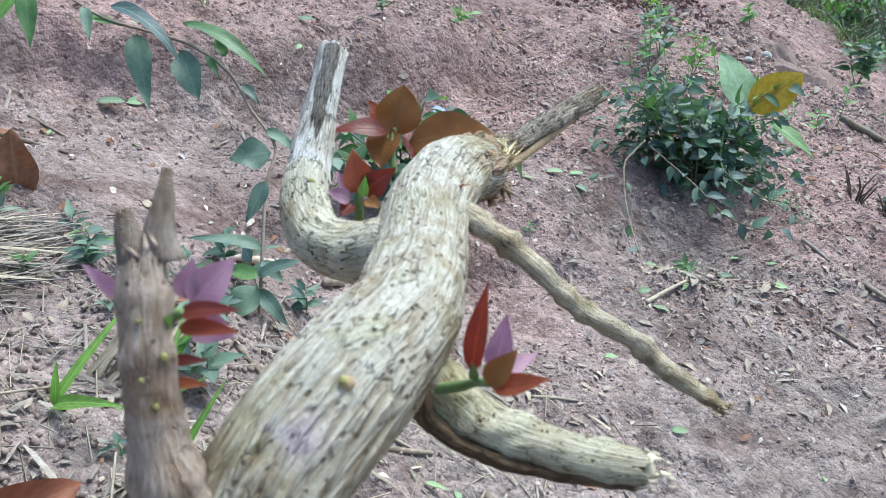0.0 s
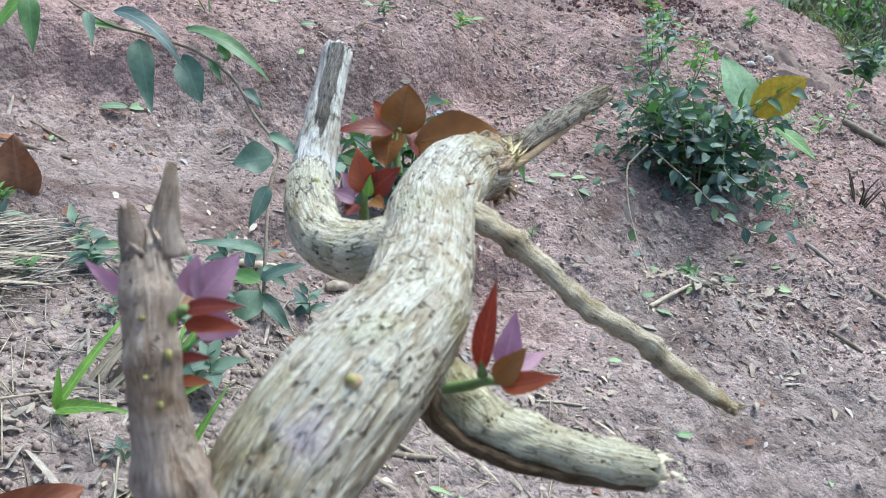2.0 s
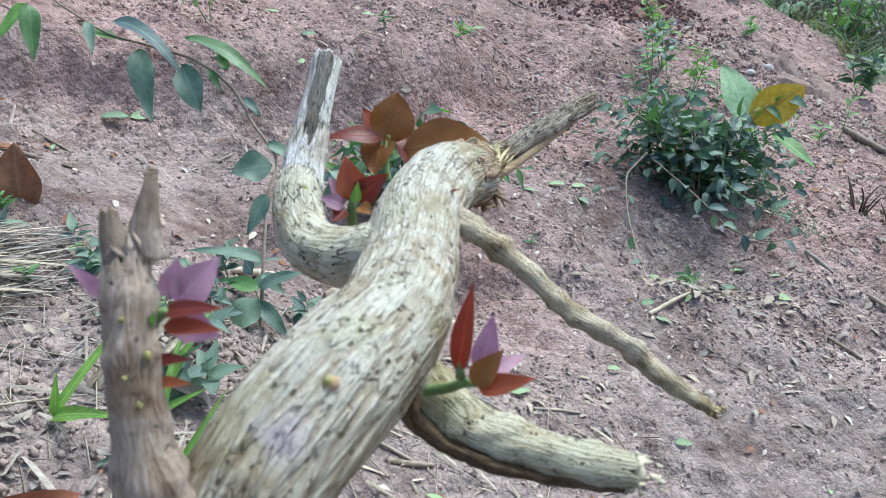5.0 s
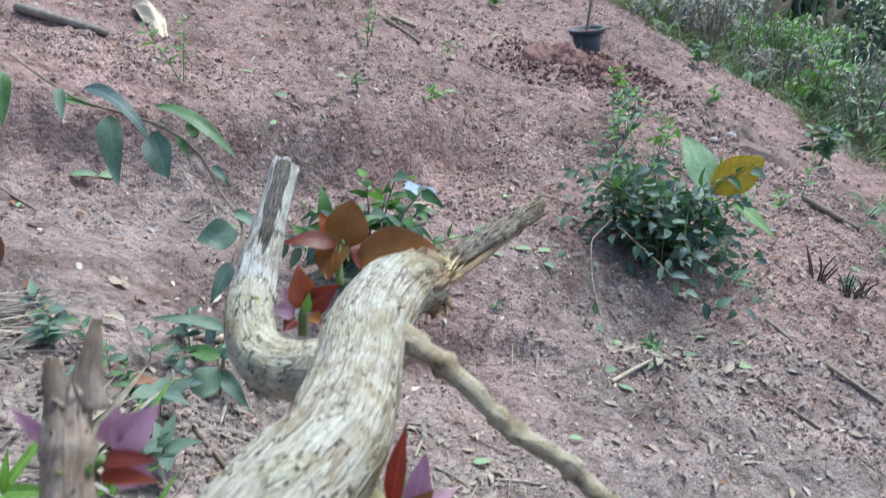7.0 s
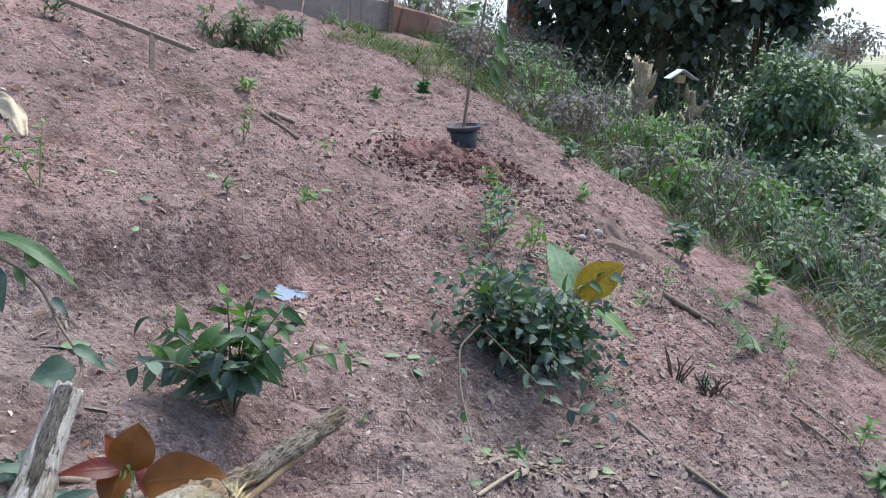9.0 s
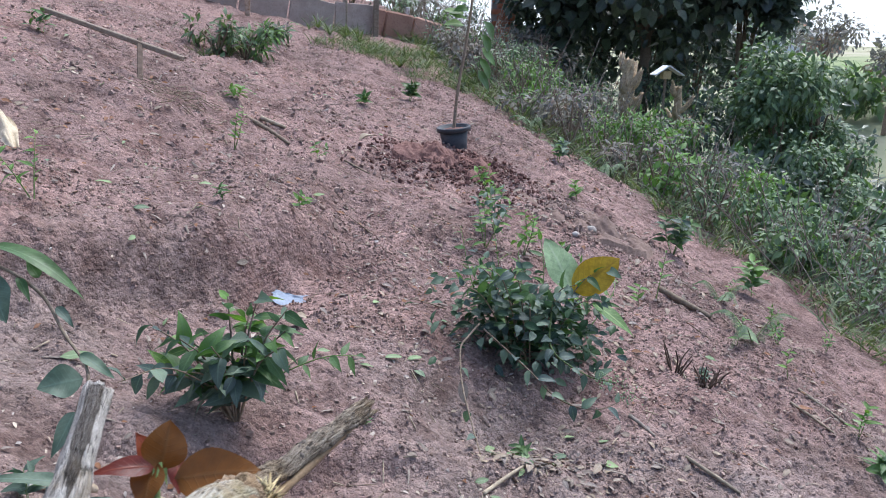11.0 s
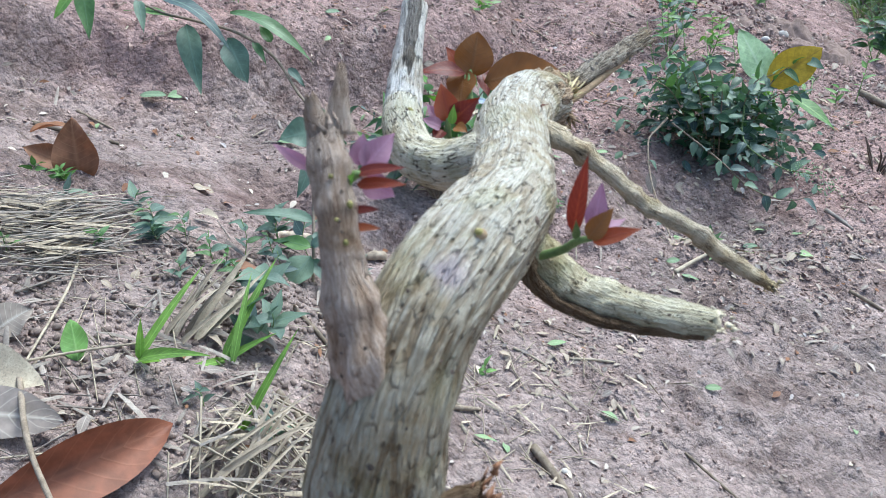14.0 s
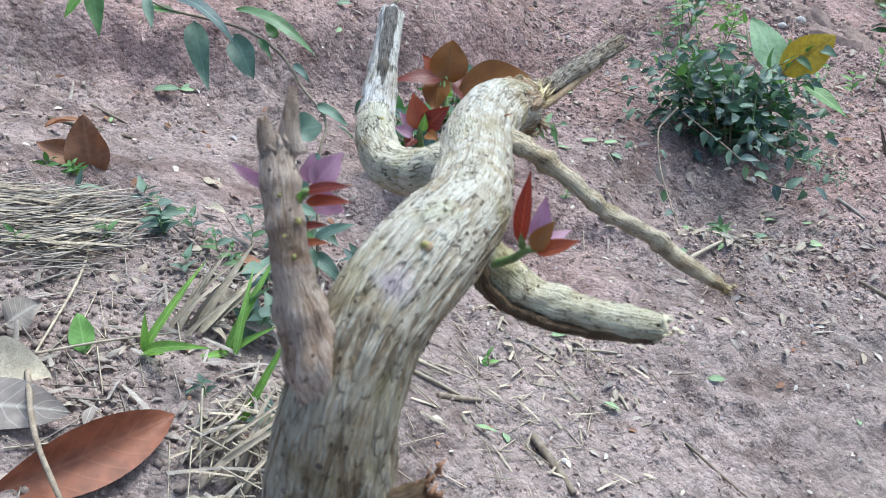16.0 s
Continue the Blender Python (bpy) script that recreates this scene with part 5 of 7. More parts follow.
def grass_tuft(at, n, length, mat, label, seed, width=0.08, lean=(0, 0), group="grass tufts"):
    g = thing("grass_tuft", at, label, "grass", group)
    r = np.random.default_rng(seed)
    for k in range(n):
        a = r.uniform(0, 2 * math.pi)
        way = Vector((math.cos(a) * 0.7 + lean[0], math.sin(a) * 0.7 + lean[1], r.uniform(0.5, 1.2)))
        ln = length * r.uniform(0.6, 1.1)
        me = leaf_mesh("blade", mat, length=ln, width=ln * width, shape="blade", fold=0.35, curl=r.uniform(0.4, 1.3), wave=0.02, n=7, seed=k)
        placed_part("blade", me, g, aim(Vector(at) + Vector((r.normal(0, 0.006), r.normal(0, 0.006), -0.004)), way))
    return g


# broad bright grass beside the straw
tuft = thing("grass_tuft", on_ground(-0.443, 0.758), "bright green broad grass tuft among dry straw", "grass", "grass tufts")
for a, b, w, curl in (((-0.443, 0.758, 0.01), (-0.38, 0.862, 0.08), 0.013, 0.4), ((-0.443, 0.757, 0.008), (-0.335, 0.700, 0.045), 0.020, 0.5), ((-0.44, 0.757, 0.01), (-0.437, 0.775, 0.055), 0.012, 0.3), ((-0.445, 0.76, 0.006), (-0.41, 0.745, 0.012), 0.016, 0.3)):
    z = gz(-0.443, 0.758)
    blade_part(tuft, "blade", (a[0], a[1], z + a[2]), (b[0], b[1], z + b[2]), w, GRASS_BRIGHT, "blade", 0.35, curl, (0.2, -0.5, 0.8))
tuft2 = thing("grass_tuft", on_ground(-0.345, 0.815), "bright green broad grass tuft among dry straw", "grass", "grass tufts")
for a, b, w, curl in (((-0.36, 0.82, 0.01), (-0.30, 0.93, 0.10), 0.015, 0.4), ((-0.36, 0.82, 0.008), (-0.42, 0.74, 0.03), 0.013, 0.5), ((-0.355, 0.82, 0.01), (-0.29, 0.83, 0.04), 0.012, 0.4), ((-0.345, 0.81, 0.012), (-0.33, 0.90, 0.09), 0.012, 0.5)):
    z = gz(-0.345, 0.815)
    blade_part(tuft2, "blade", (a[0], a[1], z + a[2]), (b[0], b[1], z + b[2]), w, GRASS_BRIGHT, "blade", 0.35, curl, (0.2, -0.5, 0.8))
tuft3 = thing("grass_tuft", on_ground(-0.311, 0.70), "single bright grass shoot beside dead straw", "grass", "grass tufts")
for a, b, w, curl in (((-0.311, 0.70, 0.005), (-0.245, 0.765, 0.10), 0.012, 0.35), ((-0.311, 0.70, 0.005), (-0.30, 0.655, 0.04), 0.010, 0.5)):
    z = gz(-0.311, 0.70)
    blade_part(tuft3, "blade", (a[0], a[1], z + a[2]), (b[0], b[1], z + b[2]), w, GRASS_BRIGHT, "blade", 0.35, curl, (0.2, -0.5, 0.8))
for i, (x, y, n, ln) in enumerate(((0.62, 8.9, 26, 0.28), (0.85, 8.2, 26, 0.26), (1.0, 7.6, 22, 0.24), (0.45, 9.1, 20, 0.3), (1.15, 8.4, 20, 0.26), (1.3, 7.9, 20, 0.25), (0.2, 8.6, 14, 0.2), (-0.55, 5.9, 20, 0.22), (-0.40, 6.0, 18, 0.24), (-0.62, 6.1, 18, 0.26), (0.40, 8.45, 24, 0.26), (0.55, 8.6, 24, 0.24), (0.70, 8.3, 24, 0.24), (0.72, 8.7, 26, 0.28), (0.90, 8.5, 24, 0.26), (1.05, 8.05, 24, 0.22), (1.18, 7.8, 22, 0.22), (0.30, 8.8, 20, 0.28))):
    grass_tuft(on_ground(x, y), n, ln, GRASS, "light green grass tuft on the upper slope", 500 + i, 0.05, (0.1, -0.1))

# ---- dead leaves ----
def dead_leaf(a, b, width, mat, label, shape="oval", fold=0.5, curl=0.8, up=(0, 0, 1), group="dead leaves", twist=0.0, name="dead_leaf"):
    a, b = Vector(a), Vector(b)
    base = thing(name, a, label, "leaf", group)
    blade_part(base, "blade", a, b, width, mat, shape, fold, curl, up, "", twist, 0.06, 16)
    if width > 0.03:
        d = (a - b).normalized() * width * 0.45
        part("stalk", tube("stalk", [(*a, 0.0016), (*(a + d * 0.5 + Vector((0.004, 0, 0.002))), 0.0013), (*(a + d), 0.0012)], TWIG, 0.004, 6), base)
    return base


z = gz(-0.43, 0.59)
dead_leaf((-0.520, 0.500, z + 0.020), (-0.372, 0.636, z + 0.014), 0.090, RUST_LEAF, "large glossy rust-brown curled dead leaf on litter", "blunt", 0.70, 0.35, (0.35, -0.80, 0.45))
z = gz(-0.50, 0.62)
dead_leaf((-0.60, 0.60, z + 0.03), (-0.465, 0.600, z + 0.012), 0.065, GREY_LEAF, "large pale grey dead leaf lying on soil", "oval", 0.15, 0.3, (0.2, -0.5, 0.9))
dead_leaf((-0.60, 0.66, z + 0.05), (-0.50, 0.64, z + 0.03), 0.06, STRAW, "crumpled tan dead leaf lying on litter", "oval", 0.3, 0.5, (0.1, -0.5, 0.9))
z = gz(-0.725, 1.33)
dead_leaf((-0.745, 1.335, z + 0.0), (-0.742, 1.350, z + 0.100), 0.088, DRY_LEAF, "upright curled brown dead leaf standing on soil", "heart", 0.45, 0.3, (0.3, -0.9, 0.2))
dead_leaf((-0.755, 1.34, z + 0.01), (-0.83, 1.33, z + 0.055), 0.055, DRY_LEAF, "curled reddish brown dead leaf standing on soil", "oval", 0.5, 0.5, (0.2, -0.7, 0.6))
dead_leaf(on_ground(-0.95, 1.58, 0.01), on_ground(-0.87, 1.60, 0.03), 0.04, DRY_LEAF, "crumpled dark brown dead leaf on soil", "oval", 0.5, 0.6)
dead_leaf(on_ground(-0.60, 0.745, 0.006), on_ground(-0.565, 0.77, 0.03), 0.05, GREY_LEAF, "torn pale cream leaf scrap on soil", "oval", 0.25, 0.5, (0.2, -0.6, 0.8))
dead_leaf(on_ground(-0.505, 0.735, 0.002), on_ground(-0.523, 0.775, 0.022), 0.032, LIGHT_GREEN, "pale yellow-green fallen leaf on crumbly soil", "oval", 0.12, 0.2, (0.1, -0.6, 0.8))
dead_leaf(on_ground(-0.57, 1.43, 0.004), on_ground(-0.535, 1.44, 0.01), 0.035, GREY_LEAF, "pale round dead leaf flat on soil", "oval", 0.1, 0.2)
dead_leaf(on_ground(0.03, 2.36, 0.02), on_ground(0.075, 2.31, 0.03), 0.05, STRAW, "crumpled cream dry leaf on soil", "oval", 0.5, 0.8)
dead_leaf(on_ground(0.06, 2.35, 0.01), on_ground(-0.01, 2.38, 0.04), 0.04, STRAW, "crumpled cream dry leaf on soil", "oval", 0.5, 0.8)
dead_leaf(on_ground(0.40, 4.50, 0.03), on_ground(0.50, 4.56, 0.06), 0.07, STRAW, "curled pale husk on the slope", "oval", 0.5, 0.8)
dead_leaf(on_ground(1.73, 2.30, 0.01), on_ground(1.79, 2.30, 0.02), 0.03, DRY_LEAF, "orange-brown dead leaf on soil", "oval", 0.3, 0.4)
cloth_a, cloth_b = on_ground(-1.13, 3.45, 0.05), on_ground(-0.90, 3.08, 0.005)
v, f = [], []
for i in range(25):
    u = i / 24
    c_ = cloth_a.lerp(cloth_b, u) + Vector((0.015 * math.sin(u * 5), 0, 0.025 * math.sin(math.pi * u)))
    half = 0.010 + 0.034 * math.sin(math.pi * u ** 0.7) ** 0.8
    for j in range(13):
        w = j / 6 - 1
        crease = 0.016 * math.sin(w * 4.2 + 3.0 * u + 0.8) + 0.007 * math.sin(w * 9 - 7 * u) + 0.010 * noise.noise(Vector((u * 5, w * 2.5, 2.0)))
        x, y = c_.x + w * half * 0.85, c_.y + 0.45 * w * half
        v.append((x, y, max(c_.z - 0.002 - 0.020 * w * w + crease, gz(x, y) + 0.004)))
for i in range(24):
    for j in range(12):
        f.append((i * 13 + j, (i + 1) * 13 + j, (i + 1) * 13 + j + 1, i * 13 + j + 1))
tagged(new("cloth_scrap", mesh_of("cloth_scrap", v, f, CREAM)), "crumpled cream cloth scrap lying on soil", "cloth")
for i, (x, y, w) in enumerate(((-0.40, 1.02, 0.03), (-0.36, 0.94, 0.035), (-0.30, 0.86, 0.035), (-0.62, 1.22, 0.03), (-0.50, 1.22, 0.025), (-0.37, 0.90, 0.03))):
    dead_leaf(on_ground(x, y, 0.008), on_ground(x + 0.05 * math.cos(i * 1.7), y + 0.03 * math.sin(i * 2.9), 0.022), w, (DRY_LEAF, STRAW, GREY_LEAF)[i % 3], "small curled dead leaf among straw", "oval", 0.5, 0.7)

SET_FALLEN = leaf_set("fallen_leaf", FALLEN, (0.9, 1.0, 1.1), shape="oval", width=0.42, curl=0.35, fold=0.15)
for i, (x, y, a, s) in enumerate(((-0.032, 0.952, -0.5, 0.042), (0.02, 0.941, 1.6, 0.032), (0.197, 1.11, -0.6, 0.042), (0.713, 1.186, 1.3, 0.030), (0.30, 2.222, 0.1, 0.055), (0.385, 2.195, -1.0, 0.05), (0.22, 2.155, -0.7, 0.05), (0.37, 2.235, 0.3, 0.05), (0.10, 2.145, 0.2, 0.045),
                                  (-0.50, 1.909, 0.1, 0.075), (-0.86, 1.99, 0.1, 0.07), (-0.80, 2.02, 0.5, 0.06), (0.53, 1.89, -0.3, 0.045), (0.60, 1.95, 0.4, 0.045), (0.65, 1.92, 1.1, 0.05), (0.70, 1.90, -0.3, 0.05), (0.74, 1.95, 0.2, 0.05), (0.86, 1.90, -0.3, 0.055), (0.50, 1.70, -0.8, 0.05), (0.47, 1.73, 0.2, 0.04),
                                  (0.60, 3.13, 0.4, 0.05), (0.90, 2.02, 0.1, 0.035), (0.78, 1.99, -0.4, 0.05), (0.56, 2.00, 0.7, 0.05), (0.57, 1.86, 0.2, 0.04), (-0.45, 2.62, 0.2, 0.05), (-0.30, 3.05, 0.3, 0.06), (0.12, 3.35, 0.0, 0.05), (-0.62, 2.9, -0.3, 0.06), (0.33, 1.42, 0.2, 0.035), (0.12, 1.27, 0.1, 0.04), (0.42, 1.22, -0.1, 0.035), (0.30, 2.6, 0.8, 0.04), (1.05, 2.75, 0.2, 0.04))):
    p = on_ground(x, y, 0.004)
    n = Vector((gz(x - 0.02, y) - gz(x + 0.02, y), gz(x, y - 0.02) - gz(x, y + 0.02), 0.04)).normalized()
    lf = new("fallen_leaf", SET_FALLEN[i % 3])
    lf.matrix_world = aim(p, (math.cos(a), math.sin(a), 0.10), n, s)
    tagged(lf, "pale green fallen leaf lying on soil", "leaf", "fallen green leaves")
# ---- sticks, straw and litter ----
def stick(a, b, r, mat, label, sag=0.0, seed=0, name="stick", group="sticks on the ground", taper=0.7):
    a, b = Vector(a), Vector(b)
    m = (a + b) / 2 + Vector((0.06 * math.sin(seed * 3.1), 0.05 * math.cos(seed * 1.7), -sag)) * (b - a).length * 0.6
    m.z = max(m.z, gz(m.x, m.y) + r * 0.6) if sag >= 0 else m.z
    me = tube(name, [(*a, r), (*m, r * 0.92), (*b, r * taper)], mat, max(0.006, r), 8, 0.12, 0.02, seed)
    ob = new(name, me)
    return tagged(ob, label, "stick", group)


def lying(x0, y0, x1, y1, r, mat, label, seed):
    return stick(on_ground(x0, y0, r * 0.7), on_ground(x1, y1, r * 0.7), r, mat, label, 0.0, seed)


lying(0.064, 0.967, 0.118, 0.862, 0.0075, TWIG, "short dark brown stick lying on soil", 1)
lying(0.336, 1.043, 0.46, 0.90, 0.0025, TWIG, "thin dark twig lying on soil", 2)
lying(-0.135, 1.01, -0.05, 1.015, 0.0035, STRAW, "short pale cut stalk on soil", 3)
lying(-0.13, 1.035, -0.07, 1.05, 0.003, STRAW, "short pale cut stalk on soil", 4)
lying(-0.09, 0.985, -0.02, 1.02, 0.005, TWIG, "short brown stick lying on soil", 5)
lying(1.60, 3.16, 1.76, 2.98, 0.014, TWIG, "thick grey-brown stick lying on the slope", 6)
lying(0.485, 1.70, 0.625, 1.83, 0.0055, STRAW, "pale bent stalk lying on soil", 7)
lying(1.03, 2.11, 1.08, 2.03, 0.006, GREY_STRAW, "weathered grey stick lying on soil", 8)
lying(1.14, 1.95, 1.25, 1.83, 0.006, STRAW, "pale half-buried root on the slope", 9)
lying(1.83, 2.45, 1.92, 2.28, 0.006, STRAW, "pale thin stick lying on soil", 10)
lying(1.72, 2.33, 1.80, 2.18, 0.005, STRAW, "pale thin stick lying on soil", 11)
lying(1.36, 2.50, 1.34, 2.36, 0.004, STRAW, "pale thin stalk lying on soil", 12)
lying(-1.40, 3.00, -1.06, 2.91, 0.018, GREY_STRAW, "grey dead branch lying on the slope", 13)
lying(0.30, 4.20, 0.42, 4.12, 0.006, TWIG, "brown twig lying on the slope", 14)
lying(-0.20, 4.35, 0.02, 4.25, 0.012, TWIG, "brown dead branch lying on the slope", 15)
lying(-0.13, 4.45, 0.00, 4.42, 0.012, STRAW, "pale dead branch lying on the slope", 16)
lying(0.16, 1.24, 0.25, 1.25, 0.003, STRAW, "short pale cut stalk on soil", 17)
lying(0.05, 1.22, 0.13, 1.20, 0.003, STRAW, "short pale cut stalk on soil", 18)
lying(0.235, 1.14, 0.245, 1.10, 0.003, STRAW, "short pale cut stalk on soil", 19)
lying(0.60, 1.60, 0.72, 1.50, 0.002, TWIG, "thin dark twig lying on soil", 20)
lying(0.95, 1.75, 1.02, 1.70, 0.005, TWIG, "short dark stick lying on soil", 21)
lying(1.05, 1.62, 1.2, 1.45, 0.003, TWIG, "thin dark twig lying on soil", 22)
lying(-0.30, 0.99, -0.22, 0.93, 0.004, TWIG, "brown twig lying on litter", 23)
lying(-0.29, 0.80, -0.22, 0.76, 0.005, TWIG, "brown twig lying on litter", 24)
for (x0, y0, x1, y1, r, seed) in ((-0.395, 1.335, -0.315, 1.415, 0.0080, 25), (-0.232, 1.385, -0.200, 1.42, 0.0085, 32)):
    a, b = on_ground(x0, y0, r * 0.8), on_ground(x1, y1, r * 0.8)
    me = tube("root_piece", swollen([(*a, r * 0.7), (*(a.lerp(b, 0.5) + Vector((0.008, -0.004, 0.004))), r), (*b, r * 0.8)], (0.08, 0.3, 0.52, 0.75, 0.95), 0.45, 0.006), ROOT, 0.003, 14, 0.3, 0.012, seed)
    tagged(new("root_piece", me), "pale knobbly broken root piece on soil", "root", "broken root pieces")
lying(-0.98, 1.88, -0.86, 1.80, 0.004, TWIG, "brown twig lying on soil", 26)
lying(-1.0, 1.70, -0.80, 1.66, 0.005, TWIG, "brown twig lying on soil", 27)
z = gz(-0.47, 0.56)
stick((-0.520, 0.640, z + 0.065), (-0.410, 0.470, z + 0.0), 0.0034, TWIG, "bent grey twig standing over a dead leaf", -0.10, 28)
stick(on_ground(-0.625, 1.07, 0.012), on_ground(-0.545, 0.70, 0.014), 0.0022, STRAW, "long pale straw lying on litter", 0, 29)
stick(on_ground(-0.545, 0.70, 0.014), on_ground(-0.42, 0.80, 0.02), 0.0018, STRAW, "long pale straw lying on litter", 0, 30)
stick((-0.125, 1.05, gz(-0.125, 1.05)), (-0.120, 1.06, gz(-0.125, 1.05) + 0.22), 0.0022, STRAW, "thin tan stalk standing in soil", -0.01, 31)
for i, (x, y, n_, h_) in enumerate(((1.315, 2.395, 9, 0.115), (1.395, 2.335, 11, 0.095), (1.445, 2.36, 6, 0.07))):
    clump = thing("dry_twig_clump", on_ground(x, y), "clump of dark dry cut twigs standing in soil", "twigs", "dry twig clumps")
    for k in range(n_):
        a = 2.4 * k + i
        foot = on_ground(x + 0.012 * math.cos(a), y + 0.012 * math.sin(a), -0.01)
        tip = foot + Vector((0.045 * math.cos(a), 0.030 * math.sin(a), h_ * (0.65 + 0.35 * math.sin(k * 1.9))))
        knee = (foot + tip) / 2 + Vector((0.010 * math.sin(k * 3.0), 0.0, 0.008))
        part("twig", tube("twig", [(*foot, 0.0034), (*knee, 0.0028), (*tip, 0.0018)], STAKE, 0.006, 7, 0.2, 0.01, k), clump)

STRAW_BASE = ([(-1, 0, 0), (1, 0, 0), (0, 0, 1.3), (-0.9, 0.5, 0.3), (0.9, 0.5, 0.3), (0, 0.5, 1.5), (-0.6, 1, 0), (0.6, 1, 0), (0, 1, 0.9)], [(0, 1, 4, 3), (1, 2, 5, 4), (2, 0, 3, 5), (3, 4, 7, 6), (4, 5, 8, 7), (5, 3, 6, 8)])


RIBBON = ([(-1, 0, 0), (1, 0, 0), (-1.1, 0.35, 0.5), (1.1, 0.35, 0.35), (-0.9, 0.7, 0.45), (0.9, 0.7, 0.6), (-0.4, 1, 0.1), (0.4, 1, 0.1), (0, 0.2, 0.9), (0, 0.7, 1.0)], [(0, 1, 3, 8), (0, 8, 2), (2, 8, 9, 4), (8, 3, 5, 9), (4, 9, 6), (9, 5, 7, 6)])


def straws(name, n, region, length, width, mat, label, lift=0.012, main=None, spread=3.14, category="straw", seed=1, base=STRAW_BASE):
    r = np.random.default_rng(seed)
    x, y = r.uniform(region[0], region[1], n), r.uniform(region[2], region[3], n)
    a = r.uniform(-spread, spread, n) + (main or 0.0)
    z = ground_z(x, y) + r.uniform(0.001, lift, n)
    ln = r.uniform(*length, n)
    x2, y2 = x + np.cos(a) * ln, y + np.sin(a) * ln
    dz = (ground_z(x2, y2) + r.uniform(0.001, lift, n)) - z
    way = np.stack([np.cos(a) * ln, np.sin(a) * ln, np.clip(dz, -0.6 * ln, 0.8 * ln)], -1)
    me = scatter(name, base, np.stack([x, y, z], -1), way, ups(n, 0.3), ln, mat, None, r.uniform(0.6, 1.3, n) * width)
    return tagged(new(name, me), label, category, kind="stuff")


straws("straw_bundle", 60, (-0.86, -0.60, 0.86, 1.10), (0.06, 0.18), 0.0013, STRAW, "flattened bundle of grey-tan dry straw on soil", 0.028, 0.85, 0.4, seed=2)
straws("straw_bundle", 170, (-0.88, -0.60, 0.84, 1.12), (0.05, 0.16), 0.0014, GREY_STRAW, "flattened bundle of grey dry straw on soil", 0.03, 0.85, 0.5, seed=3)
straws("straw_bundle", 70, (-0.84, -0.62, 0.90, 1.08), (0.06, 0.14), 0.0026, SHEATH, "flat tan dry leaves of a straw bundle", 0.030, 0.85, 0.3, seed=12, base=RIBBON)
straws("straw_bundle", 60, (-0.86, -0.62, 0.86, 1.10), (0.06, 0.15), 0.0026, GREY_STRAW, "flat grey dry leaves of a straw bundle", 0.030, 0.85, 0.35, seed=13, base=RIBBON)
straws("loose_straw", 70, (-0.36, -0.19, 0.56, 0.74), (0.04, 0.12), 0.0024, SHEATH, "flat tan dry leaves heaped at the trunk", 0.05, 0.9, 0.6, seed=14, base=RIBBON)
straws("loose_straw", 40, (-0.36, -0.17, 0.54, 0.76), (0.04, 0.10), 0.0020, GREY_STRAW, "flat grey dry leaves heaped at the trunk", 0.06, 0.8, 1.2, seed=15, base=RIBBON)
straws("loose_straw", 110, (-0.80, -0.20, 0.60, 1.20), (0.02, 0.07), 0.0028, GREY_STRAW, "flat grey leaf shreds over soil", 0.014, seed=16, base=RIBBON)
straws("loose_straw", 60, (-0.12, 0.30, 0.80, 1.35), (0.015, 0.06), 0.0022, STRAW, "flat pale leaf shreds over soil", 0.010, seed=17, base=RIBBON)
straws("loose_straw", 380, (-1.6, 2.2, 1.4, 6.5), (0.02, 0.075), 0.0036, GREY_STRAW, "flat grey leaf shreds over the slope", 0.010, seed=18, base=RIBBON)
straws("dry_grass", 70, (-0.66, -0.32, 4.05, 4.45), (0.05, 0.14), 0.0024, TWIG, "tangle of dry brown grass below the plank", 0.05, seed=19)
straws("loose_straw", 80, (-0.80, -0.22, 0.55, 1.15), (0.03, 0.14), 0.0011, STRAW, "loose pale straw scattered over soil", 0.014, seed=4)
straws("loose_straw", 200, (-0.75, -0.16, 0.52, 1.2), (0.02, 0.09), 0.0012, GREY_STRAW, "loose grey straw and stems over soil", 0.012, seed=5)
straws("loose_straw", 45, (-0.36, -0.20, 0.58, 0.76), (0.05, 0.13), 0.0018, STRAW, "dense pile of pale dry straw at the trunk", 0.05, -0.9, 0.8, seed=6)
straws("loose_straw", 100, (-0.18, 0.22, 0.82, 1.28), (0.02, 0.09), 0.0012, STRAW, "loose pale straw and stems over soil", 0.010, seed=7)
straws("ground_twigs", 200, (-1.5, 2.2, 1.1, 4.5), (0.02, 0.09), 0.0013, TWIG, "fine dark twigs scattered over the slope", 0.008, category="twigs", seed=8)
straws("ground_twigs", 150, (-1.6, 2.2, 2.6, 8.0), (0.05, 0.18), 0.0028, TWIG, "fine dark twigs scattered over the upper slope", 0.012, category="twigs", seed=9)
straws("loose_straw", 800, (-1.6, 2.2, 1.6, 7.5), (0.012, 0.06), 0.0022, STRAW, "pale straw bits scattered over the slope", 0.008, seed=10)
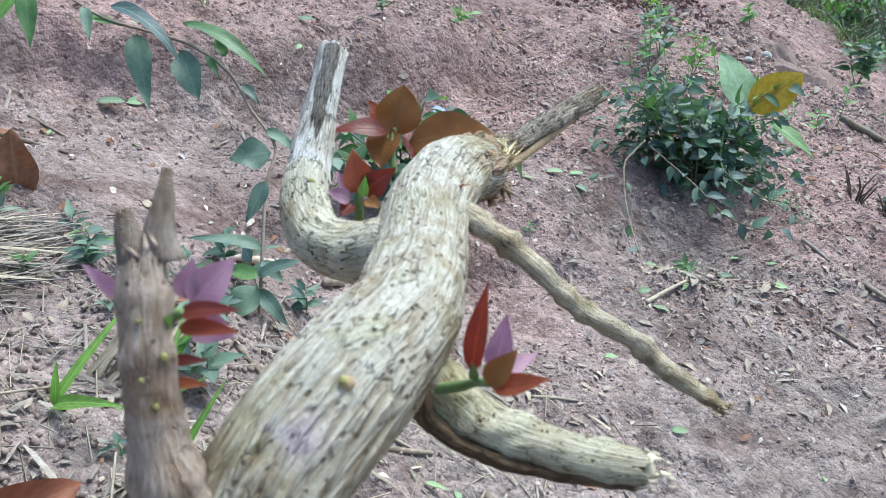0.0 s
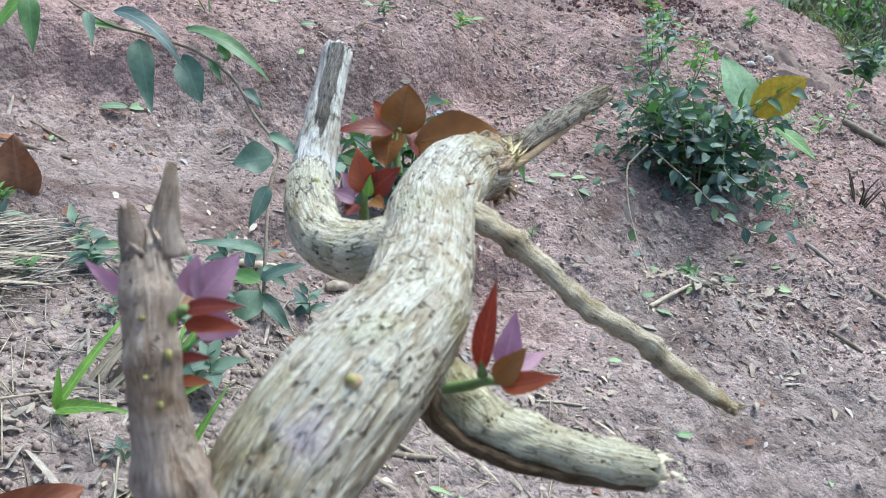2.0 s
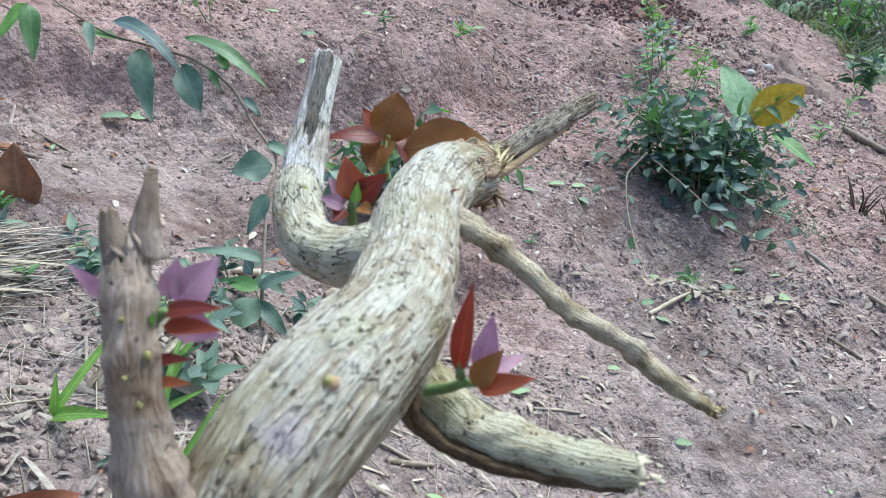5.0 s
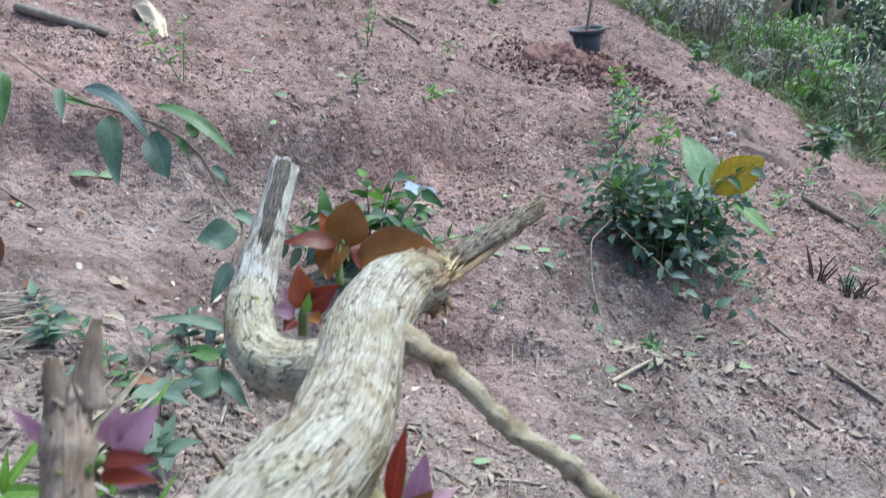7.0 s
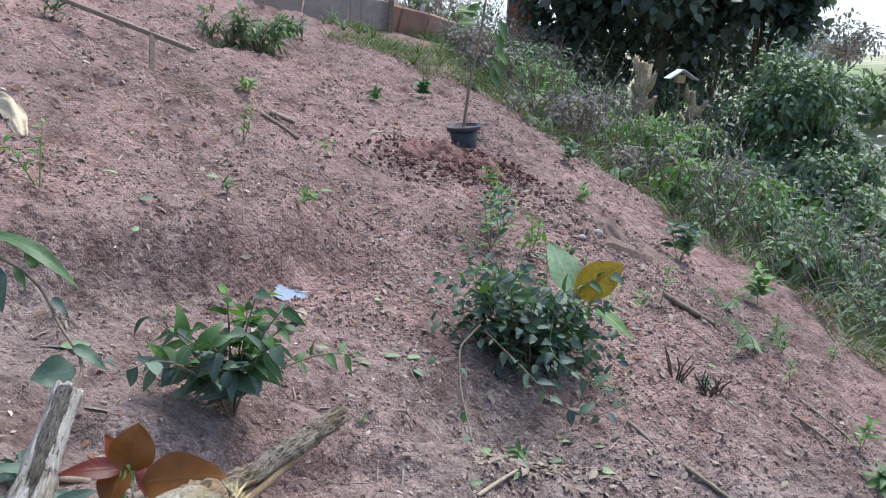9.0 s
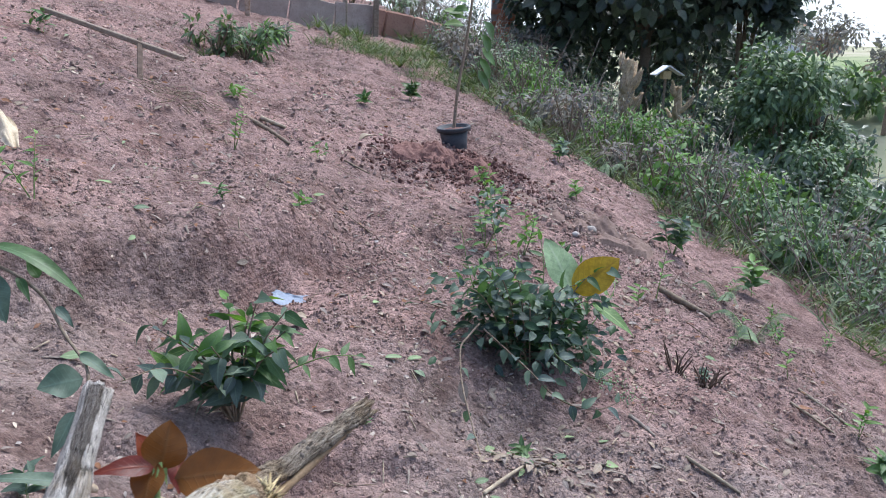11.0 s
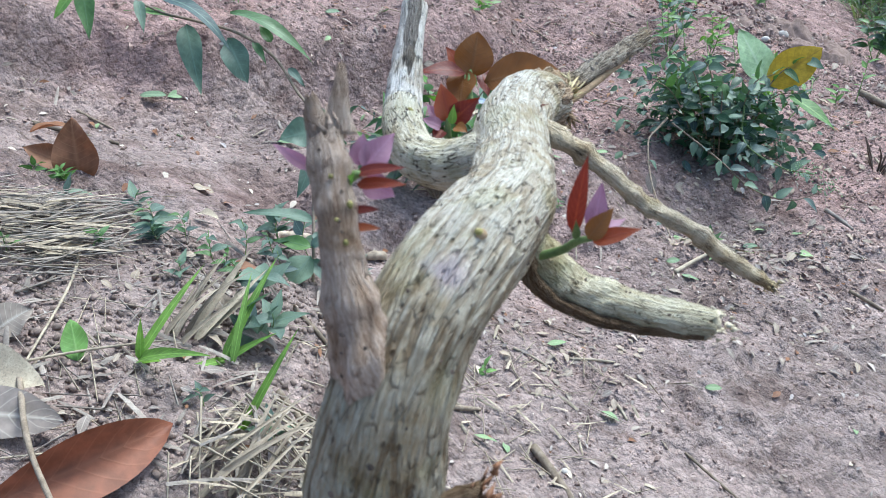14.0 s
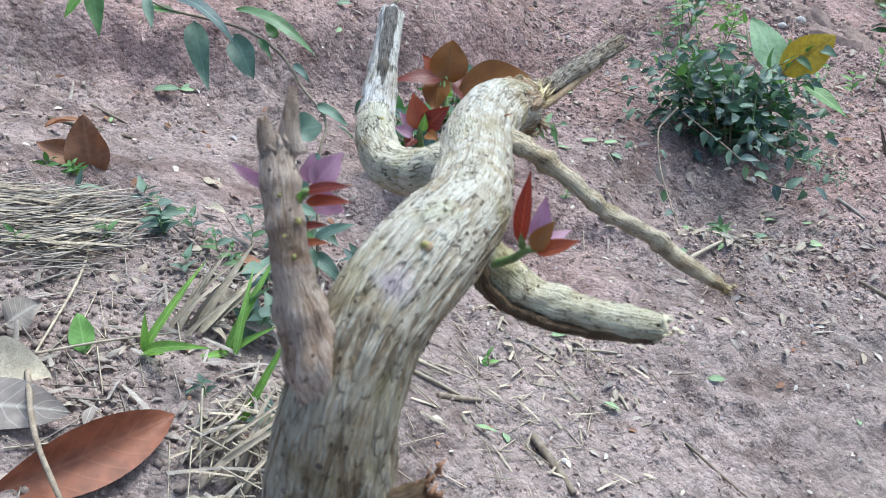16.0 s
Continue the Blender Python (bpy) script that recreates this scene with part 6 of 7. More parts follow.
for k, (x, y, dx, dy, dz) in enumerate(((-0.43, 0.85, 0.06, 0.06, 0.075), (-0.435, 0.83, 0.07, 0.09, 0.05), (-0.42, 0.83, 0.05, 0.05, 0.045), (-0.425, 0.86, 0.045, 0.08, 0.06), (-0.41, 0.82, 0.06, 0.05, 0.035), (-0.33, 0.58, 0.10, 0.10, 0.035), (-0.31, 0.56, 0.09, 0.13, 0.03), (-0.32, 0.60, 0.11, 0.08, 0.02), (-0.29, 0.57, 0.06, 0.13, 0.045), (-0.34, 0.61, 0.12, 0.11, 0.03), (-0.42, 0.845, 0.05, 0.085, 0.07), (-0.41, 0.84, 0.075, 0.07, 0.06), (-0.43, 0.835, 0.03, 0.08, 0.05), (-0.30, 0.62, 0.05, 0.09, 0.06), (-0.29, 0.60, 0.03, 0.10, 0.08), (-0.28, 0.61, 0.06, 0.08, 0.03), (-0.305, 0.60, 0.06, 0.11, 0.05))):
    z = gz(x, y)
    dead_leaf((x, y, z + 0.004), (x + dx, y + dy, z + dz), 0.0065 + 0.004 * (k % 3), SHEATH, "dry tan grass sheath leaning over the litter", "blade", 0.7, 0.3 + 0.25 * (k % 4), (0.3 - 0.4 * (k % 3), -0.6, 0.7), "dry grass sheaths", 0.0, "dry_sheath")


for a, b, w in (((-0.405, 0.850, 0.006), (-0.335, 0.955, 0.085), 0.016), ((-0.400, 0.840, 0.006), (-0.318, 0.945, 0.055), 0.013), ((-0.410, 0.845, 0.004), (-0.352, 0.950, 0.060), 0.012), ((-0.395, 0.845, 0.006), (-0.322, 0.930, 0.040), 0.010)):
    z = gz(a[0], a[1])
    dead_leaf((a[0], a[1], z + a[2]), (b[0], b[1], z + b[2]), w, STRAW, "broad pale tan sheath leaning over the litter", "blade", 0.6, 0.25, (0.2, -0.7, 0.6), "dry grass sheaths", 0.0, "dry_sheath")


def crumbs(name, n, region, size, mat, label, seed, power=2.2, sink=0.25, mound=False):
    """Many uneven soil crumbs."""
    r = np.random.default_rng(seed)
    x, y = r.uniform(region[0], region[1], n), r.uniform(region[2], region[3], n)
    if mound:
        x, y = r.normal((region[0] + region[1]) / 2, (region[1] - region[0]) / 4, n), r.normal((region[2] + region[3]) / 2, (region[3] - region[2]) / 4, n)
    keep = (fbm(x, y, 0.30, 21.0, 3) + r.normal(0, 0.28, n)) > -0.12
    x, y = x[keep], y[keep]
    n = len(x)
    s = size[0] + (size[1] - size[0]) * r.uniform(0, 1, n) ** power
    v = [(0.95, 0.1, 0.15), (-0.2, 1.05, 0.1), (-1.0, -0.15, -0.1), (0.15, -0.95, 0.05), (0.1, 0.05, 0.8), (0.05, -0.1, -0.75), (0.55, -0.55, 0.5), (-0.55, 0.45, 0.55)]
    f = [(0, 1, 4), (1, 7, 4), (7, 2, 4), (2, 3, 4), (3, 6, 4), (6, 0, 4), (0, 6, 3), (0, 5, 1), (1, 5, 2), (1, 2, 7), (2, 5, 3), (3, 5, 0)]
    z = ground_z(x, y) + s * (0.55 - sink)
    me = scatter(name, (v, f), np.stack([x, y, z], -1), r.normal(0, 1, (n, 3)), r.normal(0, 1, (n, 3)), s, mat, None, s * r.uniform(0.7, 1.25, n))
    if mat is not GREY_CLOD:
        me.polygons.foreach_set("use_smooth", np.zeros(len(me.polygons), dtype=bool))
    return tagged(new(name, me), label, "soil", kind="stuff")


crumbs("soil_crumbs", 15000, (-1.0, 1.2, 0.5, 1.7), (0.0010, 0.0058), CLOD, "loose brown soil crumbs over the slope", 60, 2.8)
crumbs("soil_crumbs", 13000, (-1.4, 2.1, 1.5, 3.6), (0.002, 0.0085), CLOD, "loose brown soil crumbs over the slope", 61)
crumbs("soil_crumbs", 10000, (-1.8, 2.3, 3.1, 8.0), (0.004, 0.018), CLOD, "loose brown soil crumbs over the upper slope", 62, 2.8, 0.40)
crumbs("soil_crumbs", 7000, (-0.80, -0.18, 0.5, 1.10), (0.0016, 0.0085), GREY_CLOD, "grey-brown soil lumps on the bench", 63, 2.4)
crumbs("bank_crumbs", 3000, (-1.5, 0.45, 2.35, 3.05), (0.003, 0.010), MOIST, "dark moist crumbs on the dug bank", 67, 2.0)
crumbs("soil_crumbs", 5000, (0.2, 2.1, 1.6, 3.4), (0.002, 0.0085), MOIST, "dark moist crumbs over the slope", 68)
crumbs("soil_crumbs", 7000, (0.8, 2.6, 1.3, 3.7), (0.002, 0.010), CLOD, "loose brown soil crumbs over the lower slope", 69, 2.8)
crumbs("soil_clods", 500, (-1.6, 2.1, 1.5, 5.5), (0.006, 0.015), CLOD, "rounded brown soil clods on the slope", 72, 2.0, 0.45)
crumbs("pebbles", 130, (-1.2, 2.0, 0.6, 4.5), (0.002, 0.006), STONE, "small pale pebbles on soil", 64)
crumbs("soil_clods", 1600, (1.22, 1.88, 3.55, 4.25), (0.004, 0.018), CLOD, "dug brown soil clods", 65, 2.4, 0.3, True)
crumbs("soil_clods", 4500, (0.45, 1.38, 4.06, 4.82), (0.004, 0.019), RED_SOIL, "fresh red soil clods below the pot", 66, 3.0, 0.1, True)


def soil_heap(name, cx, cy, rx, ry, height, turn, mat, label, seed, cells=110):
    """A low uneven mound of loose soil that runs out into the ground."""
    u = np.linspace(-1.25, 1.25, cells)
    a, b = np.meshgrid(u, u)
    x = cx + a * rx * math.cos(turn) - b * ry * math.sin(turn)
    y = cy + a * rx * math.sin(turn) + b * ry * math.cos(turn)
    d = np.sqrt(a * a + b * b) + 0.30 * fbm(x, y, 0.22, seed, 3)
    h = height * np.clip(1.0 - d, -0.6, 1) + 0.110 * np.clip(1.1 - d, 0, 0.7) * (fbm(x, y, 0.09, seed + 3, 4) + 0.8 * (0.3 - np.abs(fbm(x, y, 0.05, seed + 7, 2))))
    z = slope_z(x, y) + np.where(d < 1.0, 0.008, -0.03) + h
    v = np.stack([x.ravel(), y.ravel(), z.ravel()], -1)
    i = np.arange(cells * cells).reshape(cells, cells)
    f = np.stack([i[:-1, :-1].ravel(), i[:-1, 1:].ravel(), i[1:, 1:].ravel(), i[1:, :-1].ravel()], -1)
    return tagged(new(name, mesh_of(name, v.tolist(), f.tolist(), mat)), label, "soil heap", kind="stuff")


soil_heap("soil_heap", 0.90, 4.43, 0.34, 0.19, 0.050, -0.35, RED_SOIL, "low heap of fresh red soil below the pot", 71.0)
soil_heap("soil_heap", 1.50, 3.92, 0.34, 0.22, 0.004, -0.7, MOIST, "dug brown soil among dead leaves", 77.0, 80)

FLECK = leaf_grid(1.0, 0.42, "oval", 0.2, 0.6, 0.06, 3, cols=(-1, 0, 1))


def flecks(name, n, region, size, mat, label, seed, lift=0.006):
    r = np.random.default_rng(seed)
    x, y = r.uniform(region[0], region[1], n), r.uniform(region[2], region[3], n)
    keep = (fbm(x, y, 0.35, 31.0, 3) + r.normal(0, 0.3, n)) > 0.0
    x, y = x[keep], y[keep]
    n = len(x)
    z = ground_z(x, y) + r.uniform(0.002, lift, n)
    nx, ny = -(ground_z(x + 0.02, y) - ground_z(x - 0.02, y)) / 0.04, -(ground_z(x, y + 0.02) - ground_z(x, y - 0.02)) / 0.04
    up = np.stack([nx + r.normal(0, 0.25, n), ny + r.normal(0, 0.25, n), np.ones(n)], -1)
    me = scatter(name, FLECK, np.stack([x, y, z], -1), ways(n, r.normal(0, 0.12, n)), up, r.uniform(*size, n), mat, 3)
    return tagged(new(name, me), label, "litter", kind="stuff")


flecks("leaf_litter", 900, (-1.2, 2.0, 0.6, 3.2), (0.010, 0.030), GREY_LEAF, "small grey dead leaf bits scattered on soil", 70)
flecks("leaf_litter", 550, (-1.2, 2.0, 0.6, 3.4), (0.010, 0.034), DRY_LEAF, "small brown dead leaf bits scattered on soil", 71)
flecks("leaf_litter", 2200, (-1.8, 2.2, 2.4, 8.0), (0.016, 0.058), GREY_LEAF, "small grey dead leaf bits on the upper slope", 72, 0.01)
flecks("leaf_litter", 1700, (-1.8, 2.2, 2.5, 9.0), (0.018, 0.050), DRY_LEAF, "small brown dead leaf bits on the upper slope", 73, 0.01)
flecks("leaf_litter", 240, (-1.6, 2.2, 1.8, 7.0), (0.022, 0.050), FALLEN, "pale green leaflets scattered on the slope", 74)
flecks("leaf_litter", 260, (0.0, 0.32, 1.10, 1.38), (0.012, 0.032), GREY_LEAF, "patch of grey dead leaf bits on soil", 75)
flecks("leaf_litter", 120, (0.50, 0.80, 1.82, 2.0), (0.018, 0.045), GREY_LEAF, "patch of dead leaves below the bush", 76)
flecks("leaf_litter", 280, (-0.8, -0.2, 0.5, 1.2), (0.012, 0.038), GREY_LEAF, "grey dead leaf bits among straw", 77, 0.012)
flecks("leaf_litter", 200, (1.0, 1.9, 3.3, 4.4), (0.025, 0.07), GREY_LEAF, "patch of dead leaves beside dug soil", 78, 0.015)

flecks("leaf_litter", 900, (-1.0, 1.6, 0.7, 2.4), (0.006, 0.022), PALE_LITTER, "tiny pale dead leaf bits on the lower slope", 80)
flecks("leaf_litter", 1500, (0.3, 2.4, 1.3, 3.6), (0.012, 0.045), GREY_LEAF, "grey dead leaf bits below the bush", 81)
flecks("leaf_litter", 70, (0.55, 0.95, 1.76, 1.96), (0.02, 0.055), GREY_LEAF, "heap of dead leaves below the bush", 82, 0.02)
flecks("leaf_litter", 1300, (-1.6, 2.3, 1.4, 7.0), (0.010, 0.036), PALE_LITTER, "tiny pale dead leaf bits over the slope", 79)
for x, y, s in ((1.50, 3.76, 0.026), (1.37, 3.62, 0.018), (1.62, 3.70, 0.02), (-0.40, 1.33, 0.012), (0.11, 0.93, 0.006), (0.95, 2.65, 0.012)):
    tagged(new("stone", lump("stone", tuple(on_ground(x, y, s * 0.45)), s, STONE, 0.75, x * 9)), "small pale rounded stone on soil", "stone", "stones")

# a scrap of bluish plastic in the pit
p = on_ground(0.020, 2.63, 0.012)
v, f = [], []
for i in range(9):
    for j in range(7):
        u, w = i / 8 - 0.5, j / 6 - 0.5
        edge = 1 + 0.25 * math.sin(5 * u + 9 * w)
        x, y = p.x + u * 0.12 * edge, p.y + w * 0.07 * edge
        v.append((x, y, p.z + 0.008 + 0.30 * (y - p.y) - 0.20 * (x - p.x) + 0.007 * noise.noise(Vector((u * 5, w * 5, 1.0)))))
for i in range(8):
    for j in range(6):
        f.append((i * 7 + j, (i + 1) * 7 + j, (i + 1) * 7 + j + 1, i * 7 + j + 1))
scrap = new("plastic_scrap", mesh_of("plastic_scrap", v, f, PLASTIC_FILM, False))
tagged(scrap, "crumpled pale blue plastic scrap on soil", "litter")


# ---- the pot and its young tree ----
def lathe(name, profile, mat, at, sides=40, tilt=(0, 0)):
    v, f = [], []
    m = Matrix.Translation(at) @ Euler((tilt[0], tilt[1], 0)).to_matrix().to_4x4()
    for r_, z_ in profile:
        for k in range(sides):
            a = 2 * math.pi * k / sides
            v.append(tuple(m @ Vector((r_ * math.cos(a), r_ * math.sin(a), z_))))
    for i in range(len(profile) - 1):
        for k in range(sides):
            f.append((i * sides + k, i * sides + (k + 1) % sides, (i + 1) * sides + (k + 1) % sides, (i + 1) * sides + k))
    return mesh_of(name, v, f, mat)


PX, PY = 1.04, 5.03
pz = gz(PX, PY)
TILT_POT = (0.05, -0.12)
pot = thing("plant_pot", (PX, PY, pz), "dark grey plastic nursery pot half sunk in soil", "pot")
part("body", lathe("body", [(0.070, -0.06), (0.078, 0.0), (0.092, 0.11), (0.086, 0.11), (0.074, 0.0), (0.0, 0.0)], POT, (PX, PY, pz), 40, TILT_POT), pot)
part("rim", lathe("rim", [(0.091, 0.088), (0.106, 0.090), (0.108, 0.112), (0.104, 0.116), (0.090, 0.114), (0.088, 0.09)], POT, (PX, PY, pz), 40, TILT_POT), pot)
part("soil", lathe("soil", [(0.084, 0.095), (0.05, 0.102), (0.0, 0.104)], RED_SOIL, (PX, PY, pz), 30, TILT_POT), pot)
young = thing("young_tree", (PX - 0.012, PY, pz + 0.10), "thin young tree with broad green leaves in a pot", "tree")
YT = [(PX - 0.012, PY, pz + 0.08, 0.011), (PX + 0.020, PY + 0.05, pz + 0.34, 0.010), (PX + 0.070, PY + 0.10, pz + 0.60, 0.0085), (PX + 0.115, PY + 0.16, pz + 0.88, 0.0075), (PX + 0.14, PY + 0.22, pz + 1.15, 0.006)]
part("trunk", tube("trunk", YT, TWIG, 0.02, 10, 0.06, 0.03, 3), young)
SET_TREE = leaf_set("leaf", LIGHT_GREEN, (0.9, 1.0, 1.1), shape="oval", width=0.5)
SET_TREE_D = leaf_set("leaf", GREEN, (0.9, 1.0, 1.1), shape="oval", width=0.5)
for k, (dx, dz, side) in enumerate(((-0.12, 0.80, 0), (-0.16, 0.76, 0), (-0.06, 0.84, 0), (-0.18, 0.83, 0), (-0.10, 0.90, 0), (0.20, 0.62, 1), (0.22, 0.54, 1), (0.19, 0.47, 1), (0.24, 0.70, 1), (0.16, 0.40, 1), (0.0, 0.98, 0), (0.15, 1.02, 0))):
    base = Vector((PX + 0.115 + 0.3 * dx, PY + 0.14, pz + dz + (0.06 if side else -0.03)))
    tip = Vector((PX + 0.105 + dx, PY + 0.08, pz + dz - 0.04 * side))
    placed_part("leaf", (SET_TREE_D if side else SET_TREE)[k % 3], young, aim(base, tip - base + Vector((0, 0, -0.06 * side)), (0.1, -0.6, 0.8), 0.15))

# ---- the plank on its stake ----
def bar(name, a, b, w, h, mat, bevel=0.004):
    """A squared timber from a to b."""
    a, b = Vector(a), Vector(b)
    bm = bmesh.new()
    bmesh.ops.create_cube(bm, size=1.0)
    for v_ in bm.verts:
        v_.co = Vector((v_.co.x * w, v_.co.y * (b - a).length, v_.co.z * h))
    if bevel:
        bmesh.ops.bevel(bm, geom=bm.edges[:], offset=bevel, segments=1, affect="EDGES")
    bm.transform(aim((a + b) / 2, b - a))
    me = bpy.data.meshes.new(name)
    bm.to_mesh(me)
    bm.free()
    me.materials.append(mat)
    return me


PLANK_A, PLANK_B = (-1.319, 4.998, 1.028), (-0.521, 4.535, 0.786)
plank = thing("plank", PLANK_A, "weathered wooden plank propped on a stake", "plank")
part("board", bar("board", PLANK_A, PLANK_B, 0.03, 0.026, PLANK), plank)
sx, sy = -0.715, 4.36
top = lerp(np.array(PLANK_A), np.array(PLANK_B), 0.70)
part("stake", bar("stake", (sx, sy, gz(sx, sy) - 0.05), (top[0], top[1] + 0.03, top[2] + 0.02), 0.028, 0.028, STAKE), plank)

# ---- barrier at the top of the slope ----
barrier = thing("barrier", (0.0, 9.0, gz(0, 9.0)), "low barrier of grey boards along the slope's top", "barrier", kind="")
for k in range(4):
    x0, x1 = -0.95 + 0.48 * k, -0.95 + 0.48 * k + 0.46
    y0 = 8.45 + 0.26 * k + 0.5 * (k > 3)
    z0 = gz(x0, y0) - 0.1
    part("board", bar("board", (x0, y0, z0 + 0.26), (x1, y0 + 0.24, gz(x1, y0 + 0.24) + 0.16), 0.03, 0.32, GREY_PANEL, 0.006), barrier)
for x, y, h, w, mat, lab in ((0.95, 9.4, 0.50, 0.06, PLANK, "weathered wooden post in grass"), (1.38, 10.0, 0.34, 0.045, WHITE_PAINT, "short white painted post in grass"), (-0.40, 8.55, 0.42, 0.05, BARK_BROWN, "short brown wooden post"), (0.60, 9.3, 0.6, 0.05, PLANK, "weathered wooden post in grass")):
    tagged(new("post", bar("post", (x, y, gz(x, y) - 0.1), (x + 0.01, y, gz(x, y) + h), w, w, mat, 0.006)), lab, "post", "posts on the upper slope")
kerb = thing("kerb", (1.4, 9.9, gz(1.4, 9.9)), "reddish clay kerb running down the slope's edge", "kerb")
for k in range(5):
    x0, y0 = 0.75 + 0.33 * k, 9.75 + 0.02 * k
    part("kerb_stone", bar("kerb_stone", (x0, y0, gz(x0, y0) + 0.12 - 0.01 * k), (x0 + 0.325, y0 + 0.02, gz(x0 + 0.33, y0 + 0.02) + 0.11 - 0.01 * k), 0.14, 0.34, CLAY, 0.02), kerb)
# ---- brick wall behind the weeds ----
bw = thing("brick_wall", (3.5, 13.2, gz(3.5, 13.2)), "short orange brick wall behind weeds", "wall")
bz = gz(3.5, 13.2)
part("core", bar("core", (3.20, 13.30, bz + 1.0), (3.66, 13.30, bz + 1.0), 0.10, 3.4, MORTAR, 0), bw)
brick_me = None
for row in range(34):
    for col in range(3):
        bx = 3.20 + 0.155 * col + (0.075 if row % 2 else 0)
        if bx + 0.145 > 3.70:
            continue
        if brick_me is None:
            brick_me = bar("brick", (0, 0, 0), (0.145, 0, 0), 0.115, 0.082, BRICK, 0.005)
        placed_part("brick", brick_me, bw, Matrix.Translation((bx, 13.295, bz - 0.3 + 0.093 * row)))


# ---- weeds, bushes and trees past the slope's edge ----
def cloud_points(n, centre, radii, r, shell=0.35):
    """Points in a lumpy ball, thicker towards its skin."""
    d = r.normal(0, 1, (n, 3))
    d /= np.linalg.norm(d, axis=1)[:, None]
    k = r.uniform(shell, 1.0, n) ** 0.7
    lump_ = 1 + 0.30 * np.sin(d[:, 0] * 5 + centre[0] * 3) * np.cos(d[:, 2] * 4 + centre[1]) + 0.2 * np.sin(d[:, 1] * 7)
    return np.array(centre)[None] + d * (k * lump_)[:, None] * np.array(radii)[None], d


LEAF5 = leaf_grid(1.0, 0.46, "oval", 0.25, 0.6, 0.05, 3, cols=(-1, 0, 1))
LANCE5 = leaf_grid(1.0, 0.30, "lance", 0.25, 0.8, 0.05, 3, cols=(-1, 0, 1))
PINNA = leaf_grid(1.0, 0.13, "blade", 0.2, 0.5, 0.02, 3, cols=(-1, 0, 1))
HEART5 = leaf_grid(1.0, 0.80, "heart", 0.20, 0.5, 0.05, 3, cols=(-1, 0, 1))
BLADE5 = leaf_grid(1.0, 0.045, "blade", 0.35, 1.1, 0.02, 3, cols=(-1, 0, 1))


def foliage(name, owner, pts, out, size, base, mat, r, droop=0.25, label="", n_uv=3):
    n = len(pts)
    way = out * 0.8 + r.normal(0, 0.55, (n, 3)) + np.array((0, 0, -droop))[None]
    up = np.stack([r.normal(0, 0.4, n) + 0.3 * out[:, 0], r.normal(0, 0.4, n) + 0.3 * out[:, 1] - 0.3, np.ones(n)], -1)
    me = scatter(name, base, pts, way, up, r.uniform(*size, n), mat, n_uv)
    ob = part(name, me, owner, label)
    tagged(ob, kind="stuff")
    return ob


def bush_thing(x, y, width, height, n, size, mat, label, seed, base=LEAF5, base_z=None, twigs=5, name="undergrowth_bush", group="bushes past the slope"):
    r = np.random.default_rng(seed)
    z = gz(x, y) if base_z is None else base_z
    b = thing(name, (x, y, z), label, "bush", group)
    for k in range(twigs):
        a = 2 * math.pi * k / twigs + r.uniform(-0.4, 0.4)
        e = (x + math.cos(a) * width * 0.6, y + math.sin(a) * width * 0.5, z + height * r.uniform(0.6, 1.02))
        part("branch", tube("branch", [(x, y, z - 0.05, 0.012), (lerp(x, e[0], 0.4), lerp(y, e[1], 0.4), z + height * 0.4, 0.008), (*e, 0.003)], TWIG, 0.06, 6), b)
    lumps = [((x + r.normal(0, width * 0.42), y + r.normal(0, width * 0.32), z + height * r.uniform(0.25, 0.9)), width * r.uniform(0.28, 0.5)) for _ in range(6)]
    ps, ds = [], []
    for c, q in lumps:
        p_, d_ = cloud_points(n // 6, c, (q, q * 0.9, q * 0.75), r)
        ps.append(p_)
        ds.append(d_)
    ps, ds = np.vstack(ps), np.vstack(ds)
    cut = int(len(ps) * 0.68)
    o = r.permutation(len(ps))
    foliage("foliage", b, ps[o[:cut]], ds[o[:cut]], size, base, mat, r)
    second = (LIGHT_GREEN, GREY_WEED, DRY_WEED)[seed % 3] if mat in (WEED, TREE_LIGHT) else GREY_WEED if mat is LIGHT_GREEN else TREE_LIGHT if mat is TREE_LEAF else DRY_WEED
    foliage("foliage", b, ps[o[cut:]], ds[o[cut:]], (size[0] * 0.7, size[1] * 0.8), LANCE5, second, r)
    return b


LB = ("tangled green weed bush past the slope", "greyish dry weed bush past the slope", "light green leafy bush past the slope", "dark green bush in shade")
r = np.random.default_rng(91)
k = 0
for y in np.arange(4.2, 11.4, 0.42):
    for j in range(4):
        x = float(edge_x(y)) + 0.30 + 0.62 * j + r.uniform(-0.15, 0.15)
        yy = y + r.uniform(-0.2, 0.2)
        mat, lab = ((WEED, LB[0]), (GREY_WEED, LB[1]), (WEED, LB[0]), (GREY_WEED, LB[1]), (LIGHT_GREEN, LB[2]), (GREY_WEED, LB[1]), (TREE_LIGHT, LB[0]), (WEED, LB[0]))[int(r.integers(8))]
        h = (0.40, 0.68, 0.92, 1.15)[j] * r.uniform(0.8, 1.2)
        bush_thing(x, yy, (0.28, 0.38, 0.45, 0.5)[j], h, (320, 480, 600, 640)[j], (0.04, 0.095), mat, lab, 900 + k, LANCE5 if k % 3 else LEAF5, None, 4)
        k += 1
for y in np.arange(1.4, 4.4, 0.5):
    for j in range(2):
        x = float(edge_x(y)) + 0.35 + 0.7 * j
        bush_thing(x, y, 0.3, 0.30 + 0.2 * j, 300, (0.03, 0.08), (WEED, GREY_WEED)[(k + j) % 2], LB[k % 2], 900 + k, LANCE5, None, 4)
        k += 1
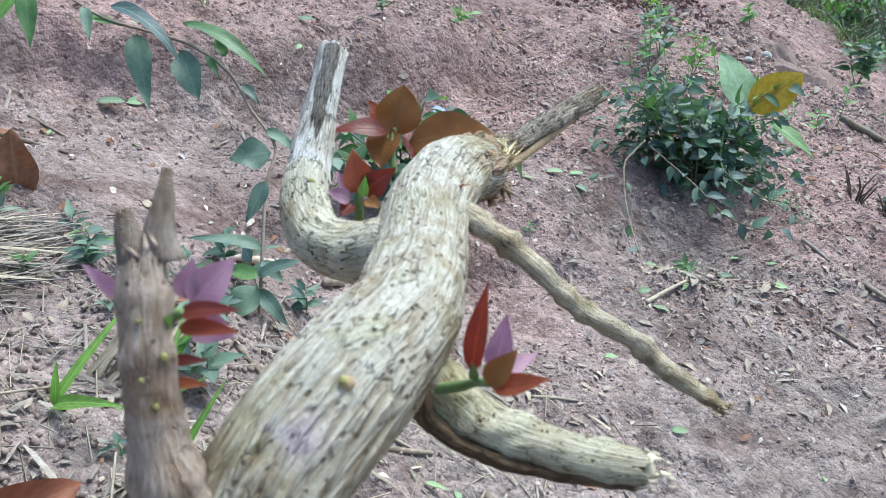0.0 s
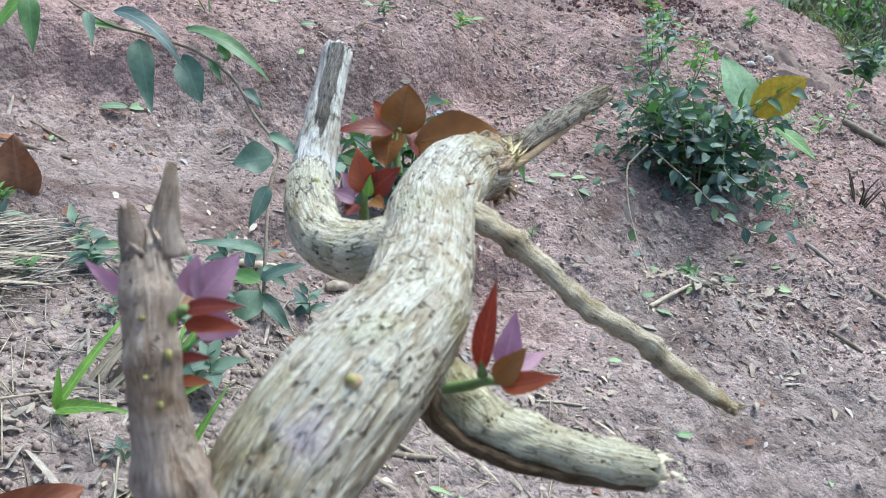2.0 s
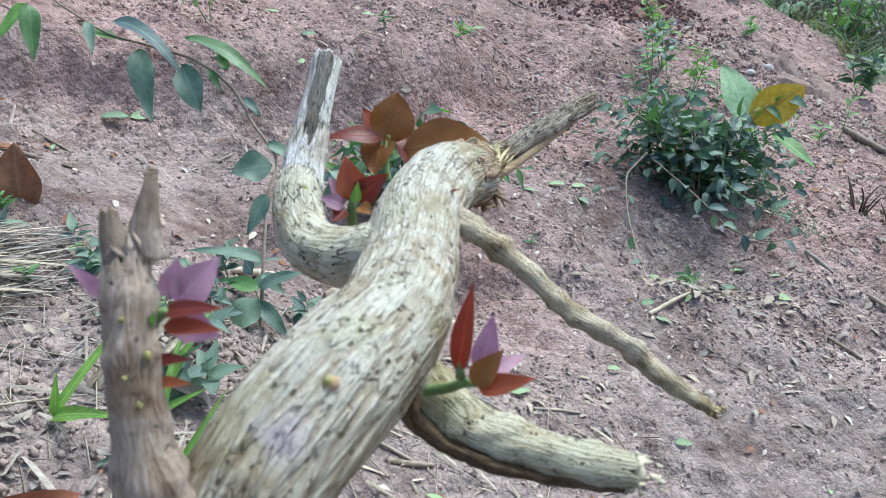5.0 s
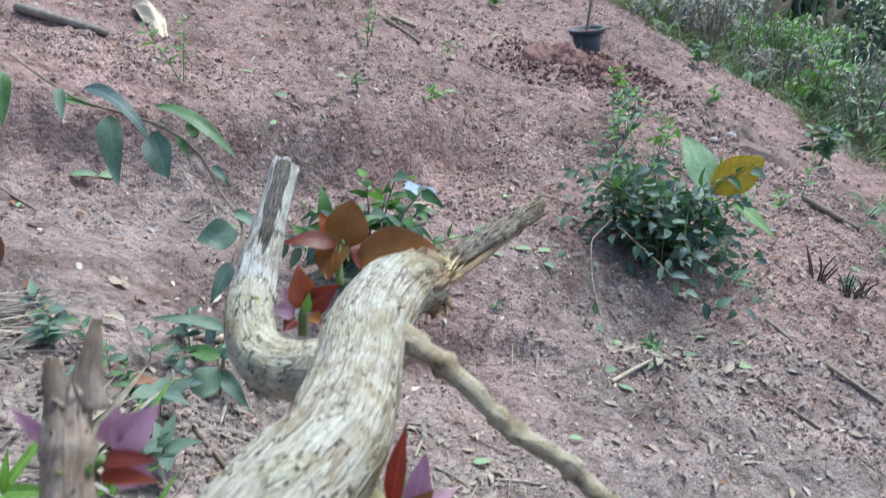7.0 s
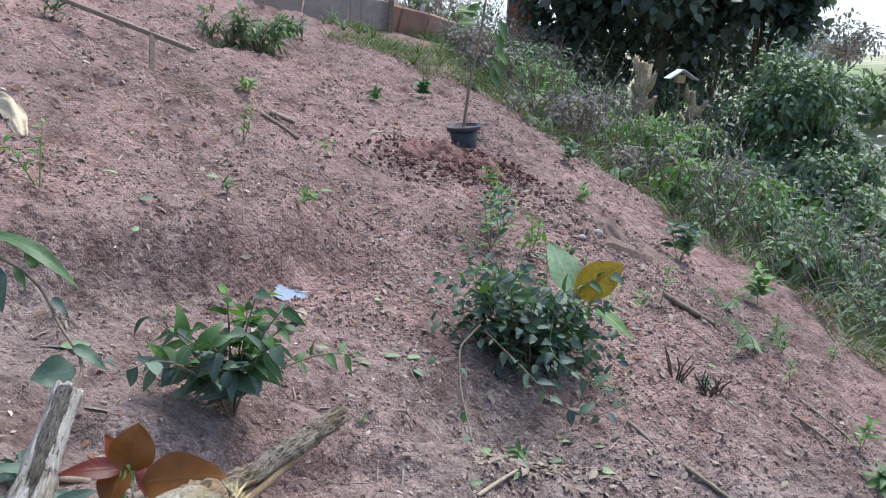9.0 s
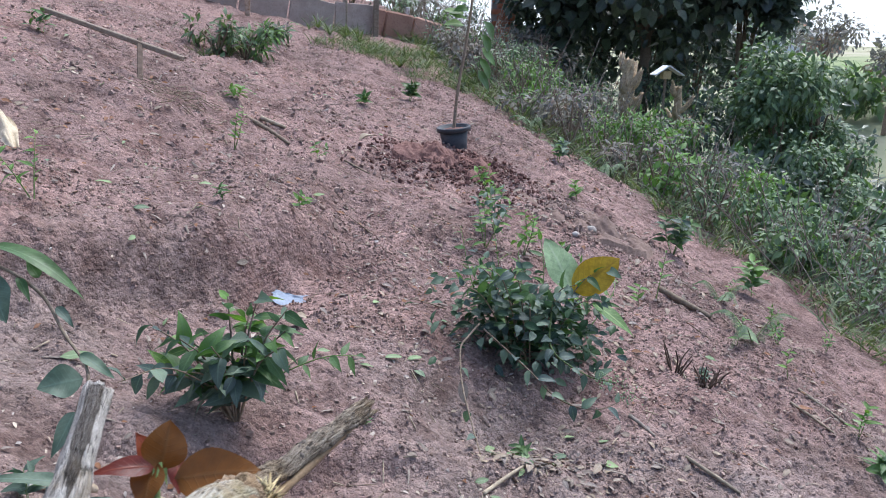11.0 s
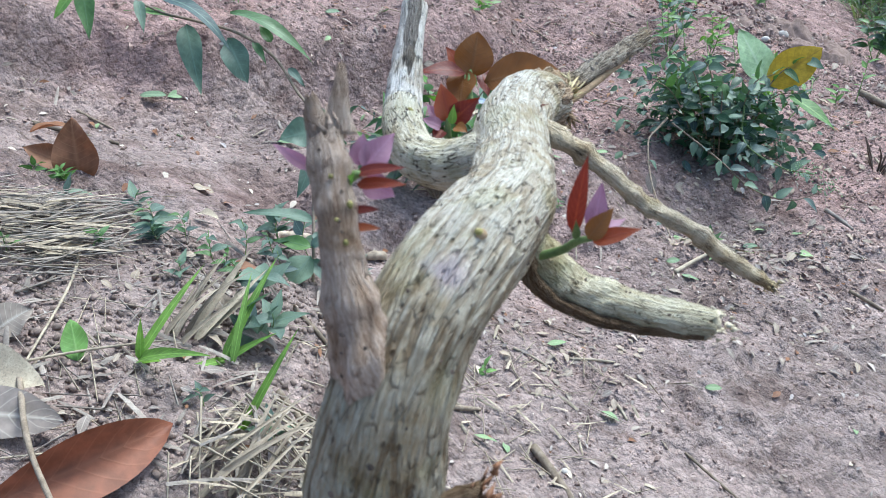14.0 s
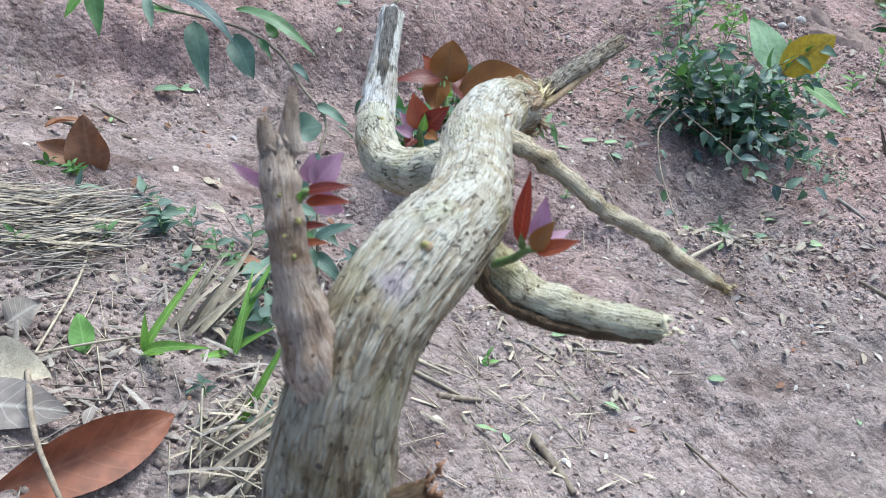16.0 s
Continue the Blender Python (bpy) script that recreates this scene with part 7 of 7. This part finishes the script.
# farther thickets down the bank
for i, (x, y, w, top, mat, n) in enumerate(((4.6, 7.2, 0.8, -0.45, WEED, 1300), (5.4, 7.0, 0.8, -0.75, WEED, 1300), (5.3, 8.1, 0.9, -0.15, TREE_LEAF, 1500), (6.3, 7.6, 0.8, -0.30, TREE_LIGHT, 1500), (6.2, 8.4, 0.7, -0.1, TREE_LIGHT, 1300), (4.6, 8.7, 0.8, -0.1, LIGHT_GREEN, 1300), (4.2, 6.2, 0.7, -0.75, WEED, 1100), (5.0, 6.0, 0.7, -1.0, GREY_WEED, 1100), (5.9, 6.4, 0.8, -1.0, TREE_LIGHT, 1300),
                                             (4.6, 4.9, 0.7, -1.05, LIGHT_GREEN, 1000), (5.4, 5.2, 0.8, -1.25, WEED, 1000), (4.3, 4.2, 0.6, -1.05, LIGHT_GREEN, 900), (3.9, 9.6, 0.7, 0.1, GREY_WEED, 1300), (4.7, 10.0, 0.9, 0.15, TREE_LEAF, 1500), (3.2, 10.6, 0.6, 0.45, GREY_WEED, 1100), (2.6, 11.2, 0.6, 0.75, GREY_WEED, 1000), (3.0, 12.0, 0.7, 1.1, GREY_WEED, 1100), (6.2, 9.8, 1.0, -0.2, TREE_LEAF, 1500), (6.5, 10.0, 0.8, 0.05, TREE_LIGHT, 1300), (5.2, 11.4, 1.1, 0.7, TREE_LEAF, 1600), (6.8, 11.5, 1.2, 0.6, TREE_LEAF, 1600), (4.0, 12.2, 0.9, 0.95, TREE_LEAF, 1400), (8.0, 11.0, 1.0, 0.3, TREE_LEAF, 1200), (5.6, 10.2, 1.0, 0.35, TREE_LEAF, 2000), (6.6, 10.4, 1.0, 0.35, TREE_LEAF, 2000), (7.4, 10.4, 1.0, 0.2, TREE_LEAF, 1800), (4.9, 9.3, 0.8, 0.1, TREE_LEAF, 1700), (5.6, 8.6, 0.8, -0.35, TREE_LEAF, 1600), (6.4, 8.8, 0.8, -0.4, TREE_LEAF, 1600), (7.2, 8.9, 0.8, -0.4, TREE_LEAF, 1600), (7.7, 9.9, 0.9, -0.1, TREE_LIGHT, 1500), (6.9, 7.3, 0.9, -0.9, TREE_LIGHT, 1500), (6.2, 5.6, 0.9, -1.4, WEED, 1300))):
    z = gz(x, y)
    bush_thing(x, y, w, max(0.5, top - z), n, (0.07, 0.17), mat, LB[3] if mat is TREE_LEAF else LB[0] if mat is WEED else LB[2] if mat is LIGHT_GREEN else LB[1] if mat is GREY_WEED else "glossy mid-green leafy bush in shade", 1200 + i, LEAF5, z, 5, "thicket")
# dark dry shrubs behind the barrier
for i, (x, y, w, h, mat) in enumerate(((1.5, 12.2, 0.7, 0.75, GREY_WEED), (2.1, 12.4, 0.7, 0.9, GREY_WEED), (0.9, 12.6, 0.7, 0.8, TREE_LEAF), (2.6, 12.8, 0.7, 1.1, GREY_WEED), (3.0, 13.8, 0.7, 1.3, TREE_LEAF), (1.7, 13.4, 0.9, 1.1, TREE_LEAF), (0.1, 12.2, 0.8, 0.7, TREE_LEAF), (4.2, 13.9, 0.9, 2.0, TREE_LEAF), (2.3, 14.6, 1.2, 1.6, TREE_LEAF), (4.6, 14.2, 1.3, 2.6, TREE_LEAF), (-0.48, 6.0, 0.22, 0.26, WEED), (-0.30, 6.15, 0.20, 0.24, WEED), (-0.15, 7.4, 0.18, 0.16, WEED))):
    bush_thing(x, y, w, h, int((900 if h < 2.5 else 1700) * min(1.6, w + 0.3) if w > 0.3 else 260), (0.05, 0.11) if h < 2.5 else (0.10, 0.20), mat, LB[1] if mat is GREY_WEED else LB[3] if mat is TREE_LEAF else "low green bush on the upper slope", 1300 + i, LANCE5, None, 5)

bush_thing(4.25, 8.55, 0.45, gz(4.25, 8.55) * -1 + 0.42, 900, (0.06, 0.13), LIGHT_GREEN, LB[2], 1390, LEAF5, None, 5)
# dry stalks standing in the weeds
n = 1300
gy = rng.uniform(3.0, 11.5, n)
gx = edge_x(gy) + rng.uniform(0.05, 2.4, n)
me = scatter("dry_stalks", STRAW_BASE, np.stack([gx, gy, ground_z(gx, gy)], -1), ways(n, rng.uniform(0.8, 3.0, n)), ups(n, 0.4), rng.uniform(0.25, 0.95, n), GREY_STRAW, None, rng.uniform(0.002, 0.005, n))
tagged(new("dry_stalks", me), "dry brown stalks standing among the weeds", "stalks", kind="stuff")
# thin grass on the upper slope
n = 9000
gx, gy = rng.uniform(0.2, 1.75, n), rng.uniform(7.2, 9.8, n)
keep = (fbm(gx, gy, 0.6, 41.0, 3) + rng.normal(0, 0.15, n) + 0.25 * (gx - 0.9)) > 0.05
gx, gy = gx[keep], gy[keep]
n = len(gx)
me = scatter("slope_grass", BLADE5, np.stack([gx, gy, ground_z(gx, gy) - 0.005], -1), ways(n, rng.uniform(0.6, 2.0, n)), ups(n, 0.4), rng.uniform(0.06, 0.20, n), GRASS, 3)
tagged(new("slope_grass", me), "thin light green grass on the upper slope", "grass", kind="stuff")
# grass along the edge
n = 6500
gy = rng.uniform(1.2, 11.5, n)
gx = edge_x(gy) + np.abs(rng.normal(0, 0.55, n)) - 0.12 + 0.10 * np.sin(gy * 5)
g_at = np.stack([gx, gy, ground_z(gx, gy) - 0.01], -1)
me = scatter("bank_grass", BLADE5, g_at, ways(n, rng.uniform(0.6, 1.8, n)), ups(n, 0.4), rng.uniform(0.08, 0.32, n), GRASS, 3)
tagged(new("bank_grass", me), "long green grass along the slope's edge", "grass", kind="stuff")
n = 6000
gy = rng.uniform(2, 14, n)
gx = edge_x(gy) + rng.uniform(0.8, 6.5, n)
g_at = np.stack([gx, gy, ground_z(gx, gy) - 0.01], -1)
me = scatter("bank_grass", BLADE5, g_at, ways(n, rng.uniform(0.6, 1.8, n)), ups(n, 0.4), rng.uniform(0.3, 0.8, n), GRASS, 3)
tagged(new("bank_grass", me), "rank green grass down the bank", "grass", kind="stuff")


def fern(x, y, n, length, seed):
    r = np.random.default_rng(seed)
    at = on_ground(x, y)
    fobj = thing("fern", at, "light green fern with arching fronds", "fern", "ferns")
    for k in range(n):
        a = 2 * math.pi * k / n + r.uniform(-0.4, 0.4)
        end = Vector((math.cos(a) * length, math.sin(a) * length, length * r.uniform(0.05, 0.35)))
        m = Vector((math.cos(a) * length * 0.5, math.sin(a) * length * 0.5, length * 0.42))
        rows = [(*at, 0.002), (*(at + m), 0.0015), (*(at + end), 0.0006)]
        frond = part("frond", tube("frond", rows, STEM_GREEN, 0.02, 5), fobj)
        c = catmull(rows, length / 60)[:, :3]
        pts, wy, sz = [], [], []
        for i in range(5, len(c) - 1):
            t = Vector(c[i + 1] - c[i]).normalized()
            s_ = t.cross(Vector((0, 0, 1))).normalized()
            for sgn in (-1, 1):
                pts.append(c[i])
                wy.append(s_ * sgn + t * 0.45 + Vector((0, 0, -0.35)))
                sz.append(length * 0.17 * (1 - i / len(c)) ** 0.8 + 0.008)
        me = scatter("pinna_strip", PINNA, pts, [tuple(q) for q in wy], [(0, -0.2, 1)] * len(pts), sz, WEED, 3)
        ob = part("pinna_strip", me, frond)
        tagged(ob, kind="stuff")
    return fobj


fern(1.86, 2.82, 3, 0.24, 5)
fern(1.98, 3.30, 3, 0.18, 6)
fern(2.25, 5.55, 6, 0.30, 7)
fern(1.95, 6.4, 5, 0.25, 8)
fern(3.05, 4.7, 5, 0.28, 9)


def tree(name, x, y, crown, radii, n, size, mat, label, seed, base=LEAF5, r_trunk=0.06, lobes=9, base_z=None, limbs=6):
    """A trunk with limbs that carry lobes of leaves round the crown's centre."""
    r = np.random.default_rng(seed)
    z = (gz(x, y) if base_z is None else base_z) - 0.1
    t = thing(name, (x, y, z), label, "tree", "trees past the slope")
    c = Vector(crown)
    part("trunk", tube("trunk", [(x, y, z, r_trunk), (lerp(x, c.x, 0.4) + 0.05, lerp(y, c.y, 0.4), lerp(z, c.z, 0.5), r_trunk * 0.8), (c.x, c.y, c.z, r_trunk * 0.4)], TWIG, 0.08, 10, 0.08, 0.05, seed), t)
    ps, ds = [], []
    for k in range(lobes):
        d = r.normal(0, 1, 3)
        d /= np.linalg.norm(d)
        lc = np.array(c) + d * np.array(radii) * r.uniform(0.45, 0.85)
        if k < limbs:
            part("limb", tube("limb", [(*lerp(np.array((x, y, z)), np.array(c), 0.7), r_trunk * 0.4), (*(lerp(np.array(c), lc, 0.5) + np.array((0, 0, 0.05))), r_trunk * 0.25), (*lc, r_trunk * 0.1)], TWIG, 0.08, 6), t)
        q = np.array(radii) * r.uniform(0.30, 0.5)
        p_, d_ = cloud_points(n // lobes, lc, q, r, 0.2)
        ps.append(p_)
        ds.append(d_)
    foliage("crown", t, np.vstack(ps), np.vstack(ds), size, base, mat, r, 0.45)
    return t


tree("broadleaf_tree", 5.2, 12.0, (5.3, 11.9, 2.15), (2.0, 1.3, 1.35), 5600, (0.09, 0.22), TREE_LEAF, "dark broadleaf tree with large drooping leaves", 2001, HEART5, 0.11, 16)
tree("broadleaf_tree", 6.9, 12.0, (6.75, 11.7, 1.55), (0.9, 0.9, 0.85), 2800, (0.08, 0.18), TREE_LEAF, "dark broadleaf tree with large drooping leaves", 2011, HEART5, 0.07, 9)
tree("broadleaf_tree", 3.9, 12.6, (3.95, 12.4, 1.9), (0.8, 0.9, 1.2), 1800, (0.07, 0.17), TREE_LEAF, "dark broadleaf tree with large drooping leaves", 2002, HEART5, 0.07, 8)
tree("broadleaf_tree", 6.0, 9.25, (6.0, 9.25, 0.10), (0.80, 0.75, 0.85), 4200, (0.06, 0.13), TREE_LIGHT, "mid-green glossy tree with a bare trunk", 2003, LEAF5, 0.045, 10)
tree("broadleaf_tree", 6.6, 9.3, (6.50, 9.3, 0.25), (0.45, 0.5, 0.7), 2000, (0.07, 0.15), TREE_LIGHT, "mid-green glossy tree with upright leaves", 2004, LANCE5, 0.05, 8)
tree("broadleaf_tree", 6.3, 8.3, (6.05, 8.2, -0.55), (0.75, 0.6, 0.7), 2000, (0.05, 0.10), TREE_LIGHT, "fine-leaved green tree over the bank", 2005, LEAF5, 0.05, 9)
tree("broadleaf_tree", 6.3, 6.3, (6.1, 6.2, -1.35), (0.9, 0.7, 0.6), 2000, (0.05, 0.11), TREE_LIGHT, "fine-leaved green tree over the bank", 2006, LEAF5, 0.05, 9)
for k, (x, y, z_) in enumerate(((4.3, 12.9, 1.25), (5.1, 13.3, 1.05), (5.9, 13.2, 0.95), (6.7, 13.0, 0.75), (7.5, 12.8, 0.5))):
    tree("broadleaf_tree", x, y, (x, y, z_), (0.85, 0.6, 0.75), 1500, (0.09, 0.18), TREE_LEAF, "dark broadleaf tree in a shaded row", 2030 + k, LEAF5, 0.05, 9)
tree("broadleaf_tree", 27.0, 39.0, (27.0, 39.0, 2.0), (2.2, 2.0, 1.5), 1100, (0.15, 0.35), GREY_WEED, "thin-crowned distant tree on the far bank", 2007, LEAF5, 0.16, 12, -4.0)
tree("broadleaf_tree", 36.0, 45.0, (36.0, 45.0, 1.2), (2.4, 2.0, 1.5), 1100, (0.15, 0.35), GREY_WEED, "thin-crowned distant tree on the far bank", 2008, LEAF5, 0.16, 12, -4.0)
# the pale cut trunks in the weeds
for (x, y, z0, z1, rr, lab) in ((3.93, 9.20, -0.75, 0.74, 0.085, "pale sawn tree stump with torn bark in weeds"), (4.37, 8.78, -0.9, 0.46, 0.05, "pale split cut trunk in weeds")):
    s_ = thing("tree_stump", (x, y, z0), lab, "stump", "cut stumps")
    part("trunk", tube("trunk", [(x - 0.02, y, z0 - 0.3, rr * 1.2), (x, y, lerp(z0, z1, 0.5), rr), (x - 0.02, y, z1, rr * 0.75)], PALE_WOOD, 0.015, 24, 0.6, 0.06, int(x * 10), jag=0.03), s_)
    for k in range(7):
        a = k * 1.9 + x
        part("branch_stub", tube("branch_stub", [(x, y, lerp(z0, z1, 0.55 + 0.06 * k), rr * 0.7), (x + 0.09 * math.cos(a), y + 0.1 * math.sin(a), lerp(z0, z1, 0.60 + 0.06 * k) + 0.02, rr * 0.6), (x + (0.10 + 0.05 * (k % 3)) * math.cos(a), y + 0.16 * math.sin(a), lerp(z0, z1, 0.66 + 0.06 * k) + 0.04, rr * 0.22)], PALE_WOOD, 0.02, 12, 0.4, 0.03, k, jag=0.03), s_)
# a birdhouse roof shape among the weeds
bh = thing("bird_feeder", (4.15, 8.70, 0.60), "small white-roofed feeder on a pole among leaves", "feeder")
part("roof", bar("roof", (3.99, 8.70, 0.60), (4.14, 8.70, 0.70), 0.16, 0.012, WHITE_PAINT, 0), bh)
part("roof", bar("roof", (4.15, 8.70, 0.70), (4.33, 8.70, 0.60), 0.16, 0.012, WHITE_PAINT, 0), bh)
part("body", bar("body", (4.10, 8.72, 0.60), (4.20, 8.72, 0.60), 0.09, 0.09, CUT_WOOD, 0.004), bh)
part("pole", bar("pole", (4.15, 8.72, gz(4.15, 8.72) - 0.1), (4.15, 8.72, 0.56), 0.025, 0.025, TWIG, 0.003), bh)


# ---- buildings and the far bank ----
def box(name, x0, x1, y0, y1, z0, z1, mat):
    return mesh_of(name, [(x, y, z) for z in (z0, z1) for x, y in ((x0, y0), (x1, y0), (x1, y1), (x0, y1))], [(3, 2, 1, 0), (4, 5, 6, 7), (0, 1, 5, 4), (1, 2, 6, 5), (2, 3, 7, 6), (3, 0, 4, 7)], mat, False)


def water_material():
    mat, t, b = material("pond_water", 0.06, 0.5)
    o = coords(t)
    set_color(t, b, ramp(t, noise_of(t, o, 0.15, 4), [(0.35, (0.34, 0.37, 0.36)), (0.65, (0.44, 0.46, 0.45))]))
    bump(t, b, noise_of(t, stretch(t, o, (1, 2.5, 1)), 1.6, 4), 0.15, 0.02)
    return mat


pond = new("water", mesh_of("water", [(7.5, 6, -6.45), (120, 6, -6.45), (120, 75, -6.45), (7.5, 75, -6.45)], [(0, 1, 2, 3)], water_material(), False))
tagged(pond, "still pale pond water below the slope", "pond", kind="structure")


def house(x, y, z, w, d, h, wall, roof, label):
    """A far house with windows and a pitched roof."""
    ob = thing("house", (x, y, z), label, "house", "far houses")
    part("wall", box("wall", x - w / 2, x + w / 2, y - d / 2, y + d / 2, z - 2.5, z + h, wall), ob)
    v = [(x - w / 2 - 0.3, y - d / 2 - 0.3, z + h), (x + w / 2 + 0.3, y - d / 2 - 0.3, z + h), (x + w / 2 + 0.3, y + d / 2 + 0.3, z + h), (x - w / 2 - 0.3, y + d / 2 + 0.3, z + h), (x - w / 2 - 0.3, y, z + h + 0.9), (x + w / 2 + 0.3, y, z + h + 0.9)]
    part("roof", mesh_of("roof", v, [(0, 1, 5, 4), (2, 3, 4, 5), (0, 4, 3), (1, 2, 5), (3, 2, 1, 0)], roof, False), ob)
    for k in range(int(w // 1.6)):
        wx = x - w / 2 + 0.9 + 1.6 * k
        part("window", box("window", wx - 0.35, wx + 0.35, y - d / 2 - 0.06, y - d / 2 - 0.01, z + h * 0.35, z + h * 0.75, WINDOW_DARK), ob)
    return ob


house(60.0, 96.0, 2.0, 5.0, 4.0, 1.7, WHITE_PAINT, ROOF_CLAY, "white house with a clay roof on the far bank")
house(64.5, 95.0, 0.9, 4.0, 4.0, 1.5, CLAY, ROOF_GREY, "reddish house with a grey roof on the far bank")
house(56.5, 98.0, 3.1, 4.0, 4.0, 1.5, WHITE_PAINT, ROOF_GREY, "white house with a grey roof on the far bank")
# the far bank: a long low ridge
nx, ny = 90, 14
v, f = [], []
for j in range(ny):
    for i in range(nx):
        a = radians(lerp(-70, 75, i / (nx - 1)))
        dist = 48 + 9.0 * j
        x, y = dist * math.sin(a), dist * math.cos(a)
        h = -7.2 + 9.0 * (1 - math.exp(-j / 3.0)) + 1.2 * noise.noise(Vector((x * 0.05, y * 0.05, 0.3))) * (j > 0) - 0.9 * (j == 0)
        v.append((x, y, h))
for j in range(ny - 1):
    for i in range(nx - 1):
        f.append((j * nx + i, j * nx + i + 1, (j + 1) * nx + i + 1, (j + 1) * nx + i))
ridge = new("far_bank", mesh_of("far_bank", v, f, HILL))
tagged(ridge, "low hazy green and brown far bank", "hill", kind="structure")
r = np.random.default_rng(55)
for k in range(18):
    a = radians(lerp(8, 62, (k + r.uniform(-0.3, 0.3)) / 17))
    dist = r.uniform(50, 75)
    x, y = dist * math.sin(a), dist * math.cos(a)
    bush_thing(x, y, 2.6, 3.0, 360, (0.5, 1.1), (WEED, GREY_WEED, TREE_LIGHT)[k % 3], "hazy green bush on the far bank", 3000 + k, LEAF5, -5.0 + (dist - 48) * 0.16, 3, "far_bush", "bushes on the far bank")

# the white overcast sky behind the far bank
glow = bpy.data.materials.new("overcast_sky")
glow.use_nodes = True
gt = glow.node_tree
em = gt.nodes.new("ShaderNodeEmission")
em.inputs["Color"].default_value, em.inputs["Strength"].default_value = (0.93, 0.96, 1.0, 1), 0.85
gt.links.new(em.outputs[0], gt.nodes["Material Output"].inputs["Surface"])
v, f = [], []
for i in range(25):
    a = radians(lerp(-75, 75, i / 24))
    v += [(400 * math.sin(a), 400 * math.cos(a), -12), (400 * math.sin(a), 400 * math.cos(a), 160)]
    if i:
        f.append((2 * i - 2, 2 * i, 2 * i + 1, 2 * i - 1))
tagged(new("backdrop", mesh_of("backdrop", v, f, glow)), "plain white overcast sky", "sky", kind="structure")
